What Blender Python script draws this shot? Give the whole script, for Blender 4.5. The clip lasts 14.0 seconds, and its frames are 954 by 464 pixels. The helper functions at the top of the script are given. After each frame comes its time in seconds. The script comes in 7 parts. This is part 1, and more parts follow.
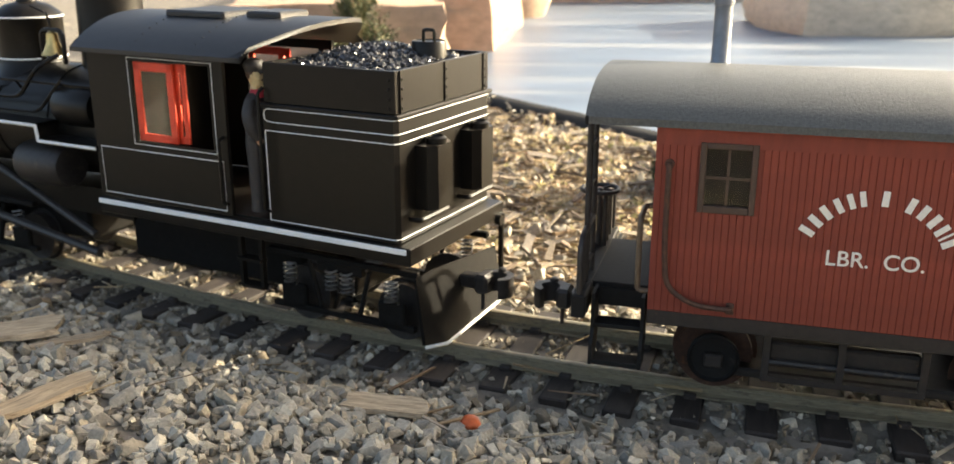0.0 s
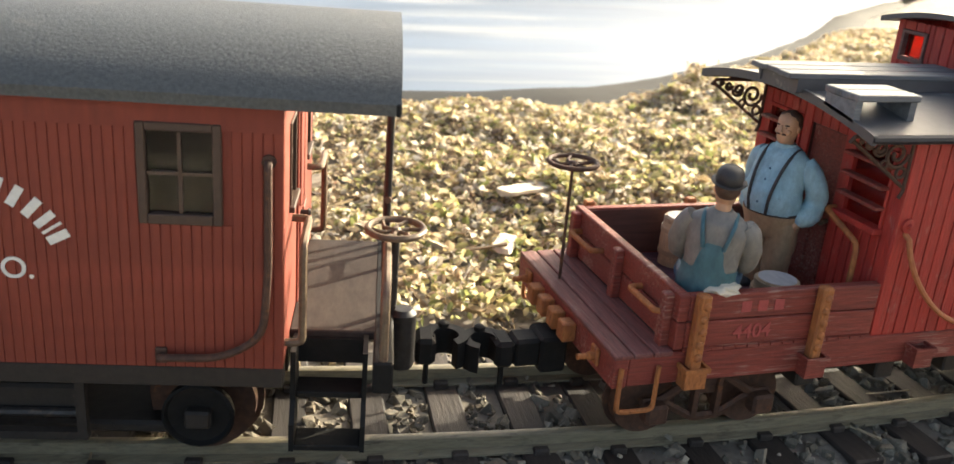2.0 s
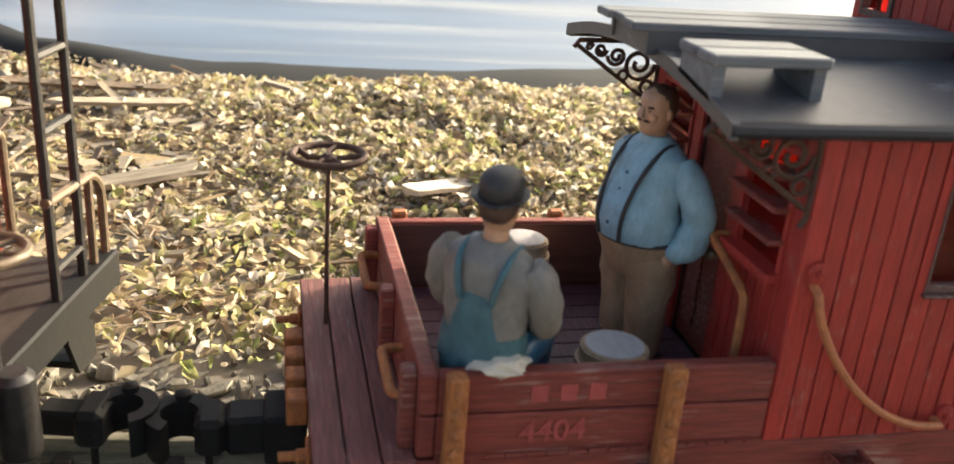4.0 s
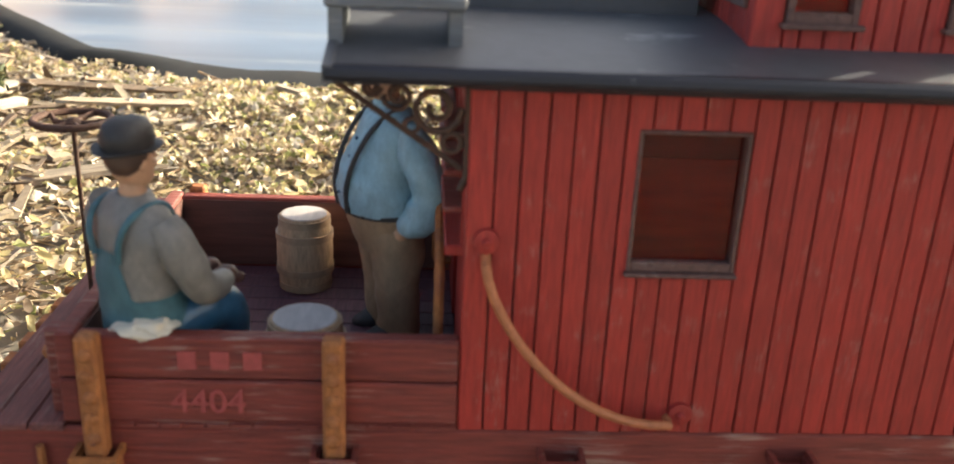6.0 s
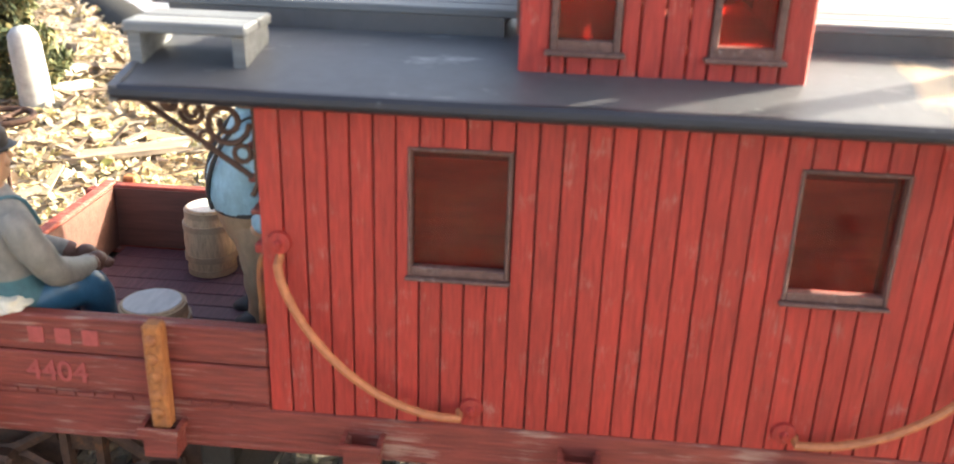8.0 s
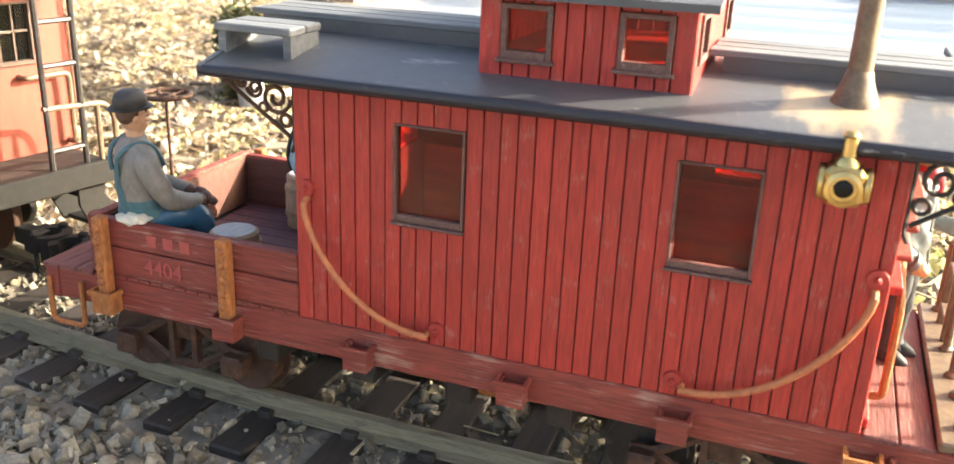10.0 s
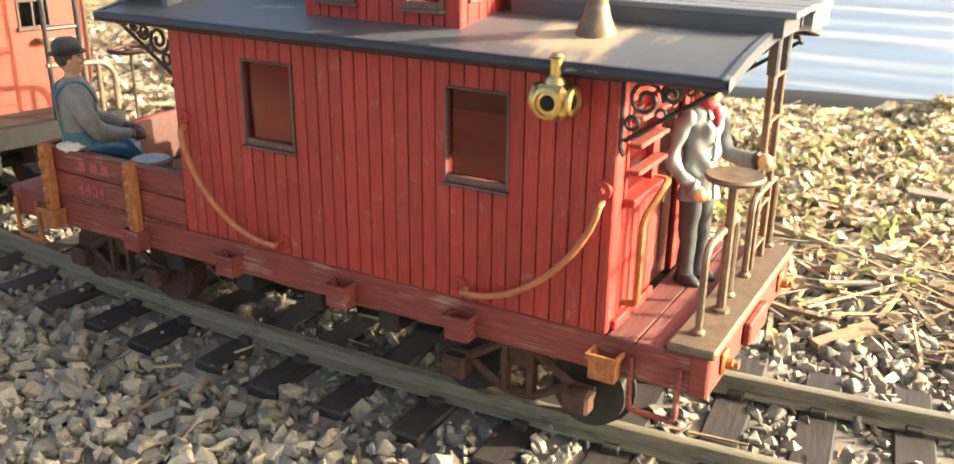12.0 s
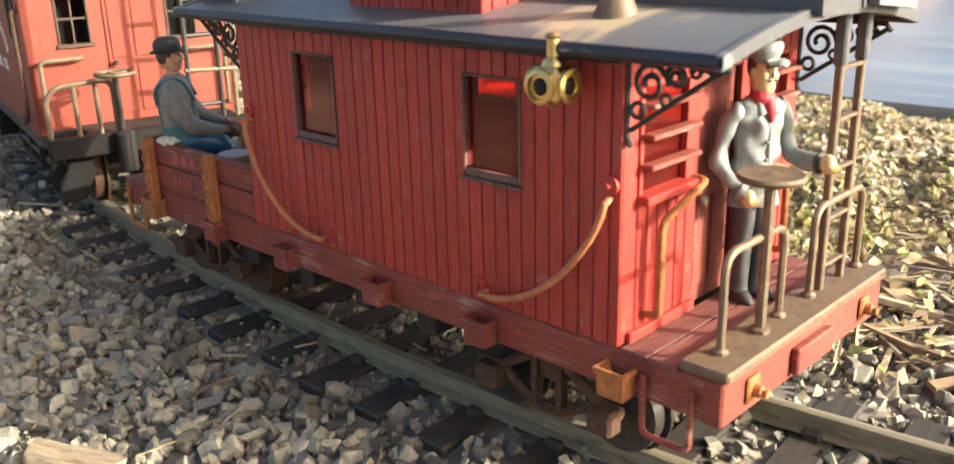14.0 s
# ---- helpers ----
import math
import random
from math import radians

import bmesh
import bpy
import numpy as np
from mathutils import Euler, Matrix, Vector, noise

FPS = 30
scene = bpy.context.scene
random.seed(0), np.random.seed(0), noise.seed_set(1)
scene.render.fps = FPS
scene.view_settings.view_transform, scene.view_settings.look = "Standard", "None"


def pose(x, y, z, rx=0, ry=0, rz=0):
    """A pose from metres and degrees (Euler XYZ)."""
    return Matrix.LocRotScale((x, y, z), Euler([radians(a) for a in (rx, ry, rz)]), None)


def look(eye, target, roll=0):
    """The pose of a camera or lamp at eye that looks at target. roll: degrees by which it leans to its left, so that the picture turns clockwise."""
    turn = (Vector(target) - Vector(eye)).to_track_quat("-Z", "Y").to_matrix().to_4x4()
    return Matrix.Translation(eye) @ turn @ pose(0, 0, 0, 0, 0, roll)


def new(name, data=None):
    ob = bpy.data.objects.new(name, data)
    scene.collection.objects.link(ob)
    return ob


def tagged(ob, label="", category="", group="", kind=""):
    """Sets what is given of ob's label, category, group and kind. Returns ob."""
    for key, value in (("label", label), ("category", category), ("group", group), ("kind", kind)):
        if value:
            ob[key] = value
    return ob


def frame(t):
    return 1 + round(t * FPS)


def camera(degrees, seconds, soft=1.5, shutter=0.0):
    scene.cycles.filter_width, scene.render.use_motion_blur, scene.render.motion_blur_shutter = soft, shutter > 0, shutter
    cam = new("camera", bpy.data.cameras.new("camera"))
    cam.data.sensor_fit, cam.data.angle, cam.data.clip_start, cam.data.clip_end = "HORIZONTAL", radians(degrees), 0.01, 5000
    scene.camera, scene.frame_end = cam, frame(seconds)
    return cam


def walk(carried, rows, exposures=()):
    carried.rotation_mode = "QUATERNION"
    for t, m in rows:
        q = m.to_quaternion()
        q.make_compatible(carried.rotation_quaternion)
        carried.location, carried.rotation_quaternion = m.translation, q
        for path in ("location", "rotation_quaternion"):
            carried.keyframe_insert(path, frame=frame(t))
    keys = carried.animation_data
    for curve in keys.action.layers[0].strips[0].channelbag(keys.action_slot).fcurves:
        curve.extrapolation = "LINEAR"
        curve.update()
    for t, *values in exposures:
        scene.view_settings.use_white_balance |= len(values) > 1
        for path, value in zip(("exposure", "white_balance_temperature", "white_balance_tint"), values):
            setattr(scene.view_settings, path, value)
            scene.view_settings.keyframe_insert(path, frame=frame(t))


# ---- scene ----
cam = camera(54.05, 14.0, soft=1.5)
cam.data.dof.use_dof, cam.data.dof.focus_distance, cam.data.dof.aperture_fstop = True, 0.32, 24.0
PATH = [
    (0, (-0.4395, -0.3631, 0.1875), (-0.4581, -0.0772, 0.0985), 0.06),
    (0.5, (-0.4027, -0.3583, 0.1897), (-0.4293, -0.0734, 0.0997), -0.11),
    (1, (-0.3581, -0.3501, 0.1861), (-0.3595, -0.0652, 0.0923), 0.40),
    (1.3, (-0.3214, -0.3370, 0.1813), (-0.2927, -0.0535, 0.0872), 1.72),
    (1.5, (-0.3028, -0.3203, 0.1774), (-0.2527, -0.0404, 0.0816), 2.69),
    (2, (-0.2558, -0.2753, 0.1778), (-0.1648, -0.0096, 0.0724), 4.76),
    (2.5, (-0.2130, -0.2470, 0.1654), (-0.1160, 0.0155, 0.0572), 5.21),
    (2.7, (-0.1960, -0.2356, 0.1681), (-0.1074, 0.0265, 0.0521), 4.64),
    (4.8, (-0.1052, -0.1951, 0.1450), (-0.0569, 0.0813, 0.0387), 4.30),
    (5, (-0.0949, -0.1961, 0.1438), (-0.0541, 0.0815, 0.0376), 3.78),
    (5.5, (-0.0668, -0.2000, 0.1430), (-0.0394, 0.0787, 0.0353), 2.92),
    (6, (-0.0373, -0.2024, 0.1440), (-0.0199, 0.0778, 0.0383), 2.64),
    (6.5, (-0.0172, -0.1984, 0.1438), (-0.0096, 0.0811, 0.0350), 2.35),
    (7, (0.0019, -0.2029, 0.1467), (-0.0028, 0.0773, 0.0397), 1.78),
    (7.5, (0.0108, -0.2079, 0.1537), (-0.0020, 0.0700, 0.0413), 1.89),
    (8, (0.0295, -0.2139, 0.1573), (0.0062, 0.0629, 0.0438), 1.83),
    (8.2, (0.0355, -0.2218, 0.1603), (0.0061, 0.0546, 0.0474), 1.95),
    (10.3, (0.1207, -0.2608, 0.1637), (0.0160, 0.0005, 0.0599), 2.06),
    (10.5, (0.1310, -0.2604, 0.1641), (0.0221, -0.0015, 0.0587), 1.83),
    (11, (0.1574, -0.2557, 0.1578), (0.0379, -0.0018, 0.0518), 1.49),
    (11.5, (0.1836, -0.2555, 0.1564), (0.0552, -0.0057, 0.0510), 1.15),
    (12, (0.2101, -0.2566, 0.1555), (0.0703, -0.0129, 0.0504), 0.63),
    (12.5, (0.2314, -0.2684, 0.1650), (0.0823, -0.0290, 0.0627), 0.46),
    (13, (0.2604, -0.2737, 0.1662), (0.1018, -0.0389, 0.0676), 0.17),
    (13.5, (0.2589, -0.2523, 0.1449), (0.0849, -0.0282, 0.0474), -0.86),
    (14, (0.2479, -0.2132, 0.1416), (0.0492, -0.0099, 0.0458), -1.55),
]
walk(cam, [(t, look(eye, target, roll)) for t, eye, target, roll in PATH], exposures=[(t, e, k, 3) for t, e, k in ((0.0, 1.85, 7400), (1.5, 1.75, 7300), (2.5, 1.75, 7000), (4.8, 1.5, 7000), (5.3, 1.62, 7000), (6.0, 1.75, 7000), (7.0, 2.58, 7000), (7.5, 2.68, 7000), (8.2, 2.75, 7000), (10.5, 2.4, 7100), (12.5, 1.85, 7200), (13.3, 1.55, 7000), (14.0, 1.6, 6700))])

# ---- light ----
SUN = Vector((2.38, 1.12, 1.0)).normalized()
world = bpy.data.worlds.new("winter_sky")
scene.world = world
world.use_nodes = True
sky = world.node_tree.nodes.new("ShaderNodeTexSky")
sky.sky_type = "NISHITA"
sky.sun_disc = False
sky.air_density, sky.dust_density, sky.ozone_density = 0.55, 5.0, 0.2
sky.sun_elevation = math.asin(SUN.z)
sky.sun_rotation = math.atan2(SUN.x, SUN.y)
back = world.node_tree.nodes["Background"]
back.inputs[1].default_value = 0.15
world.node_tree.links.new(sky.outputs[0], back.inputs[0])
lamp = bpy.data.lights.new("sun", "SUN")
lamp.energy, lamp.angle, lamp.color = 3.6, radians(0.6), (1.0, 0.925, 0.82)
sun = new("sun", lamp)
sun.matrix_world = look((1.5, 0.5, 1.0), Vector((1.5, 0.5, 1.0)) - SUN)

# ---- builders: all lengths below are centimetres, scaled to metres when a mesh is linked ----
CM = 0.01
RAD = 144.6      # radius of the curve of the track
rng = random.Random(7)


def along(s, x=0.0, y=0.0, z=0.0, turn=0.0):
    """The pose, in metres, of a place s cm along the track's centre line."""
    th = s / RAD
    px, py = RAD * math.sin(th) + x * math.cos(th) - y * math.sin(th), RAD * (1 - math.cos(th)) + x * math.sin(th) + y * math.cos(th)
    return pose(px * CM, py * CM, z * CM, 0, 0, math.degrees(th) + turn)


def thing(name, label, category, m=None, group="", kind=""):
    ob = new(name)
    ob.empty_display_size = 0.01
    ob.matrix_world = m if m is not None else Matrix()
    return tagged(ob, label, category, group, kind)


def mesh(name, bm, mats, smooth=35):
    me = bpy.data.meshes.new(name)
    bm.transform(Matrix.Scale(CM, 4))
    bm.to_mesh(me)
    bm.free()
    for m in mats if isinstance(mats, (list, tuple)) else [mats]:
        me.materials.append(m)
    if smooth:
        me.polygons.foreach_set("use_smooth", [True] * len(me.polygons))
        me.set_sharp_from_angle(angle=radians(smooth))
    return me


def part(name, bm, mats, parent, label="", smooth=35):
    ob = new(name, bm if isinstance(bm, bpy.types.Mesh) else mesh(name, bm, mats, smooth))
    ob.parent = parent
    return tagged(ob, label)


def solo(name, bm, mats, label, category, m=None, group="", kind="", smooth=35):
    ob = new(name, mesh(name, bm, mats, smooth))
    if m is not None:
        ob.matrix_world = m
    return tagged(ob, label, category, group, kind)


def box(bm, x0, x1, y0, y1, z0, z1, bev=0.0, mi=0, m=None):
    vs = [bm.verts.new((x, y, z)) for x in (x0, x1) for y in (y0, y1) for z in (z0, z1)]
    fs = [bm.faces.new([vs[i] for i in q]) for q in ((0, 1, 3, 2), (4, 6, 7, 5), (0, 4, 5, 1), (2, 3, 7, 6), (0, 2, 6, 4), (1, 5, 7, 3))]
    if bev:
        es = list({e for f in fs for e in f.edges})
        r = bmesh.ops.bevel(bm, geom=es, offset=bev, segments=1, profile=0.5, affect="EDGES")
        fs = list({f for v in set(r["verts"]) | {v for v in vs if v.is_valid} for f in v.link_faces})
        vs = list({v for f in fs for v in f.verts})
    for f in fs:
        f.material_index = mi
    if m is not None:
        bmesh.ops.transform(bm, matrix=m, verts=vs)
    return bm


def rings(bm, loops, cap=True, mi=0, closed=False):
    """Skin a row of loops of points."""
    rows = [[bm.verts.new(p) for p in loop] for loop in loops]
    n = len(rows[0])
    pairs = list(zip(rows, rows[1:])) + ([(rows[-1], rows[0])] if closed else [])
    for a, b in pairs:
        for i in range(n):
            f = bm.faces.new((a[i], a[(i + 1) % n], b[(i + 1) % n], b[i]))
            f.material_index = mi
    if cap and not closed:
        bm.faces.new(rows[0][::-1]).material_index = mi
        bm.faces.new(rows[-1]).material_index = mi
    return bm


def tube(bm, pts, r, seg=8, mi=0, closed=False):
    """A round bar along points; r is one radius or one for each point."""
    pts = [Vector(p) for p in pts]
    loops, up = [], None
    for i, p in enumerate(pts):
        a = pts[i - 1] if i or closed else p
        b = pts[(i + 1) % len(pts)] if i < len(pts) - 1 or closed else p
        d = (b - a).normalized()
        if up is None:
            up = d.orthogonal().normalized()
        up = (up - d * up.dot(d)).normalized()
        side = d.cross(up)
        rr = r[i] if isinstance(r, (list, tuple)) else r
        loops.append([p + (up * math.cos(t) + side * math.sin(t)) * rr for t in (2 * math.pi * k / seg for k in range(seg))])
    return rings(bm, loops, True, mi, closed)


def bend(pts, r=0.4, n=4):
    """Points of a bar with rounded corners."""
    pts = [Vector(p) for p in pts]
    out = [pts[0]]
    for a, b, c in zip(pts, pts[1:], pts[2:]):
        da, dc = (a - b), (c - b)
        k = min(r, da.length * 0.45, dc.length * 0.45)
        p, q = b + da.normalized() * k, b + dc.normalized() * k
        for i in range(n + 1):
            t = i / n
            out.append(p * (1 - t) ** 2 + b * 2 * t * (1 - t) + q * t * t)
    return out + [pts[-1]]


def lathe(bm, prof, at=(0, 0, 0), seg=16, axis="Z", mi=0, sx=1.0, sy=1.0):
    at = Vector(at)
    loops = []
    for r, h in prof:
        ring = []
        for k in range(seg):
            t = 2 * math.pi * k / seg
            a, b = max(r, 0.004) * math.cos(t) * sx, max(r, 0.004) * math.sin(t) * sy
            ring.append(at + Vector({"Z": (a, b, h), "X": (h, a, b), "Y": (b, h, a)}[axis]))
        loops.append(ring)
    return rings(bm, loops, True, mi)


def prism(bm, poly, x0, x1, axis="X", mi=0):
    """A flat outline (a, b) drawn out along an axis: X takes (y, z), Y takes (x, z), Z takes (x, y)."""
    def at(a, b, h):
        return {"X": (h, a, b), "Y": (a, h, b), "Z": (a, b, h)}[axis]
    return rings(bm, [[at(a, b, h) for a, b in poly] for h in (x0, x1)], True, mi)


def ring_bar(bm, at, R, r, axis="Z", seg=24, sub=8, mi=0):
    pts = []
    for k in range(seg):
        t = 2 * math.pi * k / seg
        a, b = R * math.cos(t), R * math.sin(t)
        pts.append(Vector(at) + Vector({"Z": (a, b, 0), "X": (0, a, b), "Y": (a, 0, b)}[axis]))
    return tube(bm, pts, r, sub, mi, True)


def bolt(bm, at, r=0.09, h=0.08, axis="Y", mi=0):
    return lathe(bm, [(r, 0), (r, h * 0.6), (r * 0.6, h)], at, 6, axis, mi)


def B():
    return bmesh.new()


# ---- materials ----
def material(name, col, rough=0.6, metal=0.0, var=0.25, scale=300.0, stretch=(1, 1, 1), col2=None, amount=0.35, scale2=60.0, stretch2=None,
             bump=0.15, rand=0.0, island=0.0, spec=0.5, sharp=0.12, coat=0.0, rough2=None, patch=None):
    """Paint or stone with fine grain, and patches of a second colour (wear, rust, dirt) of their own shape."""
    m = bpy.data.materials.new(name)
    m.use_nodes = True
    nt = m.node_tree
    N, L = nt.nodes, nt.links
    bsdf = N["Principled BSDF"]
    bsdf.inputs["Roughness"].default_value, bsdf.inputs["Metallic"].default_value = rough, metal
    bsdf.inputs["Specular IOR Level"].default_value = spec
    bsdf.inputs["Coat Weight"].default_value = coat
    tc = N.new("ShaderNodeTexCoord")
    mp = N.new("ShaderNodeMapping")
    mp.inputs["Scale"].default_value = stretch
    where = tc.outputs["Object"]
    if rand:
        inf = N.new("ShaderNodeObjectInfo")
        away = N.new("ShaderNodeVectorMath")
        away.operation = "MULTIPLY_ADD"
        away.inputs[1].default_value = (3.1, 2.3, 4.7)
        L.new(inf.outputs["Random"], away.inputs[0])
        L.new(where, away.inputs[2])
        where = away.outputs[0]
    L.new(where, mp.inputs["Vector"])
    n1 = N.new("ShaderNodeTexNoise")
    n1.inputs["Scale"].default_value, n1.inputs["Detail"].default_value, n1.inputs["Roughness"].default_value = scale, 6.0, 0.65
    L.new(mp.outputs[0], n1.inputs["Vector"])
    ramp = N.new("ShaderNodeValToRGB")
    ramp.color_ramp.elements[0].position, ramp.color_ramp.elements[1].position = 0.3, 0.7
    ramp.color_ramp.elements[0].color = (*[c * (1 - var) for c in col], 1)
    ramp.color_ramp.elements[1].color = (*[min(1, c * (1 + var)) for c in col], 1)
    L.new(n1.outputs[0], ramp.inputs[0])
    out = ramp.outputs[0]
    if col2:
        mp2 = N.new("ShaderNodeMapping")
        mp2.inputs["Scale"].default_value = stretch2 or stretch
        L.new(where, mp2.inputs["Vector"])
        n2 = N.new("ShaderNodeTexNoise")
        n2.inputs["Scale"].default_value, n2.inputs["Detail"].default_value, n2.inputs["Roughness"].default_value = scale2, 8.0, 0.7
        L.new(mp2.outputs[0], n2.inputs["Vector"])
        r2 = N.new("ShaderNodeMapRange")
        r2.inputs["From Min"].default_value, r2.inputs["From Max"].default_value = 0.78 - amount * 0.55, 0.78 - amount * 0.55 + sharp
        wear = n2.outputs[0]
        if patch:
            n3 = N.new("ShaderNodeTexNoise")
            n3.inputs["Scale"].default_value, n3.inputs["Detail"].default_value = patch[0], 3.0
            L.new(tc.outputs["Object"], n3.inputs["Vector"])
            if rand:
                L.new(where, n3.inputs["Vector"])
            ma = N.new("ShaderNodeMath")
            ma.operation = "MULTIPLY_ADD"
            ma.inputs[1].default_value = patch[1]
            L.new(n3.outputs[0], ma.inputs[0])
            L.new(wear, ma.inputs[2])
            mb = N.new("ShaderNodeMath")
            mb.operation = "SUBTRACT"
            mb.inputs[1].default_value = patch[1] * 0.5
            L.new(ma.outputs[0], mb.inputs[0])
            wear = mb.outputs[0]
        L.new(wear, r2.inputs["Value"])
        mx = N.new("ShaderNodeMix")
        mx.data_type = "RGBA"
        L.new(r2.outputs[0], mx.inputs[0])
        L.new(out, mx.inputs[6])
        mx.inputs[7].default_value = (*col2, 1)
        out = mx.outputs[2]
        if rough2 is not None:
            mr = N.new("ShaderNodeMapRange")
            mr.inputs["To Min"].default_value, mr.inputs["To Max"].default_value = rough, rough2
            L.new(r2.outputs[0], mr.inputs["Value"])
            L.new(mr.outputs[0], bsdf.inputs["Roughness"])
    if rand or island:
        src = N.new("ShaderNodeObjectInfo").outputs["Random"] if rand else N.new("ShaderNodeNewGeometry").outputs["Random Per Island"]
        k = rand or island
        mr = N.new("ShaderNodeMapRange")
        mr.inputs["To Min"].default_value, mr.inputs["To Max"].default_value = 1 - k, 1 + k
        L.new(src, mr.inputs["Value"])
        hsv = N.new("ShaderNodeHueSaturation")
        L.new(mr.outputs[0], hsv.inputs["Value"])
        L.new(out, hsv.inputs["Color"])
        out = hsv.outputs[0]
    L.new(out, bsdf.inputs["Base Color"])
    if bump:
        bp = N.new("ShaderNodeBump")
        bp.inputs["Strength"].default_value, bp.inputs["Distance"].default_value = bump, 0.0006
        L.new(n1.outputs[0], bp.inputs["Height"])
        L.new(bp.outputs[0], bsdf.inputs["Normal"])
    return m


def pebble_mix(name, cols, rough, var, scale, bump=0.3, thin=0.0):
    """One of several colours for each loose piece, with a fine grain."""
    m = material(name, (1, 1, 1), rough, 0, var, scale, bump=bump)
    nt = m.node_tree
    N, L = nt.nodes, nt.links
    geo = N.new("ShaderNodeNewGeometry")
    cr = N.new("ShaderNodeValToRGB")
    cr.color_ramp.interpolation = "CONSTANT"
    while len(cr.color_ramp.elements) < len(cols):
        cr.color_ramp.elements.new(0.5)
    for i, (c, e) in enumerate(zip(cols, cr.color_ramp.elements)):
        e.position, e.color = i / len(cols), (*c, 1)
    L.new(geo.outputs["Random Per Island"], cr.inputs[0])
    mx = N.new("ShaderNodeMix")
    mx.data_type, mx.blend_type = "RGBA", "MULTIPLY"
    mx.inputs[0].default_value = 1.0
    bsdf = N["Principled BSDF"]
    old = bsdf.inputs["Base Color"].links[0].from_socket
    L.new(cr.outputs[0], mx.inputs[6])
    L.new(old, mx.inputs[7])
    L.new(mx.outputs[2], bsdf.inputs["Base Color"])
    if thin:
        tr = N.new("ShaderNodeBsdfTranslucent")
        ms = N.new("ShaderNodeMixShader")
        ms.inputs[0].default_value = thin
        L.new(mx.outputs[2], tr.inputs[0])
        L.new(bsdf.outputs[0], ms.inputs[1])
        L.new(tr.outputs[0], ms.inputs[2])
        L.new(ms.outputs[0], N["Material Output"].inputs["Surface"])
    return m


M_RED = material("weathered_red_paint", (0.335, 0.026, 0.018), 0.56, 0, 0.30, 1500, (1, 1, 0.09), (0.40, 0.20, 0.15), 0.28, 2200, (1, 1, 0.12), 0.5, rand=0.11, sharp=0.30, patch=(170, 0.85))
M_GROOVE = material("dark_red_groove", (0.07, 0.018, 0.013), 0.7, 0, 0.3, 300, bump=0.1)
M_SILL = material("weathered_oxide_red", (0.205, 0.036, 0.023), 0.65, 0, 0.40, 1200, (0.06, 1, 1), (0.36, 0.20, 0.15), 0.37, 1100, (0.05, 1, 1), 0.7, rand=0.1, sharp=0.16, patch=(60, 0.7))
M_DECK = material("oxide_deck_wood", (0.17, 0.055, 0.045), 0.7, 0, 0.45, 1300, (1, 0.07, 1), (0.38, 0.27, 0.22), 0.38, 900, (1, 0.08, 1), 0.6, rand=0.18, sharp=0.25)
M_FLOOR = material("dark_plum_floor", (0.085, 0.033, 0.045), 0.6, 0, 0.35, 1300, (1, 0.08, 1), bump=0.5, rand=0.2)
M_DARK = material("dark_window_trim", (0.12, 0.058, 0.046), 0.65, 0, 0.4, 700, (1, 1, 1), (0.34, 0.26, 0.23), 0.36, 900, None, 0.35, sharp=0.3, patch=(120, 0.4))
M_ROOF = material("blue_black_roof", (0.036, 0.037, 0.045), 0.5, 0, 0.25, 250, (1, 1, 1), (0.24, 0.24, 0.23), 0.29, 120, (0.5, 1, 1), 0.12, rough2=0.6, patch=(30, 0.3), spec=1.0)
M_NOSE = material("dark_roof_edge", (0.016, 0.015, 0.021), 0.42, 0, 0.3, 250, (0.2, 1, 1), (0.34, 0.32, 0.31), 0.27, 500, (0.22, 1, 1), 0.2, sharp=0.10, patch=(40, 0.5))
M_ROOF.node_tree.nodes["Principled BSDF"].inputs["Sheen Weight"].default_value = 0.06
M_RBOARD = material("greyed_roof_board", (0.13, 0.135, 0.14), 0.6, 0, 0.3, 400, (0.1, 1, 1), (0.30, 0.29, 0.26), 0.34, 180, (0.12, 1, 1), 0.4, rand=0.15, sharp=0.25)
M_INNER = material("glow_brown_inner_panel", (0.36, 0.16, 0.075), 0.5, 0, 0.3, 300, (0.15, 1, 1), (0.20, 0.07, 0.035), 0.4, 60, None, 0.2)
M_SHADE_LINING = material("shade_brown_inner_boards", (0.11, 0.045, 0.032), 0.7, 0, 0.3, 400, (0.1, 1, 1), bump=0.3)
M_RUST = material("orange_rust", (0.36, 0.125, 0.035), 0.75, 0, 0.45, 900, (1, 1, 0.4), (0.17, 0.055, 0.03), 0.46, 450, (1, 1, 0.4), 0.5, rand=0.1, sharp=0.2, patch=(90, 0.5))
M_GRAB = material("faded_orange_iron", (0.40, 0.135, 0.052), 0.6, 0, 0.25, 400, (1, 1, 1), (0.30, 0.09, 0.04), 0.36, 140, None, 0.25)
M_RUSTD = material("brown_rusty_iron", (0.075, 0.036, 0.022), 0.7, 0.2, 0.4, 400, (1, 1, 1), (0.19, 0.072, 0.026), 0.36, 150, None, 0.4)
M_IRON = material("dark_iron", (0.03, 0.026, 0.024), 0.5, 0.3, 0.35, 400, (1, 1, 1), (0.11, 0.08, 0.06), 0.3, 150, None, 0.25)
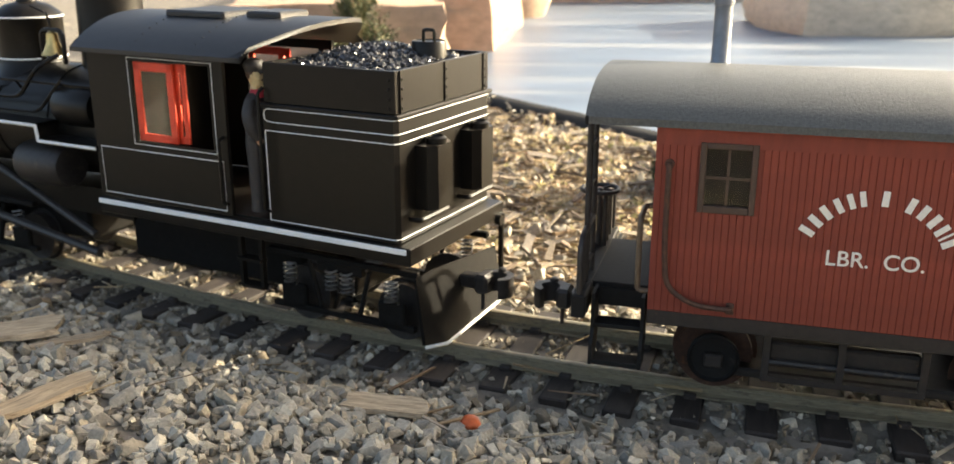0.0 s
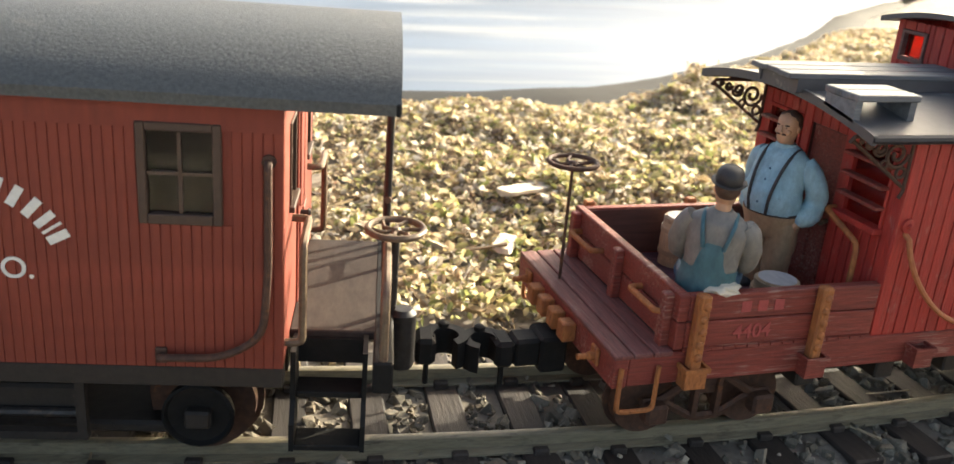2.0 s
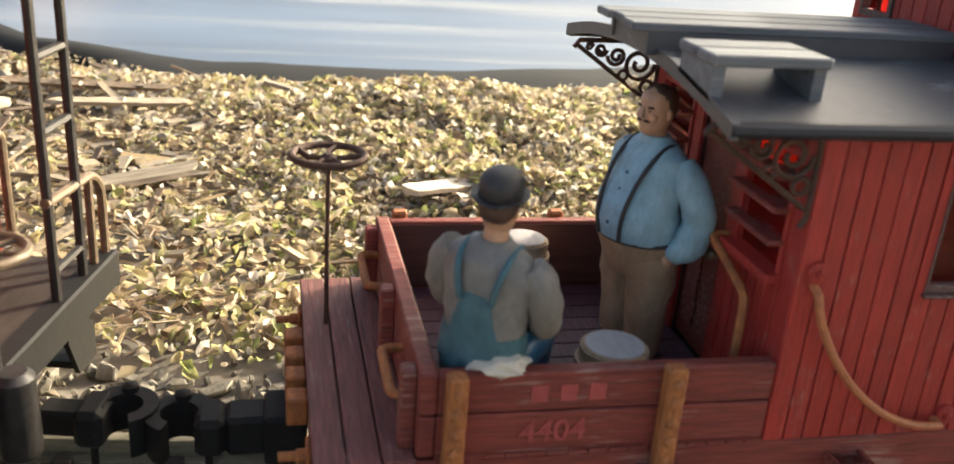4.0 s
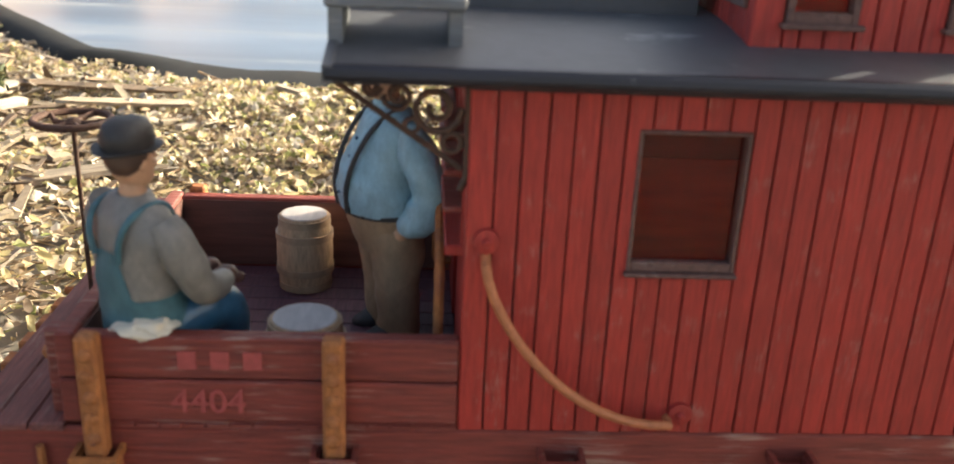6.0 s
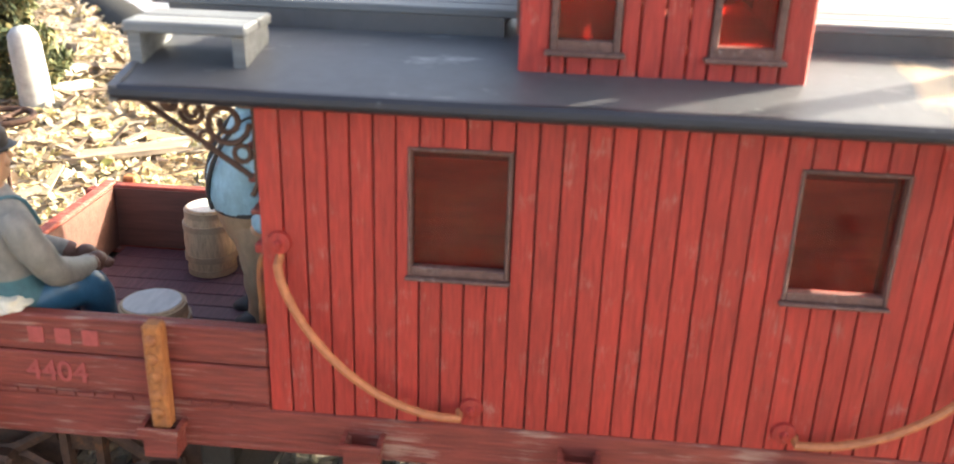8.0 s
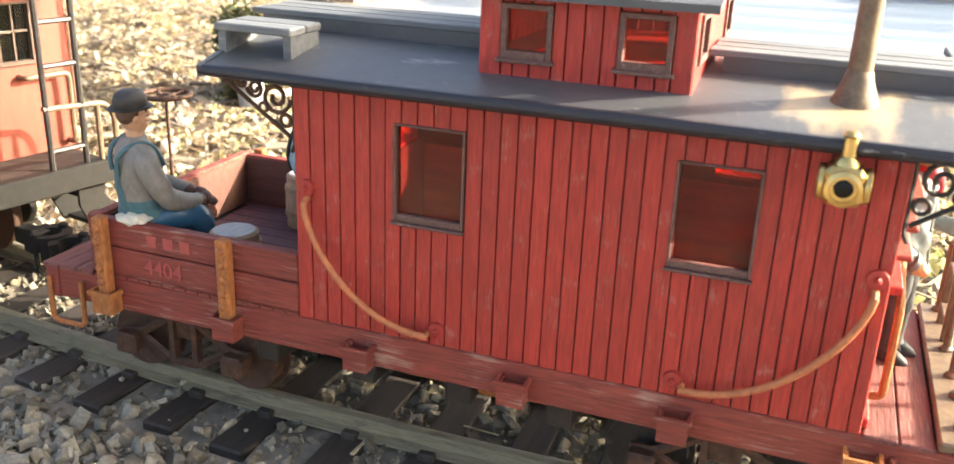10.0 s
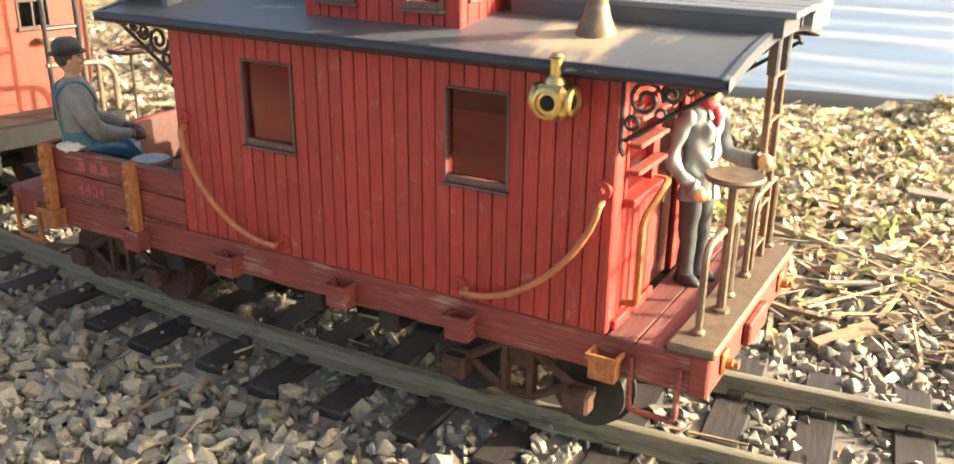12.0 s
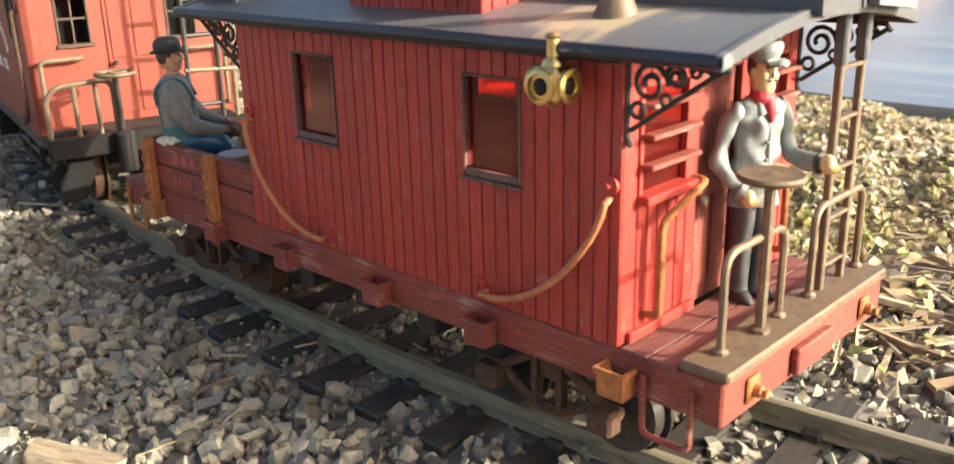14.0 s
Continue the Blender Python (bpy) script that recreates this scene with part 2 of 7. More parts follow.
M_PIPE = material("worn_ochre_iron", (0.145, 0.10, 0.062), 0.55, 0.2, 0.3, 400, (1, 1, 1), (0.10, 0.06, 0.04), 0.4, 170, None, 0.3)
M_BRASS = material("polished_brass", (0.62, 0.43, 0.17), 0.33, 1.0, 0.2, 300, (1, 1, 1), (0.30, 0.17, 0.05), 0.25, 150, None, 0.15)
M_BRICK = material("matte_barn_red", (0.205, 0.033, 0.016), 0.62, 0, 0.14, 350, (1, 1, 0.2), (0.27, 0.045, 0.027), 0.3, 60, None, 0.12)
M_BROOF = material("pebbled_grey_roof", (0.072, 0.074, 0.070), 0.48, 0, 0.3, 900, (1, 1, 1), (0.13, 0.125, 0.11), 0.3, 40, None, 0.45)
M_BROWN = material("brown_window_plastic", (0.06, 0.033, 0.022), 0.5, 0, 0.2, 300, bump=0.1)
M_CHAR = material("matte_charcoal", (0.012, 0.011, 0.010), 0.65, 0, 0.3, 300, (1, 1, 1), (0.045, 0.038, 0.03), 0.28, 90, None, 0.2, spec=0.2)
M_MATTE = material("plain_matte_black", (0.009, 0.008, 0.007), 0.75, 0, 0.3, 300, (1, 1, 1), (0.03, 0.025, 0.02), 0.28, 120, None, 0.2, spec=0.1)
M_SOOT = material("underframe_dark_brown", (0.022, 0.016, 0.012), 0.65, 0, 0.35, 300, (1, 1, 1), (0.10, 0.055, 0.035), 0.3, 100, None, 0.3)
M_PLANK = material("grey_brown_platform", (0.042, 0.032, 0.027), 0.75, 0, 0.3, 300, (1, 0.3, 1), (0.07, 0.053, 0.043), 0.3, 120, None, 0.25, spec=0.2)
M_LOCO = material("satin_black_enamel", (0.009, 0.0075, 0.006), 0.36, 0, 0.15, 200, (1, 1, 1), (0.015, 0.013, 0.011), 0.3, 40, None, 0.05, spec=0.2)
M_LOCOR = material("cab_roof_black", (0.016, 0.015, 0.015), 0.42, 0, 0.2, 200, bump=0.06)
M_WHITE = material("white_lining", (0.80, 0.79, 0.76), 0.5, 0, 0.06, 300, bump=0.03)
M_LETTER = material("cream_lettering", (0.78, 0.74, 0.65), 0.6, 0, 0.1, 500, (1, 1, 1), (0.45, 0.16, 0.1), 0.2, 300, None, 0.1)
M_FADED = material("faded_red_lettering", (0.36, 0.065, 0.055), 0.65, 0, 0.2, 500, bump=0.1)
M_VERM = material("vermilion_window", (0.72, 0.055, 0.02), 0.45, 0, 0.15, 300, bump=0.05)
M_STEEL = material("bright_steel", (0.10, 0.10, 0.10), 0.4, 0.6, 0.2, 300, bump=0.1)
M_COAL = material("coal", (0.026, 0.027, 0.031), 0.25, 0, 0.3, 200, bump=0.3, island=0.5)
M_TIE = material("creosote_tie", (0.030, 0.022, 0.017), 0.75, 0, 0.35, 500, (1, 0.12, 1), (0.095, 0.067, 0.05), 0.28, 240, (1, 0.1, 1), 0.6, rand=0.35)
M_RAIL = material("tarnished_brass_rail", (0.25, 0.215, 0.145), 0.5, 0.3, 0.25, 900, (0.12, 1, 1), (0.12, 0.095, 0.07), 0.42, 160, (0.3, 1, 1), 0.35)
M_BARREL = material("dry_barrel_wood", (0.42, 0.28, 0.165), 0.7, 0, 0.3, 1400, (1, 1, 0.15), bump=0.4)
M_HOOP = material("dull_barrel_hoop", (0.34, 0.225, 0.135), 0.6, 0, 0.2, 400, bump=0.2)
M_LID = material("grey_barrel_lid", (0.42, 0.38, 0.36), 0.7, 0, 0.2, 400, (1, 0.2, 1), bump=0.3)
M_SOIL = material("dark_mulch_soil", (0.17, 0.145, 0.115), 0.9, 0, 0.45, 90, (1, 1, 1), (0.27, 0.235, 0.18), 0.45, 25, None, 0.8)
M_SAND = material("sandstone", (0.42, 0.28, 0.19), 0.85, 0, 0.25, 40, (1, 1, 2), (0.27, 0.21, 0.16), 0.4, 9, None, 0.6)
M_SAND2 = material("pale_limestone", (0.52, 0.44, 0.34), 0.85, 0, 0.2, 40, (1, 1, 2), (0.34, 0.29, 0.23), 0.4, 7, None, 0.6)
M_LINER = material("black_pond_liner", (0.012, 0.012, 0.012), 0.8, 0, 0.3, 60, (1, 1, 1), (0.035, 0.03, 0.026), 0.3, 20, None, 0.3, spec=0.25)
M_ICE = material("frozen_pond_ice", (0.125, 0.165, 0.225), 0.36, 0, 0.2, 9, (0.15, 1, 1), (0.33, 0.345, 0.36), 0.50, 5.5, (0.10, 1.8, 1), 0.04, rough2=0.6, sharp=0.14, patch=(1.2, 0.45), spec=0.2)
M_POST = material("galvanised_post", (0.19, 0.20, 0.22), 0.45, 0.7, 0.2, 100, bump=0.1)
M_STUB = material("pale_grey_concrete", (0.31, 0.315, 0.315), 0.8, 0, 0.25, 120, (1, 1, 1), (0.20, 0.19, 0.175), 0.35, 40, None, 0.4)
M_BARK = material("twig_bark", (0.23, 0.16, 0.10), 0.85, 0, 0.35, 300, bump=0.4, island=0.3)
M_GRAVEL = pebble_mix("crushed_grey_stone", [(0.328, 0.3, 0.241), (0.243, 0.221, 0.181), (0.389, 0.341, 0.261), (0.291, 0.263, 0.21), (0.34, 0.281, 0.201), (0.486, 0.43, 0.332), (0.225, 0.206, 0.171), (0.304, 0.271, 0.216), (0.255, 0.217, 0.156)], 0.85, 0.4, 700, 0.8)
M_GRAVELD = pebble_mix("dirty_shade_dark_stone", [(0.243, 0.209, 0.154), (0.172, 0.148, 0.112), (0.3, 0.255, 0.189), (0.214, 0.168, 0.112), (0.371, 0.323, 0.247), (0.149, 0.128, 0.0942)], 0.88, 0.4, 700, 0.8)
M_GRAVELC = pebble_mix("brightened_pale_ballast", [(0.477, 0.438, 0.353), (0.365, 0.332, 0.27), (0.578, 0.509, 0.394), (0.427, 0.384, 0.311), (0.515, 0.438, 0.322), (0.704, 0.627, 0.487), (0.339, 0.307, 0.254), (0.389, 0.332, 0.244)], 0.85, 0.4, 700, 0.8)
M_LEAF = pebble_mix("dry_ground_cover", [(0.661, 0.544, 0.347), (0.555, 0.474, 0.248), (0.779, 0.682, 0.532), (0.389, 0.359, 0.173), (0.614, 0.486, 0.335), (0.85, 0.786, 0.681), (0.248, 0.179, 0.124), (0.708, 0.602, 0.421), (0.401, 0.301, 0.198)], 0.7, 0.25, 250, 0.3, thin=0.5)
M_FRESH = pebble_mix("olive_ground_cover", [(0.5, 0.475, 0.2), (0.338, 0.362, 0.125), (0.65, 0.587, 0.3), (0.425, 0.388, 0.163), (0.25, 0.263, 0.1), (0.725, 0.625, 0.375), (0.3, 0.225, 0.125)], 0.65, 0.25, 250, 0.3, thin=0.45)
M_STRAW = pebble_mix("straw_and_bark_chips", [(0.413, 0.302, 0.164), (0.31, 0.21, 0.115), (0.482, 0.386, 0.246), (0.215, 0.143, 0.082), (0.361, 0.302, 0.23)], 0.8, 0.3, 300, 0.4)
M_BARKCHIP = pebble_mix("bark_and_split_wood", [(0.17, 0.12, 0.08), (0.25, 0.20, 0.145), (0.12, 0.08, 0.055), (0.33, 0.265, 0.185), (0.20, 0.165, 0.13)], 0.85, 0.4, 500, 0.5)
M_CHIP = material("split_wood_chip", (0.37, 0.28, 0.18), 0.8, 0, 0.45, 900, (0.1, 1, 1), (0.20, 0.13, 0.07), 0.4, 400, (0.15, 1, 1), 0.5, rand=0.2)
M_NEEDLE = pebble_mix("juniper_green", [(0.07, 0.09, 0.035), (0.12, 0.13, 0.05), (0.17, 0.15, 0.06), (0.05, 0.065, 0.03)], 0.75, 0.25, 250, 0.2)


def glass(name, tint, rough=0.03, clear=1.0):
    m = bpy.data.materials.new(name)
    m.use_nodes = True
    b = m.node_tree.nodes["Principled BSDF"]
    b.inputs["Base Color"].default_value = (*tint, 1)
    b.inputs["Transmission Weight"].default_value, b.inputs["Roughness"].default_value = clear, rough
    b.inputs["IOR"].default_value = 1.3
    return m


M_GLASS = glass("clear_pane", (0.92, 0.92, 0.92))
M_REDGLASS = glass("red_tinted_pane", (0.80, 0.13, 0.11), 0.05, 0.97)



# ---- ground, pond, track ----
def off_track(x, y):
    return math.hypot(x, y - RAD) - RAD


def shore(x):
    """The y of the pond's near edge: gently bowed, then running back on both sides."""
    if x < 0:
        return 56.0 + 0.003 * x * x if x > -30 else 58.7 + (-30 - x) * 1.35
    return 56.0 + 0.012 * x * x if x < 15 else 58.7 + (x - 15) * (0.5 + 0.004 * min(x - 15, 80))


def mound(x, y):
    """A low hump of ground cover before the pond."""
    return 1.5 * math.exp(-((x - 22) / 9.0) ** 2 - ((y - 47) / 5.0) ** 2) + 1.2 * math.exp(-((x + 2) / 7.0) ** 2 - ((y - 41) / 6.0) ** 2)


def step(t):
    t = min(1.0, max(0.0, t))
    return t * t * (3 - 2 * t)


def in_pond(x, y):
    """Above 0 inside the pond."""
    return min(y - shore(x), 330 - y, x + 50 + 0.05 * y)


def ground_z(x, y):
    d = off_track(x, y)
    z = -1.15
    if d > 5.5:
        z += (-0.6 + 2.8 * step((-4 - x) / 28)) * step((d - 5.5) / 9.5)
    dry = step((-in_pond(x, y) - 7.5) / 6)
    if d < -7:
        z += dry * (0.9 * noise.noise((x * 0.07, y * 0.07, 3.1)) * step((-7 - d) / 8) + 0.5 * step((-10 - d) / 25))
    z += 0.18 * noise.noise((x * 0.5, y * 0.5, 0.0))
    if -5 < d < 5:
        z = -0.86 + 0.08 * noise.noise((x * 0.4, y * 0.4, 7))
    if d < -12:
        z += dry * mound(x, y)
    return z - 3.5 * step((in_pond(x, y) + 1.5) / 4.0)


def spaced(lo, hi, fine, far):
    mid = [lo + fine * i for i in range(int((hi - lo) / fine) + 1)]
    a, b, k = [], [], fine
    p, q = mid[0], mid[-1]
    while p > -far or q < far:
        k *= 1.35
        p, q = p - k, q + k
        a.append(p)
        b.append(q)
    return a[::-1] + mid + b


gx, gy = spaced(-115, 105, 1.6, 40000), spaced(-60, 130, 1.6, 40000)
bm = B()
grid = [[bm.verts.new((x, y, ground_z(x, y) if max(abs(x), abs(y)) < 900 else -1.2)) for y in gy] for x in gx]
for ca, cb in zip(grid, grid[1:]):
    for i in range(len(gy) - 1):
        bm.faces.new((ca[i], cb[i], cb[i + 1], ca[i + 1]))
solo("ground", bm, M_SOIL, "brown mulch and soil of a garden bed", "ground", kind="structure", smooth=180)

# frozen pond
bm = B()
xs = [-140 + 4 * i for i in range(96)]
front = [bm.verts.new((x, shore(x) - 0.4, -1.35)) for x in xs]
back_row = [bm.verts.new((x, 420, -1.35)) for x in xs]
for i in range(len(xs) - 1):
    bm.faces.new((front[i], front[i + 1], back_row[i + 1], back_row[i]))
solo("water", bm, M_ICE, "frozen garden pond with pale smooth ice", "pond", kind="structure", smooth=180)

# liner rim: a folded lip of rubber along the shore
bm = B()
loops = []
for i in range(130):
    x = -130 + 2 * i
    y = shore(x)
    h = 0.25 + 0.35 * noise.noise((x * 0.07, 1.0, 0.0)) + 0.9 * step((-16 - x) / 14)
    k = math.atan2(shore(x + 1) - shore(x - 1), 2)
    dx, dy = math.sin(k), -math.cos(k)
    e = 4.6 * step((30 - x) / 12) * step((x + 28) / 10)
    prof = [(5.6 + e, -1.9), (5.4 + e, -0.95 + 0.3 * h), (3.6 + 0.6 * e, -0.75 + h), (1.6, -0.85 + h), (0.3, -1.05 + 0.6 * h), (-0.8, -1.3), (-1.6, -1.6), (-1.6, -2.2), (2.0, -2.4)]
    loops.append([(x + dx * a + 0.25 * noise.noise((x * 0.2, a, 0)), y + dy * (a + 0.5 * noise.noise((x * 0.11, a, 5))), z + 0.12 * noise.noise((x * 0.3, a * 0.6, 2))) for a, z in prof])
rings(bm, loops)
solo("pond_liner", bm, M_LINER, "black rubber pond liner rim along the ice", "pond liner", smooth=60)


def boulder(name, at, size, mat, label, seed, turn=0, cuts=5, blocky=0.35):
    bm = B()
    bmesh.ops.create_cube(bm, size=2)
    bmesh.ops.subdivide_edges(bm, edges=bm.edges[:], cuts=cuts, use_grid_fill=True)
    for v in bm.verts:
        s = v.co.normalized() * 1.25
        p = v.co.lerp(s, 1 - blocky - 0.25)
        p = p * (1 + 0.10 * noise.noise(p * 1.3 + Vector((seed, 0, 0))) + 0.05 * noise.noise(p * 4 + Vector((seed, 3, 0))))
        v.co = Vector((p.x * size[0], p.y * size[1], p.z * size[2]))
    return solo(name, bm, mat, label, "boulder", pose(at[0] * CM, at[1] * CM, at[2] * CM, 0, 0, turn), "boulders round the pond", smooth=50)


boulder("boulder", (-76, 118, 3.0), (16, 17, 7), M_SAND, "warm brown sandstone block at the pond edge", 1, 8, blocky=0.6)
boulder("boulder", (-72, 175, 5.0), (22, 30, 10), M_SAND, "long tan sandstone block beside the frozen pond", 2, -4, blocky=0.6)
boulder("boulder", (-72, 260, 7.0), (26, 40, 14), M_SAND, "pale tan boulder far along the pond", 3, 10)
boulder("boulder", (36, 205, 3.0), (24, 24, 10), M_SAND2, "large pale limestone boulder standing in the ice", 4, 5)
boulder("boulder", (98, 255, 6.0), (38, 40, 14), M_SAND2, "weathered limestone boulder behind the ice", 5, -8)
boulder("boulder", (175, 300, 6.0), (34, 30, 14), M_SAND2, "grey limestone boulder on the far shore", 6, 20)
boulder("boulder", (-20, 330, 8.0), (50, 30, 16), M_SAND2, "pale boulder on the far shore", 8, 0)

# track
track = thing("railway_track", "curved garden railway track with brass rails and dark ties", "track")
TIE_MESHES = []
for k in range(5):
    bm = B()
    w = rng.uniform(0.62, 0.72)
    box(bm, -w, w, -5.0 + rng.uniform(-0.15, 0.15), 5.0 + rng.uniform(-0.15, 0.15), -1.55, -0.66, 0.07)
    for f in (-1, 1):
        for g in (-1, 1):
            box(bm, -0.28, 0.28, f * 2.375 + g * 0.55 - 0.16, f * 2.375 + g * 0.55 + 0.16, -0.7, -0.42, 0.05)
    TIE_MESHES.append(mesh("tie", bm, M_TIE, 30))
RAILPROF = [(-0.42, -0.66), (0.42, -0.66), (0.42, -0.58), (0.09, -0.5), (0.09, -0.2), (0.19, -0.14), (0.19, -0.03), (0.14, 0.0), (-0.14, 0.0), (-0.19, -0.03), (-0.19, -0.14), (-0.09, -0.2), (-0.09, -0.5), (-0.42, -0.58)]
for f in (-1, 1):
    bm = B()
    loops = []
    for i in range(111):
        th = (-150 + 2.2 * i) / RAD
        loops.append([((RAD - f * 2.375 - a) * math.sin(th), RAD - (RAD - f * 2.375 - a) * math.cos(th), z) for a, z in RAILPROF])
    rings(bm, loops)
    part("rail", bm, M_RAIL, track, "tarnished brass rail", 40)


# ---- loose stones, leaves and straw ----
def rock_base(seed, sub=1):
    """A crushed stone: a sharp-edged lump of a few faces."""
    r = random.Random(seed)
    bm = B()
    for i in range(9):
        p = Vector(((i & 1) * 2 - 1, (i >> 1 & 1) * 2 - 1, (i >> 2 & 1) * 2 - 1)) if i < 8 else Vector((r.uniform(-1.3, 1.3), r.uniform(-1.3, 1.3), 0))
        bm.verts.new(Vector((p.x * r.uniform(0.35, 1.05), p.y * r.uniform(0.35, 1.05), p.z * r.uniform(0.4, 1.0))))
    bmesh.ops.convex_hull(bm, input=bm.verts[:])
    bmesh.ops.delete(bm, geom=[v for v in bm.verts if not v.link_faces], context="VERTS")
    if sub > 1:
        bmesh.ops.dissolve_limit(bm, angle_limit=0.3, verts=bm.verts[:], edges=bm.edges[:])
        bmesh.ops.bevel(bm, geom=bm.edges[:], offset=0.11, segments=1, profile=0.5, affect="EDGES")
        for v in bm.verts:
            v.co *= r.uniform(0.93, 1.06)
    bmesh.ops.triangulate(bm, faces=bm.faces[:])
    bm.verts.index_update()
    vs = np.array([v.co[:] for v in bm.verts])
    fs = np.array([[v.index for v in f.verts] for f in bm.faces])
    bm.free()
    return vs, fs


def turns(n, r):
    q = r.normal(size=(n, 4))
    q /= np.linalg.norm(q, axis=1)[:, None]
    w, x, y, z = q.T
    return np.stack([1 - 2 * (y * y + z * z), 2 * (x * y - z * w), 2 * (x * z + y * w), 2 * (x * y + z * w), 1 - 2 * (x * x + z * z), 2 * (y * z - x * w),
                     2 * (x * z - y * w), 2 * (y * z + x * w), 1 - 2 * (x * x + y * y)], 1).reshape(n, 3, 3)


def scatter(name, bases, places, scales, rots, mat, label, category, smooth=0):
    """Many loose pieces joined into one mesh of kind stuff."""
    V, F, base = [], [], 0
    for i, (p, s, R) in enumerate(zip(places, scales, rots)):
        v, f = bases[i % len(bases)]
        V.append((v * s) @ R.T + p)
        F.append(f + base)
        base += len(v)
    V, F = np.concatenate(V) * CM, np.concatenate(F)
    me = bpy.data.meshes.new(name)
    me.from_pydata(V.tolist(), [], F.tolist())
    me.materials.append(mat)
    if smooth:
        me.polygons.foreach_set("use_smooth", [True] * len(me.polygons))
    return tagged(new(name, me), label, category, kind="stuff")


R1 = np.random.RandomState(11)
ROCKS = [rock_base(s) for s in range(14)]
WORN = [rock_base(s, 2) for s in range(40, 52)]


def strew(n, x0, x1, y0, y1, keep):
    """Random places over a stretch of the plan, thinned by keep(x, y)."""
    pts = []
    while len(pts) < n:
        for x, y in zip(R1.uniform(x0, x1, 4000), R1.uniform(y0, y1, 4000)):
            if R1.rand() < keep(x, y):
                pts.append((x, y))
    return pts[:n]


def ballast(x, y):
    d = off_track(x, y)
    if in_pond(x, y) > -2:
        return 0
    if d < 0:
        far = step((17 - 6 * step((x + 30) / 6) + 10 * step((x - 4) / 8) - (-d) + 4 * noise.noise((x * 0.06, y * 0.06, 9))) / 7) * (0.95 if x < 22 else 1)
        return far * (0.8 if -d < 5.5 else 1)
    return (0.8 if d < 5.5 else 1.0) * step((38 - d) / 6)


def between_ties(x, y):
    """False on top of a tie."""
    if abs(off_track(x, y)) > 5.3:
        return True
    s = RAD * math.atan2(x, RAD - y)
    return abs((s + 128 + 1.43) % 2.86 - 1.43) > 0.72


pts = [p for p in strew(52000, -105, 60, -36, 70, ballast) if between_ties(*p) or R1.rand() < 0.03]
pl, sc = [], []
for x, y in pts:
    d = off_track(x, y)
    s = 0.15 + 0.38 * R1.rand() ** 2.2
    if abs(d) < 5.6:
        s = 0.13 + 0.30 * R1.rand() ** 2.0
    z = ground_z(x, y) + s * 0.15 + (0.25 * R1.rand() if abs(d) > 5 else -0.02)
    pl.append((x, y, z))
    sc.append(np.array([s * R1.uniform(0.8, 1.35), s * R1.uniform(0.65, 1.0), s * R1.uniform(0.35, 0.75)]))
# dirt near the ties, with the train's shade put into the same dark colour
dirty = np.array([abs(off_track(x, y) - 0.3) < 6.6 + 2.2 * noise.noise((x * 0.13, y * 0.13, 4)) for x, y, z in pl])
pl, sc = np.array(pl), np.array(sc)
# not past the caboose's end, where the sun reaches the track
dirty &= pl[:, 0] + 0.4 * pl[:, 1] < 13
dirty &= ~((pl[:, 0] < -24) & (R1.rand(len(pl)) < 0.45))
# paler stones beyond x = -18 carry the brighter light there in their colour
brightened = ~dirty & (pl[:, 0] + 8 * R1.rand(len(pl)) < -18) & (pl[:, 1] < 25)
plain = ~dirty & ~brightened
big = (sc[:, 0] > 0.27) & (pl[:, 1] < 22)
for bases, pick in ((WORN, plain & big), (ROCKS, plain & ~big)):
    scatter("gravel", bases, pl[pick], sc[pick], turns(len(pl), R1), M_GRAVEL, "crushed grey limestone ballast beside the track", "gravel")
for bases, pick in ((WORN, brightened & big), (ROCKS, brightened & ~big)):
    scatter("gravel", bases, pl[pick], sc[pick], turns(len(pl), R1), M_GRAVELC, "pale crushed limestone ballast, brightened for the stronger light there", "gravel")
for bases, pick in ((WORN, dirty & big), (ROCKS, dirty & ~big)):
    scatter("gravel", bases, pl[pick], sc[pick], turns(len(pl), R1), M_GRAVELD, "dirty brown-grey ballast between the ties, darkened for shade", "gravel")


# grit and small shards between the stones
pts = [p for p in strew(30000, -85, 40, -34, 16, ballast) if between_ties(*p) or R1.rand() < 0.06]
pl = [(x, y, ground_z(x, y) + 0.22 * R1.rand()) for x, y in pts]
sc = [np.array([s * R1.uniform(0.8, 2.2), s, s * R1.uniform(0.5, 0.9)]) for s in 0.05 + 0.10 * R1.rand(len(pts)) ** 1.5]
scatter("grit", ROCKS, np.array(pl), sc, turns(len(pl), R1), M_GRAVELD, "small brown stone shards and grit in the ballast", "gravel")


def leaf_base(seed):
    """A small curled lobed leaf."""
    r = random.Random(seed)
    c = r.uniform(0.2, 0.7)
    rim = [(-1, 0, 0), (-0.45, 0.55, c * 0.5), (0.2, 0.62, c * 0.8), (0.65, 0.3, c * 0.4), (1.05, 0, 0.25 * c), (0.6, -0.35, c * 0.5), (0.15, -0.6, c * 0.9), (-0.5, -0.5, c * 0.5)]
    v = np.array([(0, 0, -0.12)] + [(a * r.uniform(0.85, 1.15), b * r.uniform(0.75, 1.2), z * r.uniform(0.6, 1.3)) for a, b, z in rim])
    f = np.array([[0, i, i % 8 + 1] for i in range(1, 9)])
    return v, f


LEAVES = [leaf_base(s) for s in range(12)]


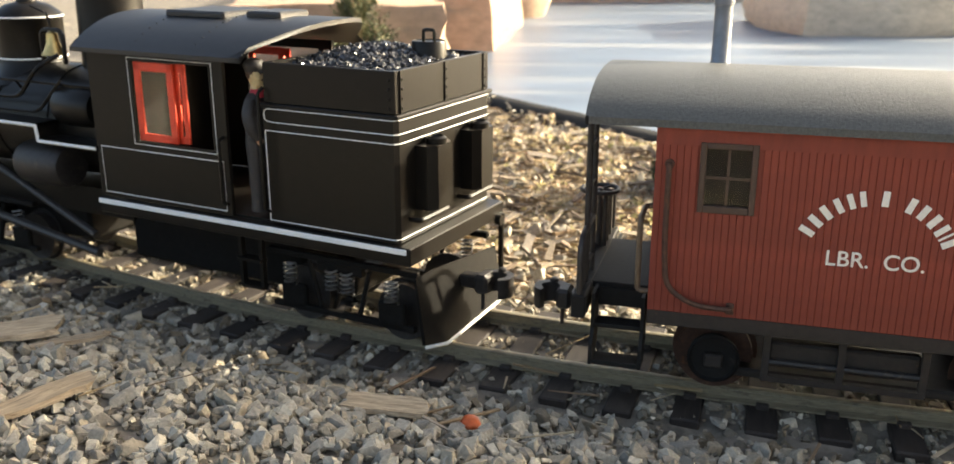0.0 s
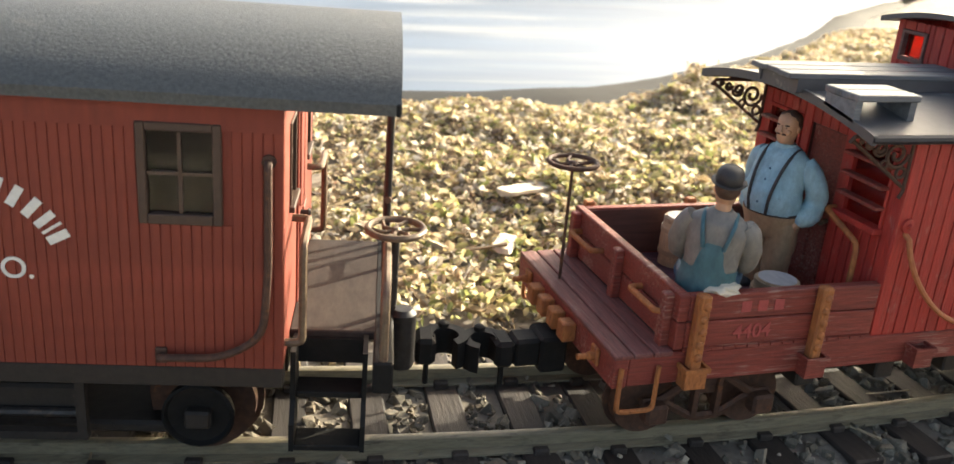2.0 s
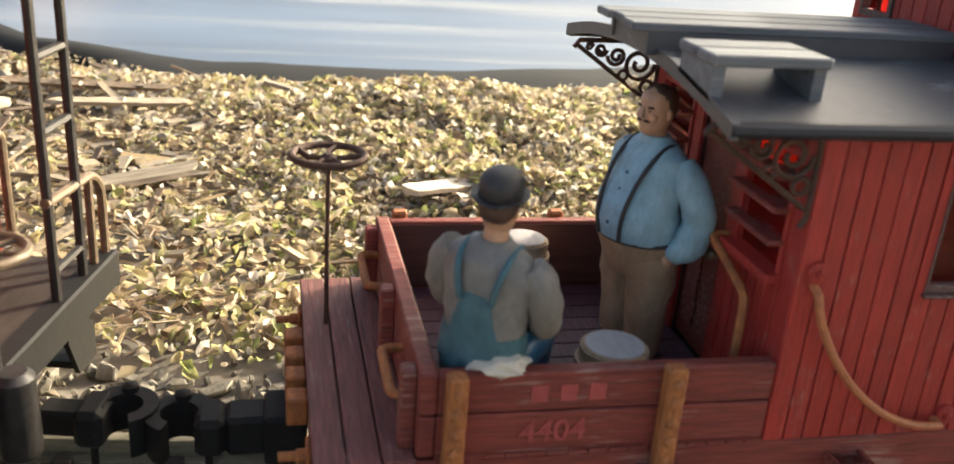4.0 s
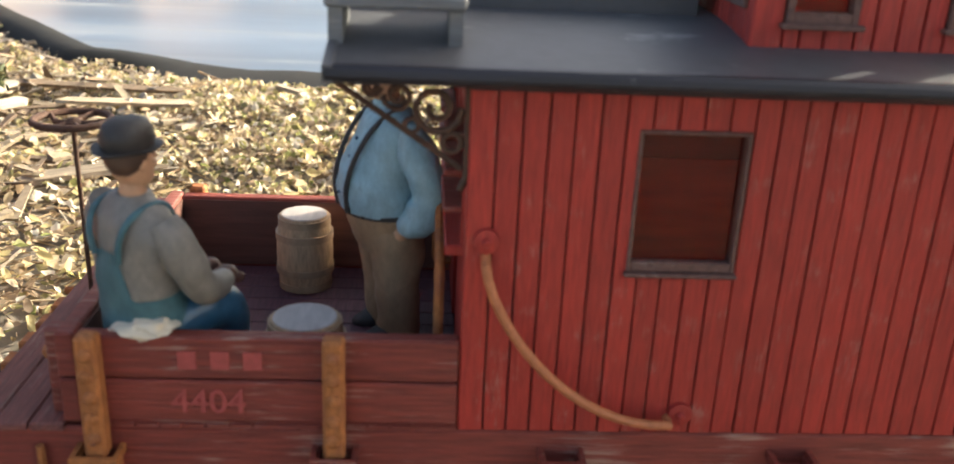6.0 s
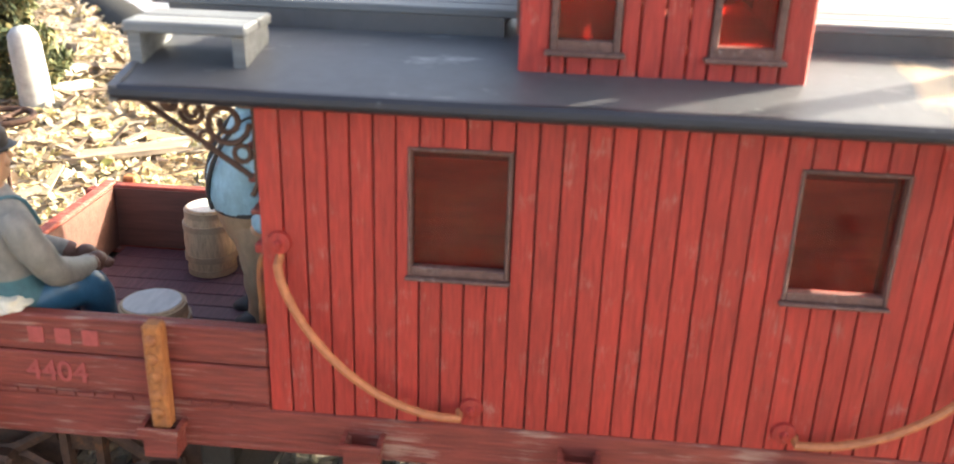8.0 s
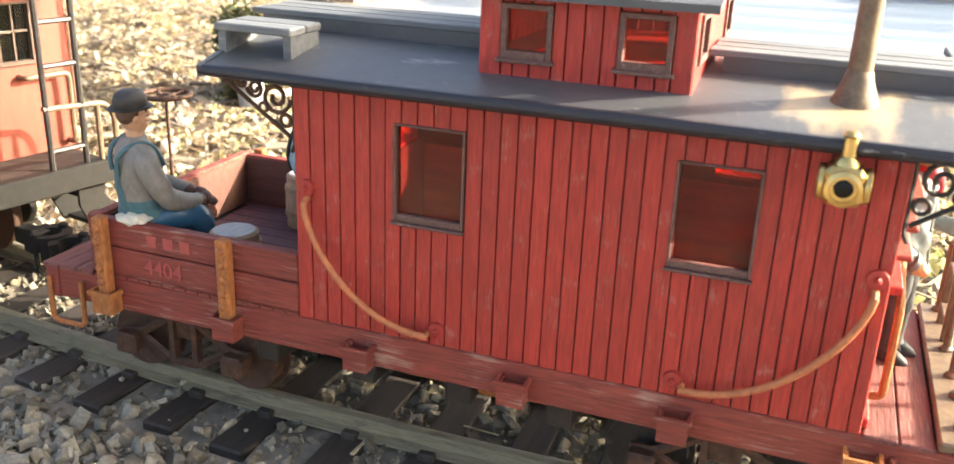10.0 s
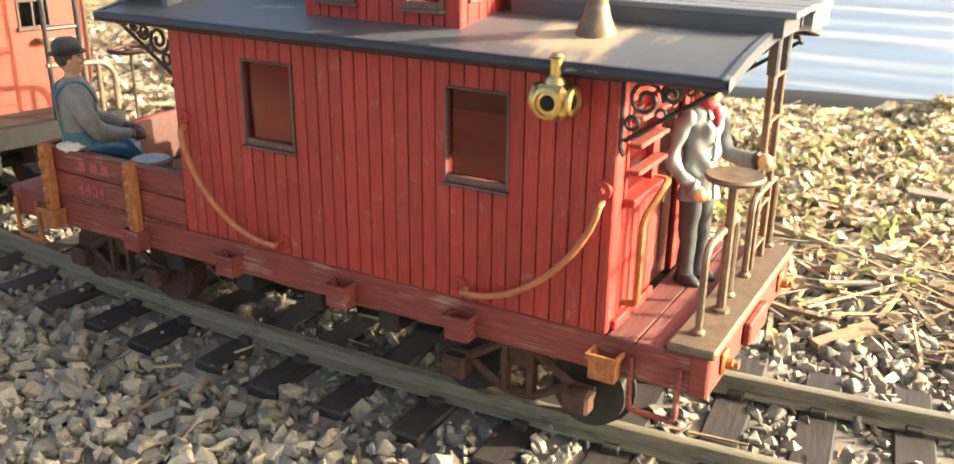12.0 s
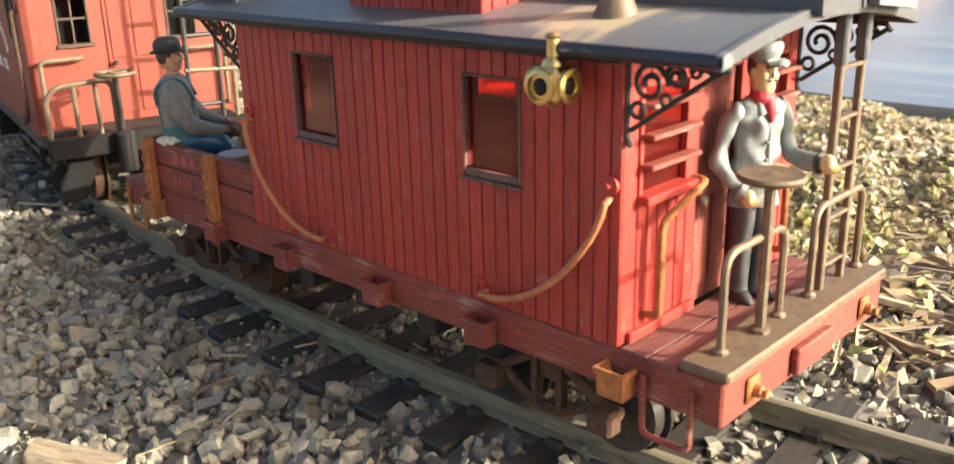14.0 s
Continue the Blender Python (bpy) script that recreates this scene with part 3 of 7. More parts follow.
def cover(x, y):
    d = -off_track(x, y)
    if d < 6 or in_pond(x, y) > -4.6 - 4.4 * step((30 - x) / 12) * step((x + 28) / 10) - 1.2 * noise.noise((x * 0.2, y * 0.2, 8)):
        return 0
    straw = step((-6 - x) / 16) if x < 30 else 0
    near = step((x + 30) / 6) * step((6 - x) / 6)
    return (1 - 0.9 * step((x - 5) / 8) * step((25 - d + 6 * noise.noise((x * 0.09, y * 0.09, 14))) / 7)) * step((d - 7 + 2.5 * near + 5 * noise.noise((x * 0.08, y * 0.08, 2))) / (7 - 3 * near)) * (0.4 + 0.6 * (1 - straw)) * (1 - 0.65 * step((-30 - x) / 14)) * (0.55 + 0.45 * noise.noise((x * 0.15, y * 0.15, 5)) + 0.25)


def flat_turns(n, tilt, r):
    """Turns about the upright, with some tilt."""
    out = []
    for _ in range(n):
        e = Euler((r.normal() * tilt, r.normal() * tilt, r.uniform(0, 6.283)))
        out.append(np.array(e.to_matrix()))
    return out


pts = strew(88000, -85, 100, 2, 100, cover)
pl, sc, fresh = [], [], []
for x, y in pts:
    tuft = 0.5 + 0.5 * noise.noise((x * 0.22, y * 0.22, 31)) + 0.35 * noise.noise((x * 0.55, y * 0.55, 12))
    s = (0.14 + 0.26 * R1.rand() ** 1.5) * (1.1 if x > -12 else 0.95)
    pl.append((x, y, ground_z(x, y) + max(0.0, tuft) * 1.3 + R1.uniform(-0.1, 0.35)))
    sc.append(np.array([s, s, s * R1.uniform(0.6, 1.6)]))
    fresh.append(R1.rand() < (0.12 + 0.75 * step((0.9 * tuft - 0.25 + 0.02 * (20 - y)) / 0.7)) * step((x + 26) / 18) * step((34 - x) / 12))
pl, fresh = np.array(pl), np.array(fresh)
sc = np.array(sc)
tilts = np.array(flat_turns(len(pl), 0.6, R1))
scatter("ground_cover", LEAVES, pl[fresh], sc[fresh], tilts[fresh], M_FRESH, "olive green creeping ground cover leaves in low tufts", "ground cover", 1)
scatter("ground_cover", LEAVES, pl[~fresh], sc[~fresh], tilts[~fresh], M_LEAF, "dry yellow-green creeping ground cover leaves", "ground cover", 1)

BOX8 = np.array([(x, y, z) for x in (-1, 1) for y in (-1, 1) for z in (-1, 1)], float)
BOXF = np.array([(0, 1, 3), (0, 3, 2), (4, 6, 7), (4, 7, 5), (0, 4, 5), (0, 5, 1), (2, 3, 7), (2, 7, 6), (0, 2, 6), (0, 6, 4), (1, 5, 7), (1, 7, 3)])


def sliver(seed):
    r = random.Random(seed)
    v = BOX8.copy()
    v[4:, 1:] *= r.uniform(0.2, 0.9)
    v[:, 2] += 0.5 * v[:, 0] ** 2 * r.uniform(-1, 1)
    return v, BOXF


SLIVERS = [sliver(s) for s in range(8)]


def strawy(x, y):
    d = -off_track(x, y)
    if in_pond(x, y) > -7 + 3 * noise.noise((x * 0.3, y * 0.3, 6)):
        return 0
    if d > 6:
        return (0.22 + 0.5 * step((-2 - x) / 14) + 0.6 * step((-28 - x) / 14) if x < 6 else 0.35 + 2.0 * step((27 - d) / 6)) * step((d - 6) / 6)
    return 0.02 if d > -6 else 0.03 * step((-d - 3) / 6)


pts = strew(13000, -95, 70, -34, 90, strawy)
pl, sc = [], []
for x, y in pts:
    n = R1.uniform(0.4, 1.6) if R1.rand() < 0.85 else R1.uniform(1.8, 3.6)
    if off_track(x, y) > 0:
        n *= 0.8
    pl.append((x, y, ground_z(x, y) + R1.uniform(0.1, 0.7)))
    w = R1.choice([0.04, 0.06, 0.12, 0.28], p=[0.45, 0.3, 0.17, 0.08])
    if off_track(x, y) > -6:
        w = min(w, 0.08)
    sc.append(np.array([n, w, w * 0.5]))
scatter("straw", SLIVERS, np.array(pl), sc, flat_turns(len(pl), 0.14, R1), M_STRAW, "dry straw stems and bark chips over the bed", "straw")


def littered(x, y):
    d = -off_track(x, y)
    if in_pond(x, y) > -8 or d < 8:
        return 0
    return step((-15 - x) / 14) * (0.35 + 0.65 * step(noise.noise((x * 0.12, y * 0.12, 21)) + 0.4))


pts = strew(900, -75, -6, 9, 80, littered)
pl = [(x, y, ground_z(x, y) + R1.uniform(0.5, 1.3)) for x, y in pts]
sc = [np.array([R1.uniform(0.4, 1.5), R1.uniform(0.10, 0.36), R1.uniform(0.05, 0.12)]) for _ in pts]
scatter("bark_chips", SLIVERS, np.array(pl), sc, flat_turns(len(pl), 0.2, R1), M_BARKCHIP, "grey-brown bark plates and split wood over the bed", "bark chips")
pts = strew(170, -60, -6, 8, 45, littered)
pl = [(x, y, ground_z(x, y) + R1.uniform(0.5, 1.0)) for x, y in pts]
sc = [np.array([s * R1.uniform(0.8, 1.4), s, s * R1.uniform(0.4, 0.8)]) for s in R1.uniform(0.25, 0.55, len(pts))]
scatter("stray_stones", WORN, np.array(pl), sc, turns(len(pl), R1), M_GRAVELC, "pale stones lying among the leaves", "stones")


def chip(name, x, y, length, width, turn, mat, label, cat, lift=0.55, tilt=4, seed=0):
    r = random.Random(seed)
    bm = B()
    loops = []
    ends = [[r.uniform(-0.16, 0.16) for _ in range(6)] for _ in range(2)]
    rough = [r.uniform(0.85, 1.15) for _ in range(6)]
    for i in range(9):
        t = i / 8 * 2 - 1
        w = width * r.uniform(0.86, 1.08) * (0.82 if i in (0, 8) else 1)
        h = min(0.2 * width, 0.2) * r.uniform(0.85, 1.15) + 0.06
        o = r.uniform(-0.06, 0.06) * width
        jag = [e * length if i == k else 0 for e in ends[i > 0] for k in (0, 8)][(i > 0)::2]
        loops.append([(t * length + jag[n], o + w * a * rough[n], h * b * rough[n] + 0.12 * width * a * a) for n, (a, b) in enumerate(((-1, -0.6), (-0.92, 0.7), (-0.1, 1), (0.9, 0.8), (1, -0.5), (0.1, -0.9)))])
    rings(bm, loops)
    return solo(name, bm, mat, label, cat, pose(x * CM, y * CM, (ground_z(x, y) + lift) * CM, tilt, r.uniform(-5, 5), turn), "wood chips on the bed", smooth=30)


M_DRIFT = material("grey_driftwood", (0.29, 0.235, 0.17), 0.85, 0, 0.45, 500, (0.12, 1, 1), (0.16, 0.115, 0.075), 0.4, 200, (0.15, 1, 1), 0.5, rand=0.2)
M_PALE = material("bleached_wood", (0.62, 0.54, 0.42), 0.8, 0, 0.2, 260, (0.2, 1, 1), bump=0.4)
M_ORANGE = material("dried_orange_berry", (0.55, 0.10, 0.02), 0.4, 0, 0.3, 300, bump=0.4)



# ---- the weathered caboose ----
YN, YF = -4.16, 4.44           # near and far side of the body
caboose = thing("caboose", "weathered red wooden caboose with cupola and open deck on the track", "railway car")

bm = B()
box(bm, -12.12, 15.3, YN + 0.02, YN + 0.62, 2.95, 4.06, 0.05)
part("side_sill", bm, M_SILL, caboose, "oxide red side sill")
bm = B()
box(bm, -12.12, 15.3, YF - 0.62, YF - 0.02, 2.95, 4.06, 0.05)
part("side_sill", bm, M_SILL, caboose)
bm = B()
for y in (-1.6, 1.8):
    box(bm, -12.1, 15.2, y - 0.35, y + 0.35, 2.9, 4.0)
box(bm, -12.1, 15.2, YN + 0.6, YF - 0.6, 3.72, 3.96)
# deeper centre sill, added to keep the track bed below dark
box(bm, -11.5, 14.6, -0.9, 1.1, 2.0, 2.95, 0.1)
part("underframe", bm, M_SOOT, caboose, "dark wooden underframe")
# cross beams added to block low sun under the floor
for x in (-4.6, -1.2, 1.9, 5.0):
    part("needle_beam", box(B(), x - 0.4, x + 0.4, YN + 0.7, YF - 0.4, 1.9, 2.95, 0.06), M_SOOT, caboose, "dark cross beam added to shade the track below")
# pipe and boxes added on the far side, also to block low sun
bm = B()
tube(bm, bend([(-6.0, 3.3, 2.0), (-2.0, 3.3, 1.55), (6.0, 3.3, 1.55), (8.6, 3.3, 2.1)], 0.6), 0.16, 6)
box(bm, -3.6, 0.4, 2.2, 3.9, 1.2, 2.9, 0.2)
box(bm, 2.6, 6.4, 2.4, 3.8, 1.4, 2.9, 0.2)
part("air_tank", bm, M_SOOT, caboose, "dark boxes and pipe added to shade the track below")
for x0, x1 in ((15.08, 15.62), (-12.65, -12.12)):
    bm = B()
    box(bm, x0, x1, YN - 0.02, YF + 0.25, 2.92, 4.1, 0.06)
    beam = part("end_beam", bm, M_SILL, caboose)
    for y in (-2.9, 3.4):
        bm = B()
        s = 1 if x0 > 0 else -1
        xx = x1 if s > 0 else x0
        box(bm, min(xx, xx + s * 0.12), max(xx, xx + s * 0.12), y - 0.28, y + 0.28, 3.2, 3.85, 0.05)
        lathe(bm, [(0.16, 0), (0.16, s * 0.3), (0.11, s * 0.34), (0.11, s * (0.7 if s < 0 else 0.45))], (xx, y, 3.5), 8, "X")
        part("bolt_plate", bm, M_RUST, beam, "rusty bolt and plate")
    bm = B()
    for y in (-0.9, 0.1, 1.1, 2.1) if x0 < 0 else (0.1,):
        s = 1 if x0 > 0 else -1
        xx = x1 if s > 0 else x0
        box(bm, min(xx, xx + s * (0.5 if s < 0 else 0.24)), max(xx, xx + s * (0.5 if s < 0 else 0.24)), y - (0.3 if x0 < 0 else 1.0), y + (0.3 if x0 < 0 else 1.0), 3.1, 3.8, 0.05)
    part("buffer_block", bm, M_RUST if x0 < 0 else M_SILL, beam)

# deck boards at both ends and the floor of the open part
for i in range(3):
    bm = B()
    x = -12.68 + i * 0.7
    box(bm, x, x + 0.66, YN - 0.05, YF + 0.2, 3.98, 4.14 + rng.uniform(-0.02, 0.03), 0.03)
    part("deck_plank", bm, M_DECK, caboose)
for i in range(11):
    bm = B()
    y = YN + 0.45 + i * 0.70
    box(bm, -10.0, -2.9, y, y + 0.66, 3.96, 4.12, 0.02)
    part("floor_plank", bm, M_FLOOR, caboose)
for i in range(2):
    bm = B()
    x = 12.78 + i * 0.84
    box(bm, x, x + 0.80, YN - 0.02, YF, 3.97, 4.13, 0.03)
    part("deck_plank", bm, M_DECK, caboose)
bm = B()
box(bm, 14.45, 15.75, YN - 0.05, YF + 0.2, 4.1, 4.36, 0.06)
part("end_board", bm, M_PIPE, caboose, "worn ochre end sill board")

# low sides of the open part, planks and stakes
for y0, y1 in ((YN, YN + 0.36), (YF - 0.36, YF)):
    for z0, z1 in ((4.22, 5.12), (5.16, 6.06)):
        bm = B()
        box(bm, -10.25, -2.97, y0, y1, z0, z1, 0.04)
        part("side_plank", bm, M_SILL, caboose)
    # thin dark boards: the shade inside the low sides is put into their colour
    part("inner_lining", box(B(), -10.2, -3.0, *((y1, y1 + 0.05) if y0 < 0 else (y0 - 0.05, y0)), 4.13, 5.98), M_SHADE_LINING, caboose, "thin inner boards coloured dark for shade")
    bm = B()
    box(bm, -10.25, -2.97, y0 + 0.02, y1 - 0.02, 4.06, 4.22)
    for k in range(16):
        x = -10.1 + k * 0.45
        box(bm, x, x + 0.38, (y0 - 0.03) if y0 < 0 else y1 - 0.02, (y0 + 0.02) if y0 < 0 else y1 + 0.03, 4.08, 4.18)
    part("sill_strip", bm, M_SILL, caboose)
for z0, z1 in ((4.16, 5.12), (5.16, 6.1)):
    bm = B()
    box(bm, -10.62, -10.26, YN, YF, z0, z1, 0.04)
    part("end_plank", bm, M_SILL, caboose)
# same shade-coloured boards inside the low end
part("inner_lining", box(B(), -10.26, -10.21, YN + 0.42, YF - 0.42, 4.13, 5.98), M_SHADE_LINING, caboose, "thin inner boards coloured dark for shade")
for x in (-9.93, -5.36):
    for y, s in ((YN, -1), (YF, 1)):
        bm = B()
        box(bm, x - 0.21, x + 0.21, min(y, y + s * 0.40), max(y, y + s * 0.40), 3.6, 6.2, 0.06)
        stake = part("stake", bm, M_RUST, caboose, "orange worn wooden stake")
        bm = B()
        for k in range(5):
            lathe(bm, [(0.15, -s * 0.03), (0.14, s * 0.05), (0.07, s * 0.11)], (x + rng.uniform(-0.03, 0.03), y + s * 0.40, 4.05 + k * 0.45), 9, "Y")
        part("stake_bolt", bm, M_RUST, stake)


def pocket(x, y, s, mat):
    """A cast stake pocket: an open cup with a rim and a tapered foot."""
    bm = B()
    def cup(w, t, d, z0, z1):
        o = [(x - w, y), (x - w, y + s * d), (x + w, y + s * d), (x + w, y), (x + w - t, y), (x + w - t, y + s * (d - t)), (x - w + t, y + s * (d - t)), (x - w + t, y)]
        prism(bm, o, z0, z1, "Z")
    cup(0.38, 0.07, 0.52, 2.96, 3.60)
    cup(0.46, 0.10, 0.60, 3.56, 3.72)
    return part("stake_pocket", bm, mat, caboose, "rusty cast stake pocket")


for x in (-9.93, -5.36, -0.85, 3.88, 8.29, 12.86):
    pocket(x, YN, -1, M_RUST if x in (-9.93, 12.86) else M_SILL)
    pocket(x, YF, 1, M_SILL)

# body: boarded walls with real window openings
X0, X1, Z0, Z1 = -2.95, 12.72, 4.1, 11.02
WINS = ((0.10, 2.16), (7.60, 9.64))
WZ0, WZ1 = 7.62, 10.36
for y, s in ((YN, 1), (YF, -1)):
    yb0, yb1 = sorted((y + s * 0.1, y + s * 0.28))
    edges = [X0 + 0.1, WINS[0][0] + 0.1, WINS[0][1] - 0.1, WINS[1][0] + 0.1, WINS[1][1] - 0.1, X1 - 0.1]
    wall = part("side_wall", box(B(), edges[0], edges[1], yb0, yb1, Z0, Z1), M_GROOVE, caboose, "red board side wall")
    for i in range(1, 5):
        for za, zb in (((Z0, Z1),) if i % 2 == 0 else ((Z0, WZ0 + 0.1), (WZ1 - 0.1, Z1))):
            part("wall_panel", box(B(), edges[i], edges[i + 1], yb0, yb1, za, zb), M_GROOVE, wall)
    shared = {}
    cuts = [X0] + [-2.453 + 0.464 * k for k in range(33)] + [X1]
    for xa, xb in zip(cuts, cuts[1:]):
        over = next((w for w in WINS if xb > w[0] + 0.02 and xa < w[1] - 0.02), None)
        p, q = 0.018, xb - xa - 0.018
        if over is None:
            shapes = [("tall", [(p, Z0), (q, Z0), (q, Z1), (p, Z1)])]
        elif xa < over[0] - 0.06:
            c = over[0] - xa
            shapes = [("left", [(p, Z0), (q, Z0), (q, WZ0), (c, WZ0), (c, WZ1), (q, WZ1), (q, Z1), (p, Z1)])]
        elif xb > over[1] + 0.06:
            c = over[1] - xa
            shapes = [("right", [(p, Z0), (q, Z0), (q, Z1), (p, Z1), (p, WZ1), (c, WZ1), (c, WZ0), (p, WZ0)])]
        else:
            shapes = [("low", [(p, Z0), (q, Z0), (q, WZ0), (p, WZ0)]), ("high", [(p, WZ1), (q, WZ1), (q, Z1), (p, Z1)])]
        for kind, outline in shapes:
            key = (round(xb - xa, 2), kind, round(outline[3][0], 2))
            if key not in shared:
                bm = prism(B(), outline, 0, 0.13, "Y")
                if len(outline) == 4:
                    bmesh.ops.bevel(bm, geom=bm.edges[:], offset=0.015, segments=1, profile=0.5, affect="EDGES")
                bmesh.ops.recalc_face_normals(bm, faces=bm.faces[:])
                shared[key] = mesh("board", bm, M_RED, 30)
            ob = part("board", shared[key], None, wall)
            ob.location = (xa * CM, ((y if s > 0 else y - 0.13) + rng.uniform(-0.012, 0.012)) * CM, 0)
    for wa, wb in WINS:
        bm = B()
        f = 0.075
        ya, yb = (y - s * 0.05, y + s * 0.2)
        ya, yb = min(ya, yb), max(ya, yb)
        box(bm, wa, wa + f, ya, yb, WZ0, WZ1, 0.025)
        box(bm, wb - f, wb, ya, yb, WZ0, WZ1, 0.025)
        box(bm, wa + f, wb - f, ya + 0.005, yb, WZ1 - f, WZ1, 0.025)
        box(bm, wa + f, wb - f, ya + 0.02, yb, WZ0, WZ0 + 0.2, 0.025)
        win = part("window", bm, M_DARK, caboose, "window with weathered dark frame and red pane")
        bm = B()
        box(bm, wa - 0.05, wb + 0.05, min(y - s * 0.15, y + s * 0.1), max(y - s * 0.15, y + s * 0.1), WZ0 - 0.08, WZ0, 0.025)
        part("window_sill", bm, M_DARK, win)
        bm = B()
        yy = y + s * 0.17
        box(bm, wa + f - 0.02, wb - f + 0.02, yy - 0.015, yy + 0.015, WZ0 + 0.1, WZ1 - 0.1)
        part("pane", bm, M_REDGLASS, win).visible_shadow = False
# end walls
for x, s in ((X1, -1), (X0, 1)):
    wall = None
    xa, xb = min(x + s * 0.1, x + s * 0.28), max(x + s * 0.1, x + s * 0.28)
    dy0, dy1 = -0.85, 1.15
    for ya, yb, za, zb in ((YN + 0.3, -3.5, Z0, Z1), (-3.5, -1.35, Z0, 7.75), (-3.5, -1.35, 10.45, Z1), (-1.35, dy0, Z0, Z1), (dy0, dy1, 10.3, Z1), (dy1, 1.65, Z0, Z1), (1.65, 3.8, Z0, 7.75), (1.65, 3.8, 10.45, Z1), (3.8, YF - 0.3, Z0, Z1)):
        if wall is None:
            wall = part("end_wall", box(B(), xa, xb, ya, yb, za, zb), M_GROOVE, caboose, "red board end wall")
        else:
            part("wall_panel", box(B(), xa, xb, ya, yb, za, zb), M_GROOVE, wall)
    for ya, yb, za, zb, n in ((YN + 0.02, -3.5, Z0, Z1, 1), (-3.5, -1.35, Z0, 7.7, 5), (-1.35, dy0, Z0, Z1, 1), (dy1, 1.65, Z0, Z1, 1), (1.65, 3.8, Z0, 7.7, 5), (3.8, YF - 0.02, Z0, Z1, 1), (-3.5, -1.35, 10.5, Z1, 5), (1.65, 3.8, 10.5, Z1, 5), (dy0, dy1, 10.35, Z1, 4)):
        w = (yb - ya) / n
        for k in range(n):
            bm = B()
            box(bm, min(x, x + s * 0.12), max(x, x + s * 0.12), ya + k * w + 0.025, ya + (k + 1) * w - 0.025, za, zb, 0.022)
            part("board", bm, M_RED, wall, smooth=30)
    # door with two panels, set back
    bm = B()
    xd = x + s * 0.2
    box(bm, min(xd, xd + s * 0.15), max(xd, xd + s * 0.15), dy0, dy1, Z0, 10.3)
    for ya, yb in ((dy0 + 0.2, 0.05), (0.25, dy1 - 0.2)):
        box(bm, min(xd - s * 0.06, xd), max(xd - s * 0.06, xd), ya, yb, 4.6, 7.0, 0.03)
    door = part("door", bm, M_SILL, caboose, "recessed red end door")
    bm = B()
    lathe(bm, [(0.1, 0), (0.1, -s * 0.2), (0.16, -s * 0.25), (0.12, -s * 0.35)], (xd, dy0 + 0.3, 7.0), 8, "X")
    part("door_knob", bm, M_PIPE, door)
    for ya, yb in ((-3.5, -1.35), (1.65, 3.8)):
        bm = B()
        xf = sorted((x - s * 0.05, x + s * 0.2))
        box(bm, *xf, ya, ya + 0.14, 7.7, 10.5, 0.02)
        box(bm, *xf, yb - 0.14, yb, 7.7, 10.5, 0.02)
        box(bm, *xf, ya + 0.14, yb - 0.14, 10.36, 10.5, 0.02)
        box(bm, *sorted((x - s * 0.35, x + s * 0.2)), ya - 0.06, yb + 0.06, 7.6, 7.82, 0.03)
        win = part("window", bm, M_RED, caboose, "end window behind ladder rungs")
        bm = B()
        box(bm, *sorted((x + s * 0.14, x + s * 0.17)), ya + 0.1, yb - 0.1, 7.8, 10.4)
        part("pane", bm, M_REDGLASS, win).visible_shadow = False
        for k in range(3):
            bm = B()
            z = 8.45 + k * 0.72
            box(bm, *sorted((x - s * 0.42, x - s * 0.02)), ya, yb, z, z + 0.13, 0.04)
            part("rung", bm, M_SILL, win)
# skirt strip at the foot of the end wall, eave board, inner floor
bm = B()
box(bm, X1 - 0.02, X1 + 0.16, YN + 0.3, -0.95, 4.12, 4.4, 0.03)
part("skirting", bm, M_RED, caboose)
for y, s in ((YN, -1), (YF, 1)):
    bm = B()
    box(bm, X0, X1, min(y + s * 0.02, y + s * 0.16), max(y + s * 0.02, y + s * 0.16), Z1 - 0.02, Z1 + 0.3, 0.03)
    # eave board coloured dark for the shaded gap under the roof
    part("eave_board", bm, M_NOSE, caboose)
    part("roof_nosing", tube(B(), [(-5.4, s * 4.97 + 0.14, 11.33), (15.5, s * 4.97 + 0.14, 11.33)], 0.17, 10), M_NOSE, caboose, "rounded dark roof edge")
# floor and added half-height panel: their orange-brown stands for the glow behind the panes
bm = B()
box(bm, X0 + 0.3, X1 - 0.3, YN + 0.3, YF - 0.3, 4.0, 4.15)
part("inner_floor", bm, M_INNER, caboose)
part("inner_wall", box(B(), X0 + 0.35, X1 - 0.35, YF - 0.36, YF - 0.30, 4.16, 7.5), M_INNER, caboose, "orange-brown panel added inside for the glow behind the windows")


def roof_z(y):
    return 11.42 + 0.64 * (1 - ((y - 0.14) / 5.1) ** 2)


# roof: a thin arched sheet; rust run below the stove pipe
m = M_ROOFR = M_ROOF.copy()
m.name = "blue_black_roof_with_rust"
N, L = m.node_tree.nodes, m.node_tree.links
tc = N.new("ShaderNodeTexCoord")
sub = N.new("ShaderNodeVectorMath")
sub.operation = "SUBTRACT"
sub.inputs[1].default_value = (0.1128, -0.0305, 0.118)
L.new(tc.outputs["Object"], sub.inputs[0])
nz = N.new("ShaderNodeTexNoise")
nz.inputs["Scale"].default_value, nz.inputs["Detail"].default_value = 130, 6
mpn = N.new("ShaderNodeMapping")
mpn.inputs["Scale"].default_value = (1, 0.35, 1)
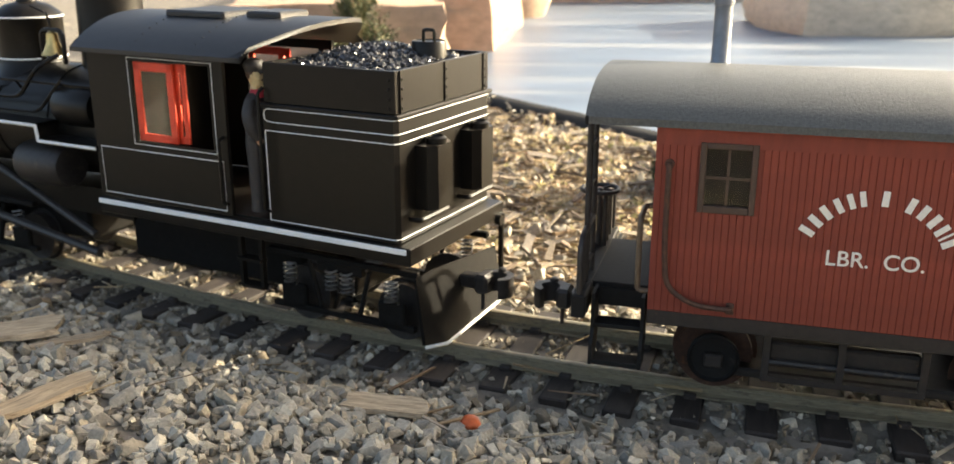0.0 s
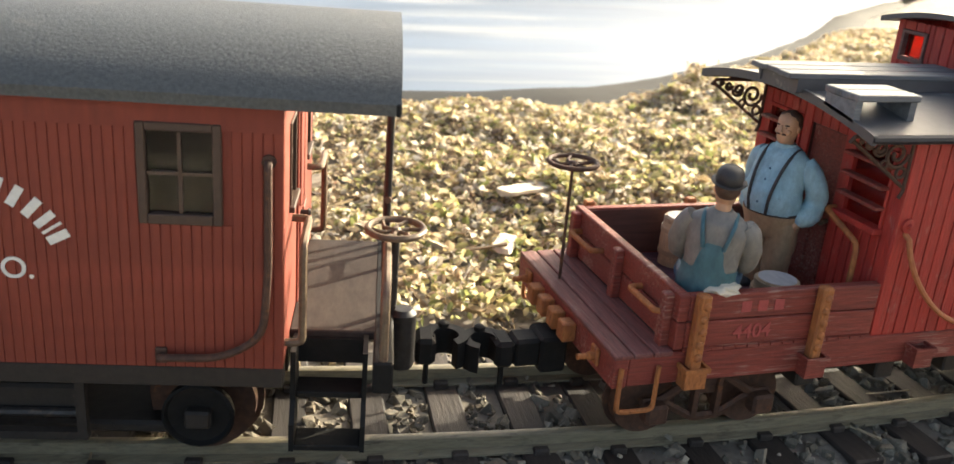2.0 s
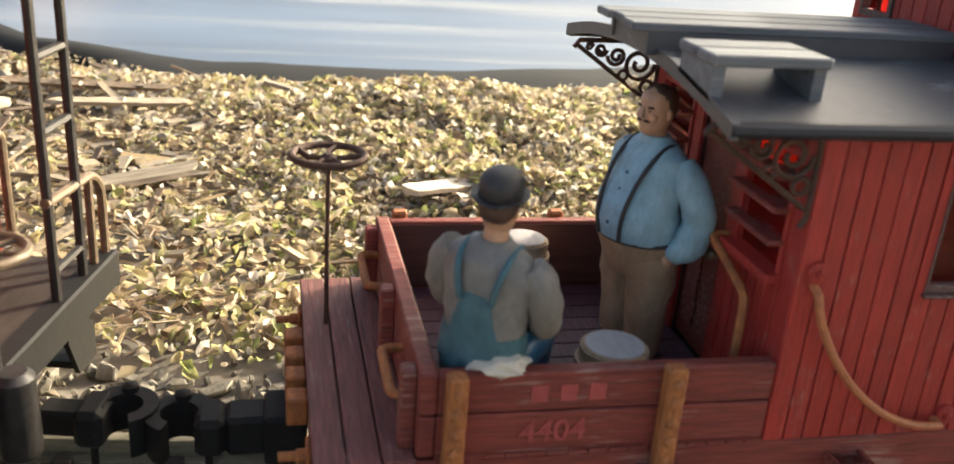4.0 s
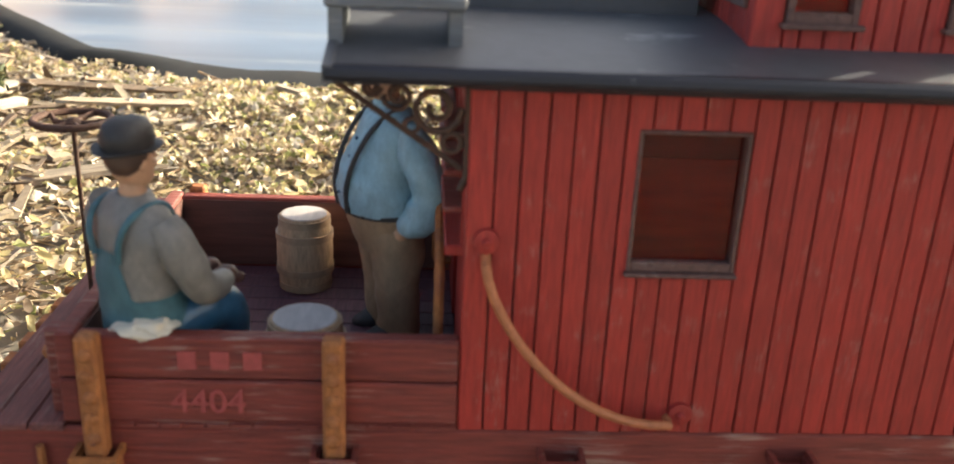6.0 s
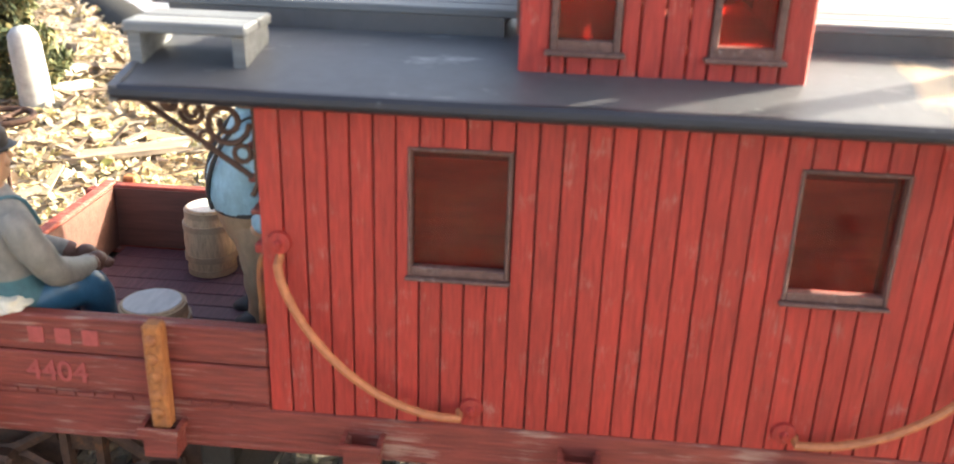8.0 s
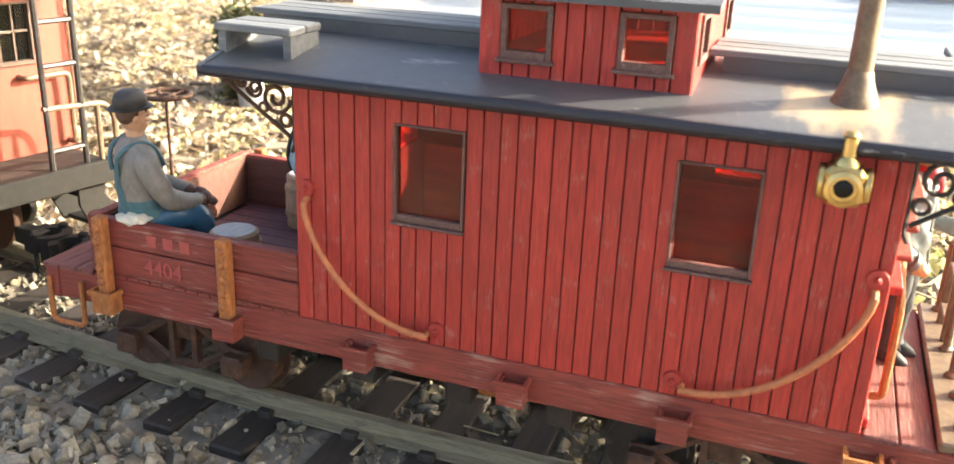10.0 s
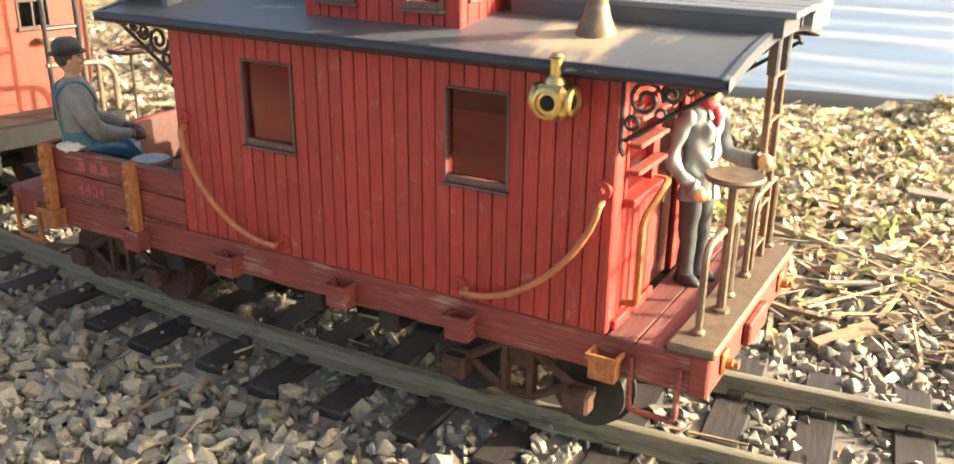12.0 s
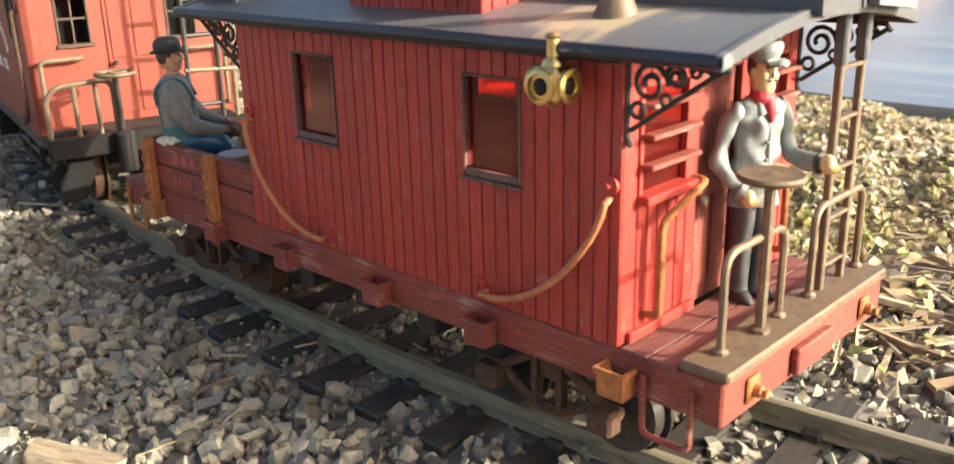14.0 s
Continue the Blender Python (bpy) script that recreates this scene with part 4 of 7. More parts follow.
L.new(tc.outputs["Object"], mpn.inputs[0])
L.new(mpn.outputs[0], nz.inputs["Vector"])
scl = N.new("ShaderNodeVectorMath")
scl.operation = "MULTIPLY"
scl.inputs[1].default_value = (1.0, 0.9, 1.0)
L.new(sub.outputs[0], scl.inputs[0])
ln = N.new("ShaderNodeVectorMath")
ln.operation = "LENGTH"
L.new(scl.outputs[0], ln.inputs[0])
mr = N.new("ShaderNodeMapRange")
mr.inputs["From Min"].default_value, mr.inputs["From Max"].default_value = 0.002, 0.030
mr.inputs["To Min"].default_value, mr.inputs["To Max"].default_value = 0.30, -0.30
L.new(ln.outputs["Value"], mr.inputs["Value"])
ad = N.new("ShaderNodeMath")
L.new(nz.outputs[0], ad.inputs[0])
L.new(mr.outputs[0], ad.inputs[1])
th = N.new("ShaderNodeMapRange")
th.inputs["From Min"].default_value, th.inputs["From Max"].default_value = 0.46, 0.68
L.new(ad.outputs[0], th.inputs["Value"])
mx = N.new("ShaderNodeMix")
mx.data_type = "RGBA"
bs = N["Principled BSDF"]
old = bs.inputs["Base Color"].links[0].from_socket
L.new(th.outputs[0], mx.inputs[0])
L.new(old, mx.inputs[6])
mx.inputs[7].default_value = (0.33, 0.235, 0.13, 1)
L.new(mx.outputs[2], bs.inputs["Base Color"])
bm = B()
ys = [-4.96 + 10.2 * i / 24 for i in range(25)]
prof = [(y, roof_z(y)) for y in ys] + [(y, roof_z(y) - 0.17) for y in reversed(ys)]
prism(bm, prof, -5.42, 15.55, "X")
part("roof", bm, M_ROOFR, caboose, "arched blue-black roof with a rust stain", 25)
for x in (-5.42, 15.42):
    bm = B()
    prism(bm, [(y, roof_z(y) + 0.05) for y in ys] + [(y, roof_z(y) - 0.26) for y in reversed(ys)], x - 0.02, x + 0.15, "X")
    part("roof_edge", bm, M_ROOF, caboose, "", 25)

# running boards along and across the roof
for xa, xb in ((-6.0, 2.0), (7.75, 16.1)):
    for k in range(3):
        bm = B()
        y = -1.25 + k * 0.80
        box(bm, xa + rng.uniform(-0.1, 0.1), xb, y, y + 0.73, 12.42, 12.60, 0.03)
        part("running_board", bm, M_RBOARD, caboose, "greyed wooden running board")
    for i in range(5):
        x = xa + 0.5 + i * (xb - xa - 1) / 4
        part("board_support", box(B(), x - 0.15, x + 0.15, -1.07, 0.94, 11.9, 12.42), M_ROOF, caboose)
    for ya, yb in ((-1.22, -1.08), (0.95, 1.09)):
        part("board_stringer", box(B(), xa + 0.3, xb - 0.3, ya, yb, 11.95, 12.42), M_ROOF, caboose)
for xa, ya, yb in ((-5.5, -4.0, -2.3), (13.6, 1.3, 3.9)):
    half = (yb - ya) / 2
    for k in range(2):
        bm = B()
        box(bm, xa, xa + 2.45, ya + k * half, ya + (k + 1) * half - 0.03, 12.28, 12.5, 0.04)
        part("roof_step_board", bm, M_RBOARD, caboose)
    for x in (xa + 0.06, xa + 2.14):
        low = roof_z(ya + 0.1) - 0.05, roof_z(yb - 0.1) - 0.05
        part("board_support", prism(B(), [(ya + 0.1, low[0]), (yb - 0.1, low[1]), (yb - 0.1, 12.27), (ya + 0.1, 12.27)], x, x + 0.25, "X"), M_RBOARD, caboose)

# cupola
CX0, CX1, CY0, CY1, CZ1 = 2.12, 7.62, -3.33, 3.6, 13.95
cup = part("cupola", box(B(), CX0 + 0.2, CX1 - 0.2, CY0 + 0.3, CY1 - 0.3, 11.6, 12.3), M_SILL, caboose, "red boarded roof cupola with small windows")
CW = ((2.72, 4.06), (5.74, 7.08))
for y, s in ((CY0, 1), (CY1, -1)):
    cuts = sorted([e for e in (CX0 + i * (CX1 - CX0) / 12 for i in range(13)) if all(abs(e - v) > 0.16 for q in CW for v in q)] + [e for q in CW for e in q])
    for xa, xb in zip(cuts, cuts[1:]):
        w = xb - xa
        inside = any(a < xa + w / 2 < b for a, b in CW)
        for za, zb in (((11.3, 12.2), (13.6, CZ1)) if inside else ((11.3, CZ1),)):
            bm = B()
            box(bm, xa + 0.02, xa + w - 0.02, min(y, y + s * 0.2), max(y, y + s * 0.2), za, zb, 0.022)
            part("board", bm, M_RED, cup, smooth=30)
    for a, b in CW:
        bm = B()
        yy = sorted((y - s * 0.08, y + s * 0.22))
        box(bm, a, a + 0.14, *yy, 12.2, 13.6, 0.02)
        box(bm, b - 0.14, b, *yy, 12.2, 13.6, 0.02)
        box(bm, a + 0.14, b - 0.14, *yy, 12.2, 12.42, 0.02)
        box(bm, a + 0.14, b - 0.14, *yy, 13.46, 13.6, 0.02)
        box(bm, a - 0.1, b + 0.1, *sorted((y - s * 0.2, y + s * 0.1)), 12.12, 12.22, 0.02)
        part("window_frame", bm, M_DARK, cup)
        bm = B()
        box(bm, a + 0.1, b - 0.1, *sorted((y + s * 0.14, y + s * 0.17)), 12.3, 13.5)
        part("pane", bm, M_REDGLASS, cup).visible_shadow = False
for x, s in ((CX0, 1), (CX1, -1)):
    wins = ((CY0 + 0.38, CY0 + 1.72), (CY1 - 1.72, CY1 - 0.38))
    cuts = sorted([e for e in (CY0 + i * (CY1 - CY0) / 14 for i in range(15)) if all(abs(e - v) > 0.16 for q in wins for v in q)] + [e for q in wins for e in q])
    for ya, yb in zip(cuts, cuts[1:]):
        w = yb - ya
        inside = any(a < ya + w / 2 < b for a, b in wins)
        for za, zb in (((11.4, 12.45), (13.6, CZ1)) if inside else ((11.4, CZ1),)):
            bm = B()
            box(bm, *sorted((x, x + s * 0.2)), ya + 0.02, ya + w - 0.02, za, zb, 0.022)
            part("board", bm, M_RED, cup, smooth=30)
    for a, b in wins:
        bm = B()
        xx = sorted((x - s * 0.08, x + s * 0.22))
        box(bm, *xx, a, a + 0.14, 12.4, 13.6, 0.02)
        box(bm, *xx, b - 0.14, b, 12.4, 13.6, 0.02)
        box(bm, *xx, a + 0.14, b - 0.14, 12.4, 12.58, 0.02)
        box(bm, *xx, a + 0.14, b - 0.14, 13.46, 13.6, 0.02)
        part("window_frame", bm, M_DARK, cup)
        bm = B()
        box(bm, *sorted((x + s * 0.14, x + s * 0.17)), a + 0.1, b - 0.1, 12.5, 13.5)
        part("pane", bm, M_REDGLASS, cup).visible_shadow = False
bm = B()
cys = [CY0 - 0.5 + (CY1 - CY0 + 1.0) * i / 16 for i in range(17)]
cz = [CZ1 + 0.55 * (1 - ((y - 0.14) / 4.0) ** 2) for y in cys]
prism(bm, list(zip(cys, cz)) + [(y, z - 0.2) for y, z in reversed(list(zip(cys, cz)))], CX0 - 0.5, CX1 + 0.5, "X")
part("cupola_roof", bm, M_ROOF, cup, "", 25)

# stove pipe
bm = B()
lathe(bm, [(0.62, 11.55), (0.58, 11.85), (0.50, 12.0), (0.36, 12.35), (0.30, 12.6), (0.28, 12.62), (0.27, 15.4), (0.42, 15.4), (0.42, 15.8), (0.1, 15.95)], (11.3, -2.55, 0), 16)
part("stove_pipe", bm, M_PIPE, caboose, "rust brown stove pipe")


def scroll(bm, cx, cz, r, y, s, mi=0, turns=1.6, start=0.0, w=0.06):
    pts = []
    for i in range(22):
        t = i / 21
        a = start + s * t * turns * 2 * math.pi
        k = r * (1 - 0.78 * t)
        pts.append((cx + k * math.cos(a), y, cz + k * math.sin(a)))
    tube(bm, pts, w, 6, mi)


def bracket(x, s, y):
    """A cast scrollwork bracket under the roof's overhang."""
    bm = B()
    tube(bm, [(x, y, 11.2), (x + s * 1.3, y, 11.22), (x + s * 2.35, y, 11.2), (x + s * 2.5, y, 11.0)], 0.075, 6)
    box(bm, *sorted((x + s * 0.35, x + s * 1.75)), y - 0.08, y + 0.08, 11.16, 11.36, 0.03)
    tube(bm, [(x, y, 11.2), (x, y, 9.35), (x + s * 0.12, y, 9.1)], 0.07, 6)
    tube(bm, bend([(x + s * 0.1, y, 9.5), (x + s * 0.75, y, 9.95), (x + s * 2.45, y, 11.1)], 0.4), 0.065, 6)
    scroll(bm, x + s * 0.58, 10.60, 0.48, y, s, w=0.065)
    scroll(bm, x + s * 1.25, 10.80, 0.27, y, -s, start=math.pi, w=0.06)
    scroll(bm, x + s * 1.72, 10.95, 0.18, y, s, w=0.05)
    scroll(bm, x + s * 2.05, 11.04, 0.11, y, -s, w=0.04)
    ring_bar(bm, (x + s * 0.28, y, 9.98), 0.17, 0.06, "Y", 12, 6)
    ring_bar(bm, (x + s * 1.0, y, 10.28), 0.13, 0.05, "Y", 12, 6)
    return part("roof_bracket", bm, M_IRON if s > 0 else M_RUSTD, caboose, "cast iron scroll bracket")


for y in (YN + 0.12, YF - 0.12):
    bracket(X0 - 0.02, -1, y)
    bracket(X1 + 0.02, 1, y)


# curved grab irons on the sides
def grab(x_top, x_bot, y, s):
    bm = B()
    zt, zb = 7.75, 4.42
    pts = []
    for i in range(15):
        t = i / 14
        a = t * math.pi / 2
        pts.append((x_top + (x_bot - x_top) * (1 - math.cos(a)) ** 0.85, y + s * (0.26 + 0.14 * math.sin(math.pi * t)), zt - (zt - zb) * math.sin(a) ** 1.15))
    tube(bm, [(x_top, y, zt + 0.12)] + pts + [(x_bot, y, zb + 0.03)], 0.095, 8)
    g = part("grab_iron", bm, M_GRAB, caboose, "curved orange-brown grab iron")
    for x, z in ((x_top, zt + 0.42), (x_bot + (0.25 if x_bot > x_top else -0.25), zb + 0.14)):
        bm = B()
        lathe(bm, [(0.26, 0), (0.24, s * 0.10), (0.1, s * 0.12)], (x, y, z), 12, "Y")
        bolt(bm, (x, y + s * 0.1, z), 0.1, s * 0.12, "Y")
        part("mounting_plate", bm, M_RED, g)


for y, s in ((YN, -1), (YF, 1)):
    grab(-2.55, 1.25, y, s)
    grab(12.42, 8.35, y, s)

# brass marker lamp on the side near the end
bm = B()
box(bm, 10.85, 11.75, -5.35, -4.5, 10.1, 10.95, 0.14)
lathe(bm, [(0.30, 10.9), (0.26, 11.05), (0.16, 11.15), (0.15, 11.55), (0.2, 11.6), (0.12, 11.68)], (11.3, -4.92, 0), 14)
lathe(bm, [(0.12, 10.0), (0.2, 10.06), (0.2, 10.12)], (11.3, -4.92, 0), 10)
lampb = part("marker_lamp", bm, M_BRASS, caboose, "polished brass marker lamp")
for ax, at, s in (("Y", (11.3, -5.33, 10.52), -1), ("X", (11.73, -4.92, 10.52), 1), ("X", (10.87, -4.92, 10.52), -1)):
    bm = B()
    lathe(bm, [(0.40, 0), (0.40, s * 0.10), (0.30, s * 0.14), (0.28, s * 0.05), (0.2, s * 0.05)], at, 18, ax)
    lens = part("lens_ring", bm, M_BRASS, lampb)
    bm = B()
    lathe(bm, [(0.22, s * 0.04), (0.16, s * 0.09), (0.05, s * 0.11)], at, 14, ax)
    part("lens", bm, M_LOCO, lens, "dark glass lens")
bm = B()
tube(bm, [(11.3, -4.6, 10.4), (11.3, -4.1, 10.4)], 0.12, 8)
part("lamp_bracket", bm, M_BRASS, lampb)

# right platform: rails, brake staff and wheel, ladder
def hoop(y0, y1, x, z):
    bm = B()
    tube(bm, bend([(x, y0, 4.3), (x, y0, z), (x, y1, z), (x, y1, 4.3)], 0.5), 0.105, 8)
    for y in (y0, y1):
        lathe(bm, [(0.2, 4.34), (0.2, 4.42), (0.13, 4.5)], (x, y, 0), 8)
    return part("platform_rail", bm, M_PIPE, caboose, "worn ochre bent-pipe platform rail")


hoop(-3.3, -0.45, 15.0, 6.8)
hoop(1.25, 4.2, 15.0, 6.8)
bm = B()
tube(bm, [(15.1, -1.6, 4.3), (15.1, -1.6, 8.2)], 0.14, 8)
lathe(bm, [(0.26, 4.34), (0.26, 4.46), (0.15, 4.5)], (15.1, -1.6, 0), 8)
staff = part("brake_staff", bm, M_PIPE, caboose)
bm = B()
lathe(bm, [(0.12, 7.98), (0.34, 8.06), (0.76, 8.2), (0.82, 8.29), (0.76, 8.36), (0.45, 8.31), (0.15, 8.35), (0.02, 8.37)], (15.1, -1.6, 0), 24)
part("brake_wheel", bm, M_PIPE, staff, "dished ochre brake wheel")
for y in (1.9, 3.2):
    bm = B()
    box(bm, 14.88, 15.08, y - 0.10, y + 0.10, 4.34, 11.75, 0.03)
    stile = part("ladder_stile", bm, M_PIPE, caboose, "weathered ladder stile")
    part("stile_sleeve", box(B(), 14.82, 15.14, y - 0.15, y + 0.15, 10.4, 11.75, 0.05), M_ROOF, stile, "dark painted sleeve")
for k in range(5):
    bm = B()
    box(bm, 14.86, 15.07, 1.95, 3.15, 4.95 + k * 1.33, 5.06 + k * 1.33, 0.025)
    part("ladder_rung", bm, M_PIPE, caboose)
# grab bars on the end walls
for x, s in ((X1, 1), (X0, -1)):
    for y0, y1 in ((-3.05, -1.1), (3.35, 1.4)):
        bm = B()
        tube(bm, bend([(x, y0, 4.65), (x + s * 0.42, y0, 4.65), (x + s * 0.42, y0, 7.1), (x + s * 0.42, y1, 7.75), (x, y1, 7.75)], 0.3), 0.105, 8)
        part("end_grab_bar", bm, M_RUST, caboose, "orange end wall grab bar")
# left deck: brake staff with spoked wheel, grab bars on the low end wall
bm = B()
tube(bm, [(-12.1, 1.9, 4.1), (-12.1, 1.9, 8.6)], 0.06, 8)
staff = part("brake_staff", bm, M_RUSTD, caboose)
bm = B()
ring_bar(bm, (-12.1, 1.9, 8.65), 0.88, 0.09, "Z", 22, 8)
for k in range(5):
    a = k * 2 * math.pi / 5
    tube(bm, [(-12.1, 1.9, 8.57), (-12.1 + 0.5 * math.cos(a + 0.3), 1.9 + 0.5 * math.sin(a + 0.3), 8.55), (-12.1 + 0.88 * math.cos(a), 1.9 + 0.88 * math.sin(a), 8.65)], 0.075, 6)
lathe(bm, [(0.2, 8.45), (0.22, 8.6), (0.1, 8.7)], (-12.1, 1.9, 0), 10)
part("brake_wheel", bm, M_RUSTD, staff, "rusty spoked brake wheel")
for y0, y1 in ((-3.5, -1.6), (1.6, 3.6)):
    bm = B()
    tube(bm, bend([(-10.6, y0, 5.3), (-11.1, y0, 5.3), (-11.1, y1, 5.3), (-10.6, y1, 5.3)], 0.2), 0.11, 8)
    part("end_grab_bar", bm, M_RUST, caboose)
for y in (-3.6, 0.1, 3.9):
    bm = B()
    box(bm, -10.95, -10.6, y - 0.2, y + 0.2, 4.14, 6.0, 0.05)
    part("end_stake", bm, M_SILL, caboose)
# stirrup steps
for x in (-11.75, 14.2):
    for y, s in ((YN, -1), (YF, 1)):
        bm = B()
        tube(bm, bend([(x - 0.66, y + s * 0.1, 3.7), (x - 0.66, y + s * 0.1, 2.1), (x + 0.66, y + s * 0.1, 2.1), (x + 0.66, y + s * 0.1, 3.7)], 0.25), 0.09, 6)
        part("stirrup_step", bm, M_RUST if x < 0 else M_SILL, caboose, "bent strap stirrup step")


def truck(parent, xc, mats, wr=1.18, wb=2.1, half=2.9, coil=False):
    """An arch-bar truck with two axles."""
    mf, mw = mats
    top = part("truck", box(B(), xc - 0.5, xc + 0.5, -half, half, 1.6, 2.3, 0.05), mf, parent, "arch-bar truck with rusty frames")
    for sgn in (-1, 1):
        bm = B()
        y = sgn * half
        tube(bm, bend([(xc - wb - 0.4, y, 1.5), (xc - wb + 0.3, y, 1.52), (xc - 0.5, y, 2.35), (xc + 0.5, y, 2.35), (xc + wb - 0.3, y, 1.52), (xc + wb + 0.4, y, 1.5)], 0.2), 0.16, 6)
        tube(bm, bend([(xc - wb - 0.4, y, 1.42), (xc - wb + 0.5, y, 1.4), (xc - 0.5, y, 0.75), (xc + 0.5, y, 0.75), (xc + wb - 0.5, y, 1.4), (xc + wb + 0.4, y, 1.42)], 0.2), 0.16, 6)
        box(bm, xc - 0.55, xc - 0.35, y - 0.15, y + 0.15, 0.8, 2.35)
        box(bm, xc + 0.35, xc + 0.55, y - 0.15, y + 0.15, 0.8, 2.35)
        part("side_frame", bm, mf, top)
        for dx in (-wb, wb):
            bm = B()
            box(bm, xc + dx - 0.42, xc + dx + 0.42, y - 0.3 + sgn * 0.25, y + 0.3 + sgn * 0.25, 0.85, 1.6, 0.1)
            part("axle_box", bm, mf, top)
    for dx in (-wb, wb):
        for sgn in (-1, 1):
            bm = B()
            y = sgn * 2.2
            lathe(bm, [(0.3, -0.25), (wr * 0.8, -0.18), (wr, -0.22), (wr, 0.22), (wr * 0.8, 0.15), (0.3, 0.3)], (xc + dx, y, wr), 24, "Y")
            lathe(bm, [(wr + 0.16, 0), (wr + 0.16, 0.1), (wr, 0.15)], (xc + dx, y - sgn * 0.3, wr), 24, "Y")
            part("wheel", bm, mw, top)
    return top


truck(caboose, -8.2, (M_RUSTD, M_RUSTD))
truck(caboose, 9.5, (M_RUSTD, M_IRON))
for y in (-2.6, 2.8):
    bm = B()
    tube(bm, bend([(-5.5, y, 3.2), (-0.6, y, 2.15), (5.4, y, 2.15), (8.4, y, 3.1)], 0.6), 0.11, 6)
    tube(bm, [(1.6, y, 2.15), (3.0, y, 2.15)], 0.22, 8)
    rod = part("truss_rod", bm, M_RUST, caboose, "rusty truss rod with turnbuckle")
    for x in (-0.6, 5.4):
        part("queen_post", box(B(), x - 0.2, x + 0.2, y - 0.25, y + 0.25, 2.15, 3.0), M_SOOT, rod)
part("brake_cylinder", box(B(), 1.0, 3.4, -0.8, 0.9, 2.0, 3.0, 0.2), M_SOOT, caboose)


def coupler(parent, x, s, mat, z=2.4, reach=0.0):
    """A drawbar with a hooked jaw; reach is the length of the bar before the jaw."""
    bm = B()
    if reach:
        box(bm, *sorted((x, x + s * reach)), -0.7, 0.7, z - 0.75, z + 0.6, 0.1)
        box(bm, *sorted((x + s * (reach - 0.1), x + s * (reach + 0.9))), -0.5, 0.5, z - 0.55, z + 0.5, 0.12)
        x += s * reach
    box(bm, *sorted((x, x + s * 1.5)), -0.36, 0.36, z - 0.34, z + 0.34, 0.08)
    # open hooked jaw
    outer = [(x + s * (1.9 + 0.85 * math.cos(a)), 0.85 * math.sin(a)) for a in (math.radians(200 - 20 * k) for k in range(14))]
    inner = [(x + s * (1.95 + 0.45 * math.cos(a)), 0.45 * math.sin(a)) for a in (math.radians(200 - 20 * k) for k in range(14))]
    prism(bm, outer + inner[::-1] if s > 0 else (outer + inner[::-1])[::-1], z - 0.5, z + 0.48, "Z")
    box(bm, *sorted((x + s * 0.9, x + s * 1.6)), -0.6, 0.6, z - 0.5, z + 0.5, 0.15)
    lathe(bm, [(0.2, z + 0.45), (0.2, z + 0.62), (0.1, z + 0.68)], (x + s * 1.9, 0.62, 0), 10)
    tube(bm, [(x + s * 1.3, -0.3, z - 0.3), (x + s * 1.3, -0.3, z - 1.3)], 0.1, 6)
    return part("coupler", bm, mat, parent, "dark knuckle coupler")


coupler(caboose, -12.65, -1, M_CHAR, reach=1.0)


def lettering(text, u, v, w, size, parent, mat, y, turn=0.0, name="lettering"):
    """Letters of the built-in font, as a thin raised mesh on a side that faces -y."""
    cu = bpy.data.curves.new(name, "FONT")
    cu.body, cu.size, cu.align_x, cu.align_y, cu.extrude = text, size * CM, "CENTER", "CENTER", 0.00012
    cu.offset = 0.00008
    tmp = bpy.data.objects.new("tmp", cu)
    me = bpy.data.meshes.new_from_object(tmp)
    bpy.data.objects.remove(tmp)
    me.materials.append(mat)
    ob = new(name, me)
    ob.parent = parent
    ob.matrix_local = pose(u * CM, y * CM, w * CM, 90, turn, 0)
    return ob


lettering("4404", -7.8, 0, 4.66, 0.72, caboose, M_FADED, YN - 0.02)
for k, wd in enumerate((0.5, 0.5, 0.5)):
    bm = B()
    x = -8.42 + k * 0.62
    box(bm, x + 0.07, x + wd - 0.07, YN - 0.022, YN + 0.02, 5.38, 5.76, 0.006)
    part("lettering_bar", bm, M_FADED, caboose, "faded red lettering")



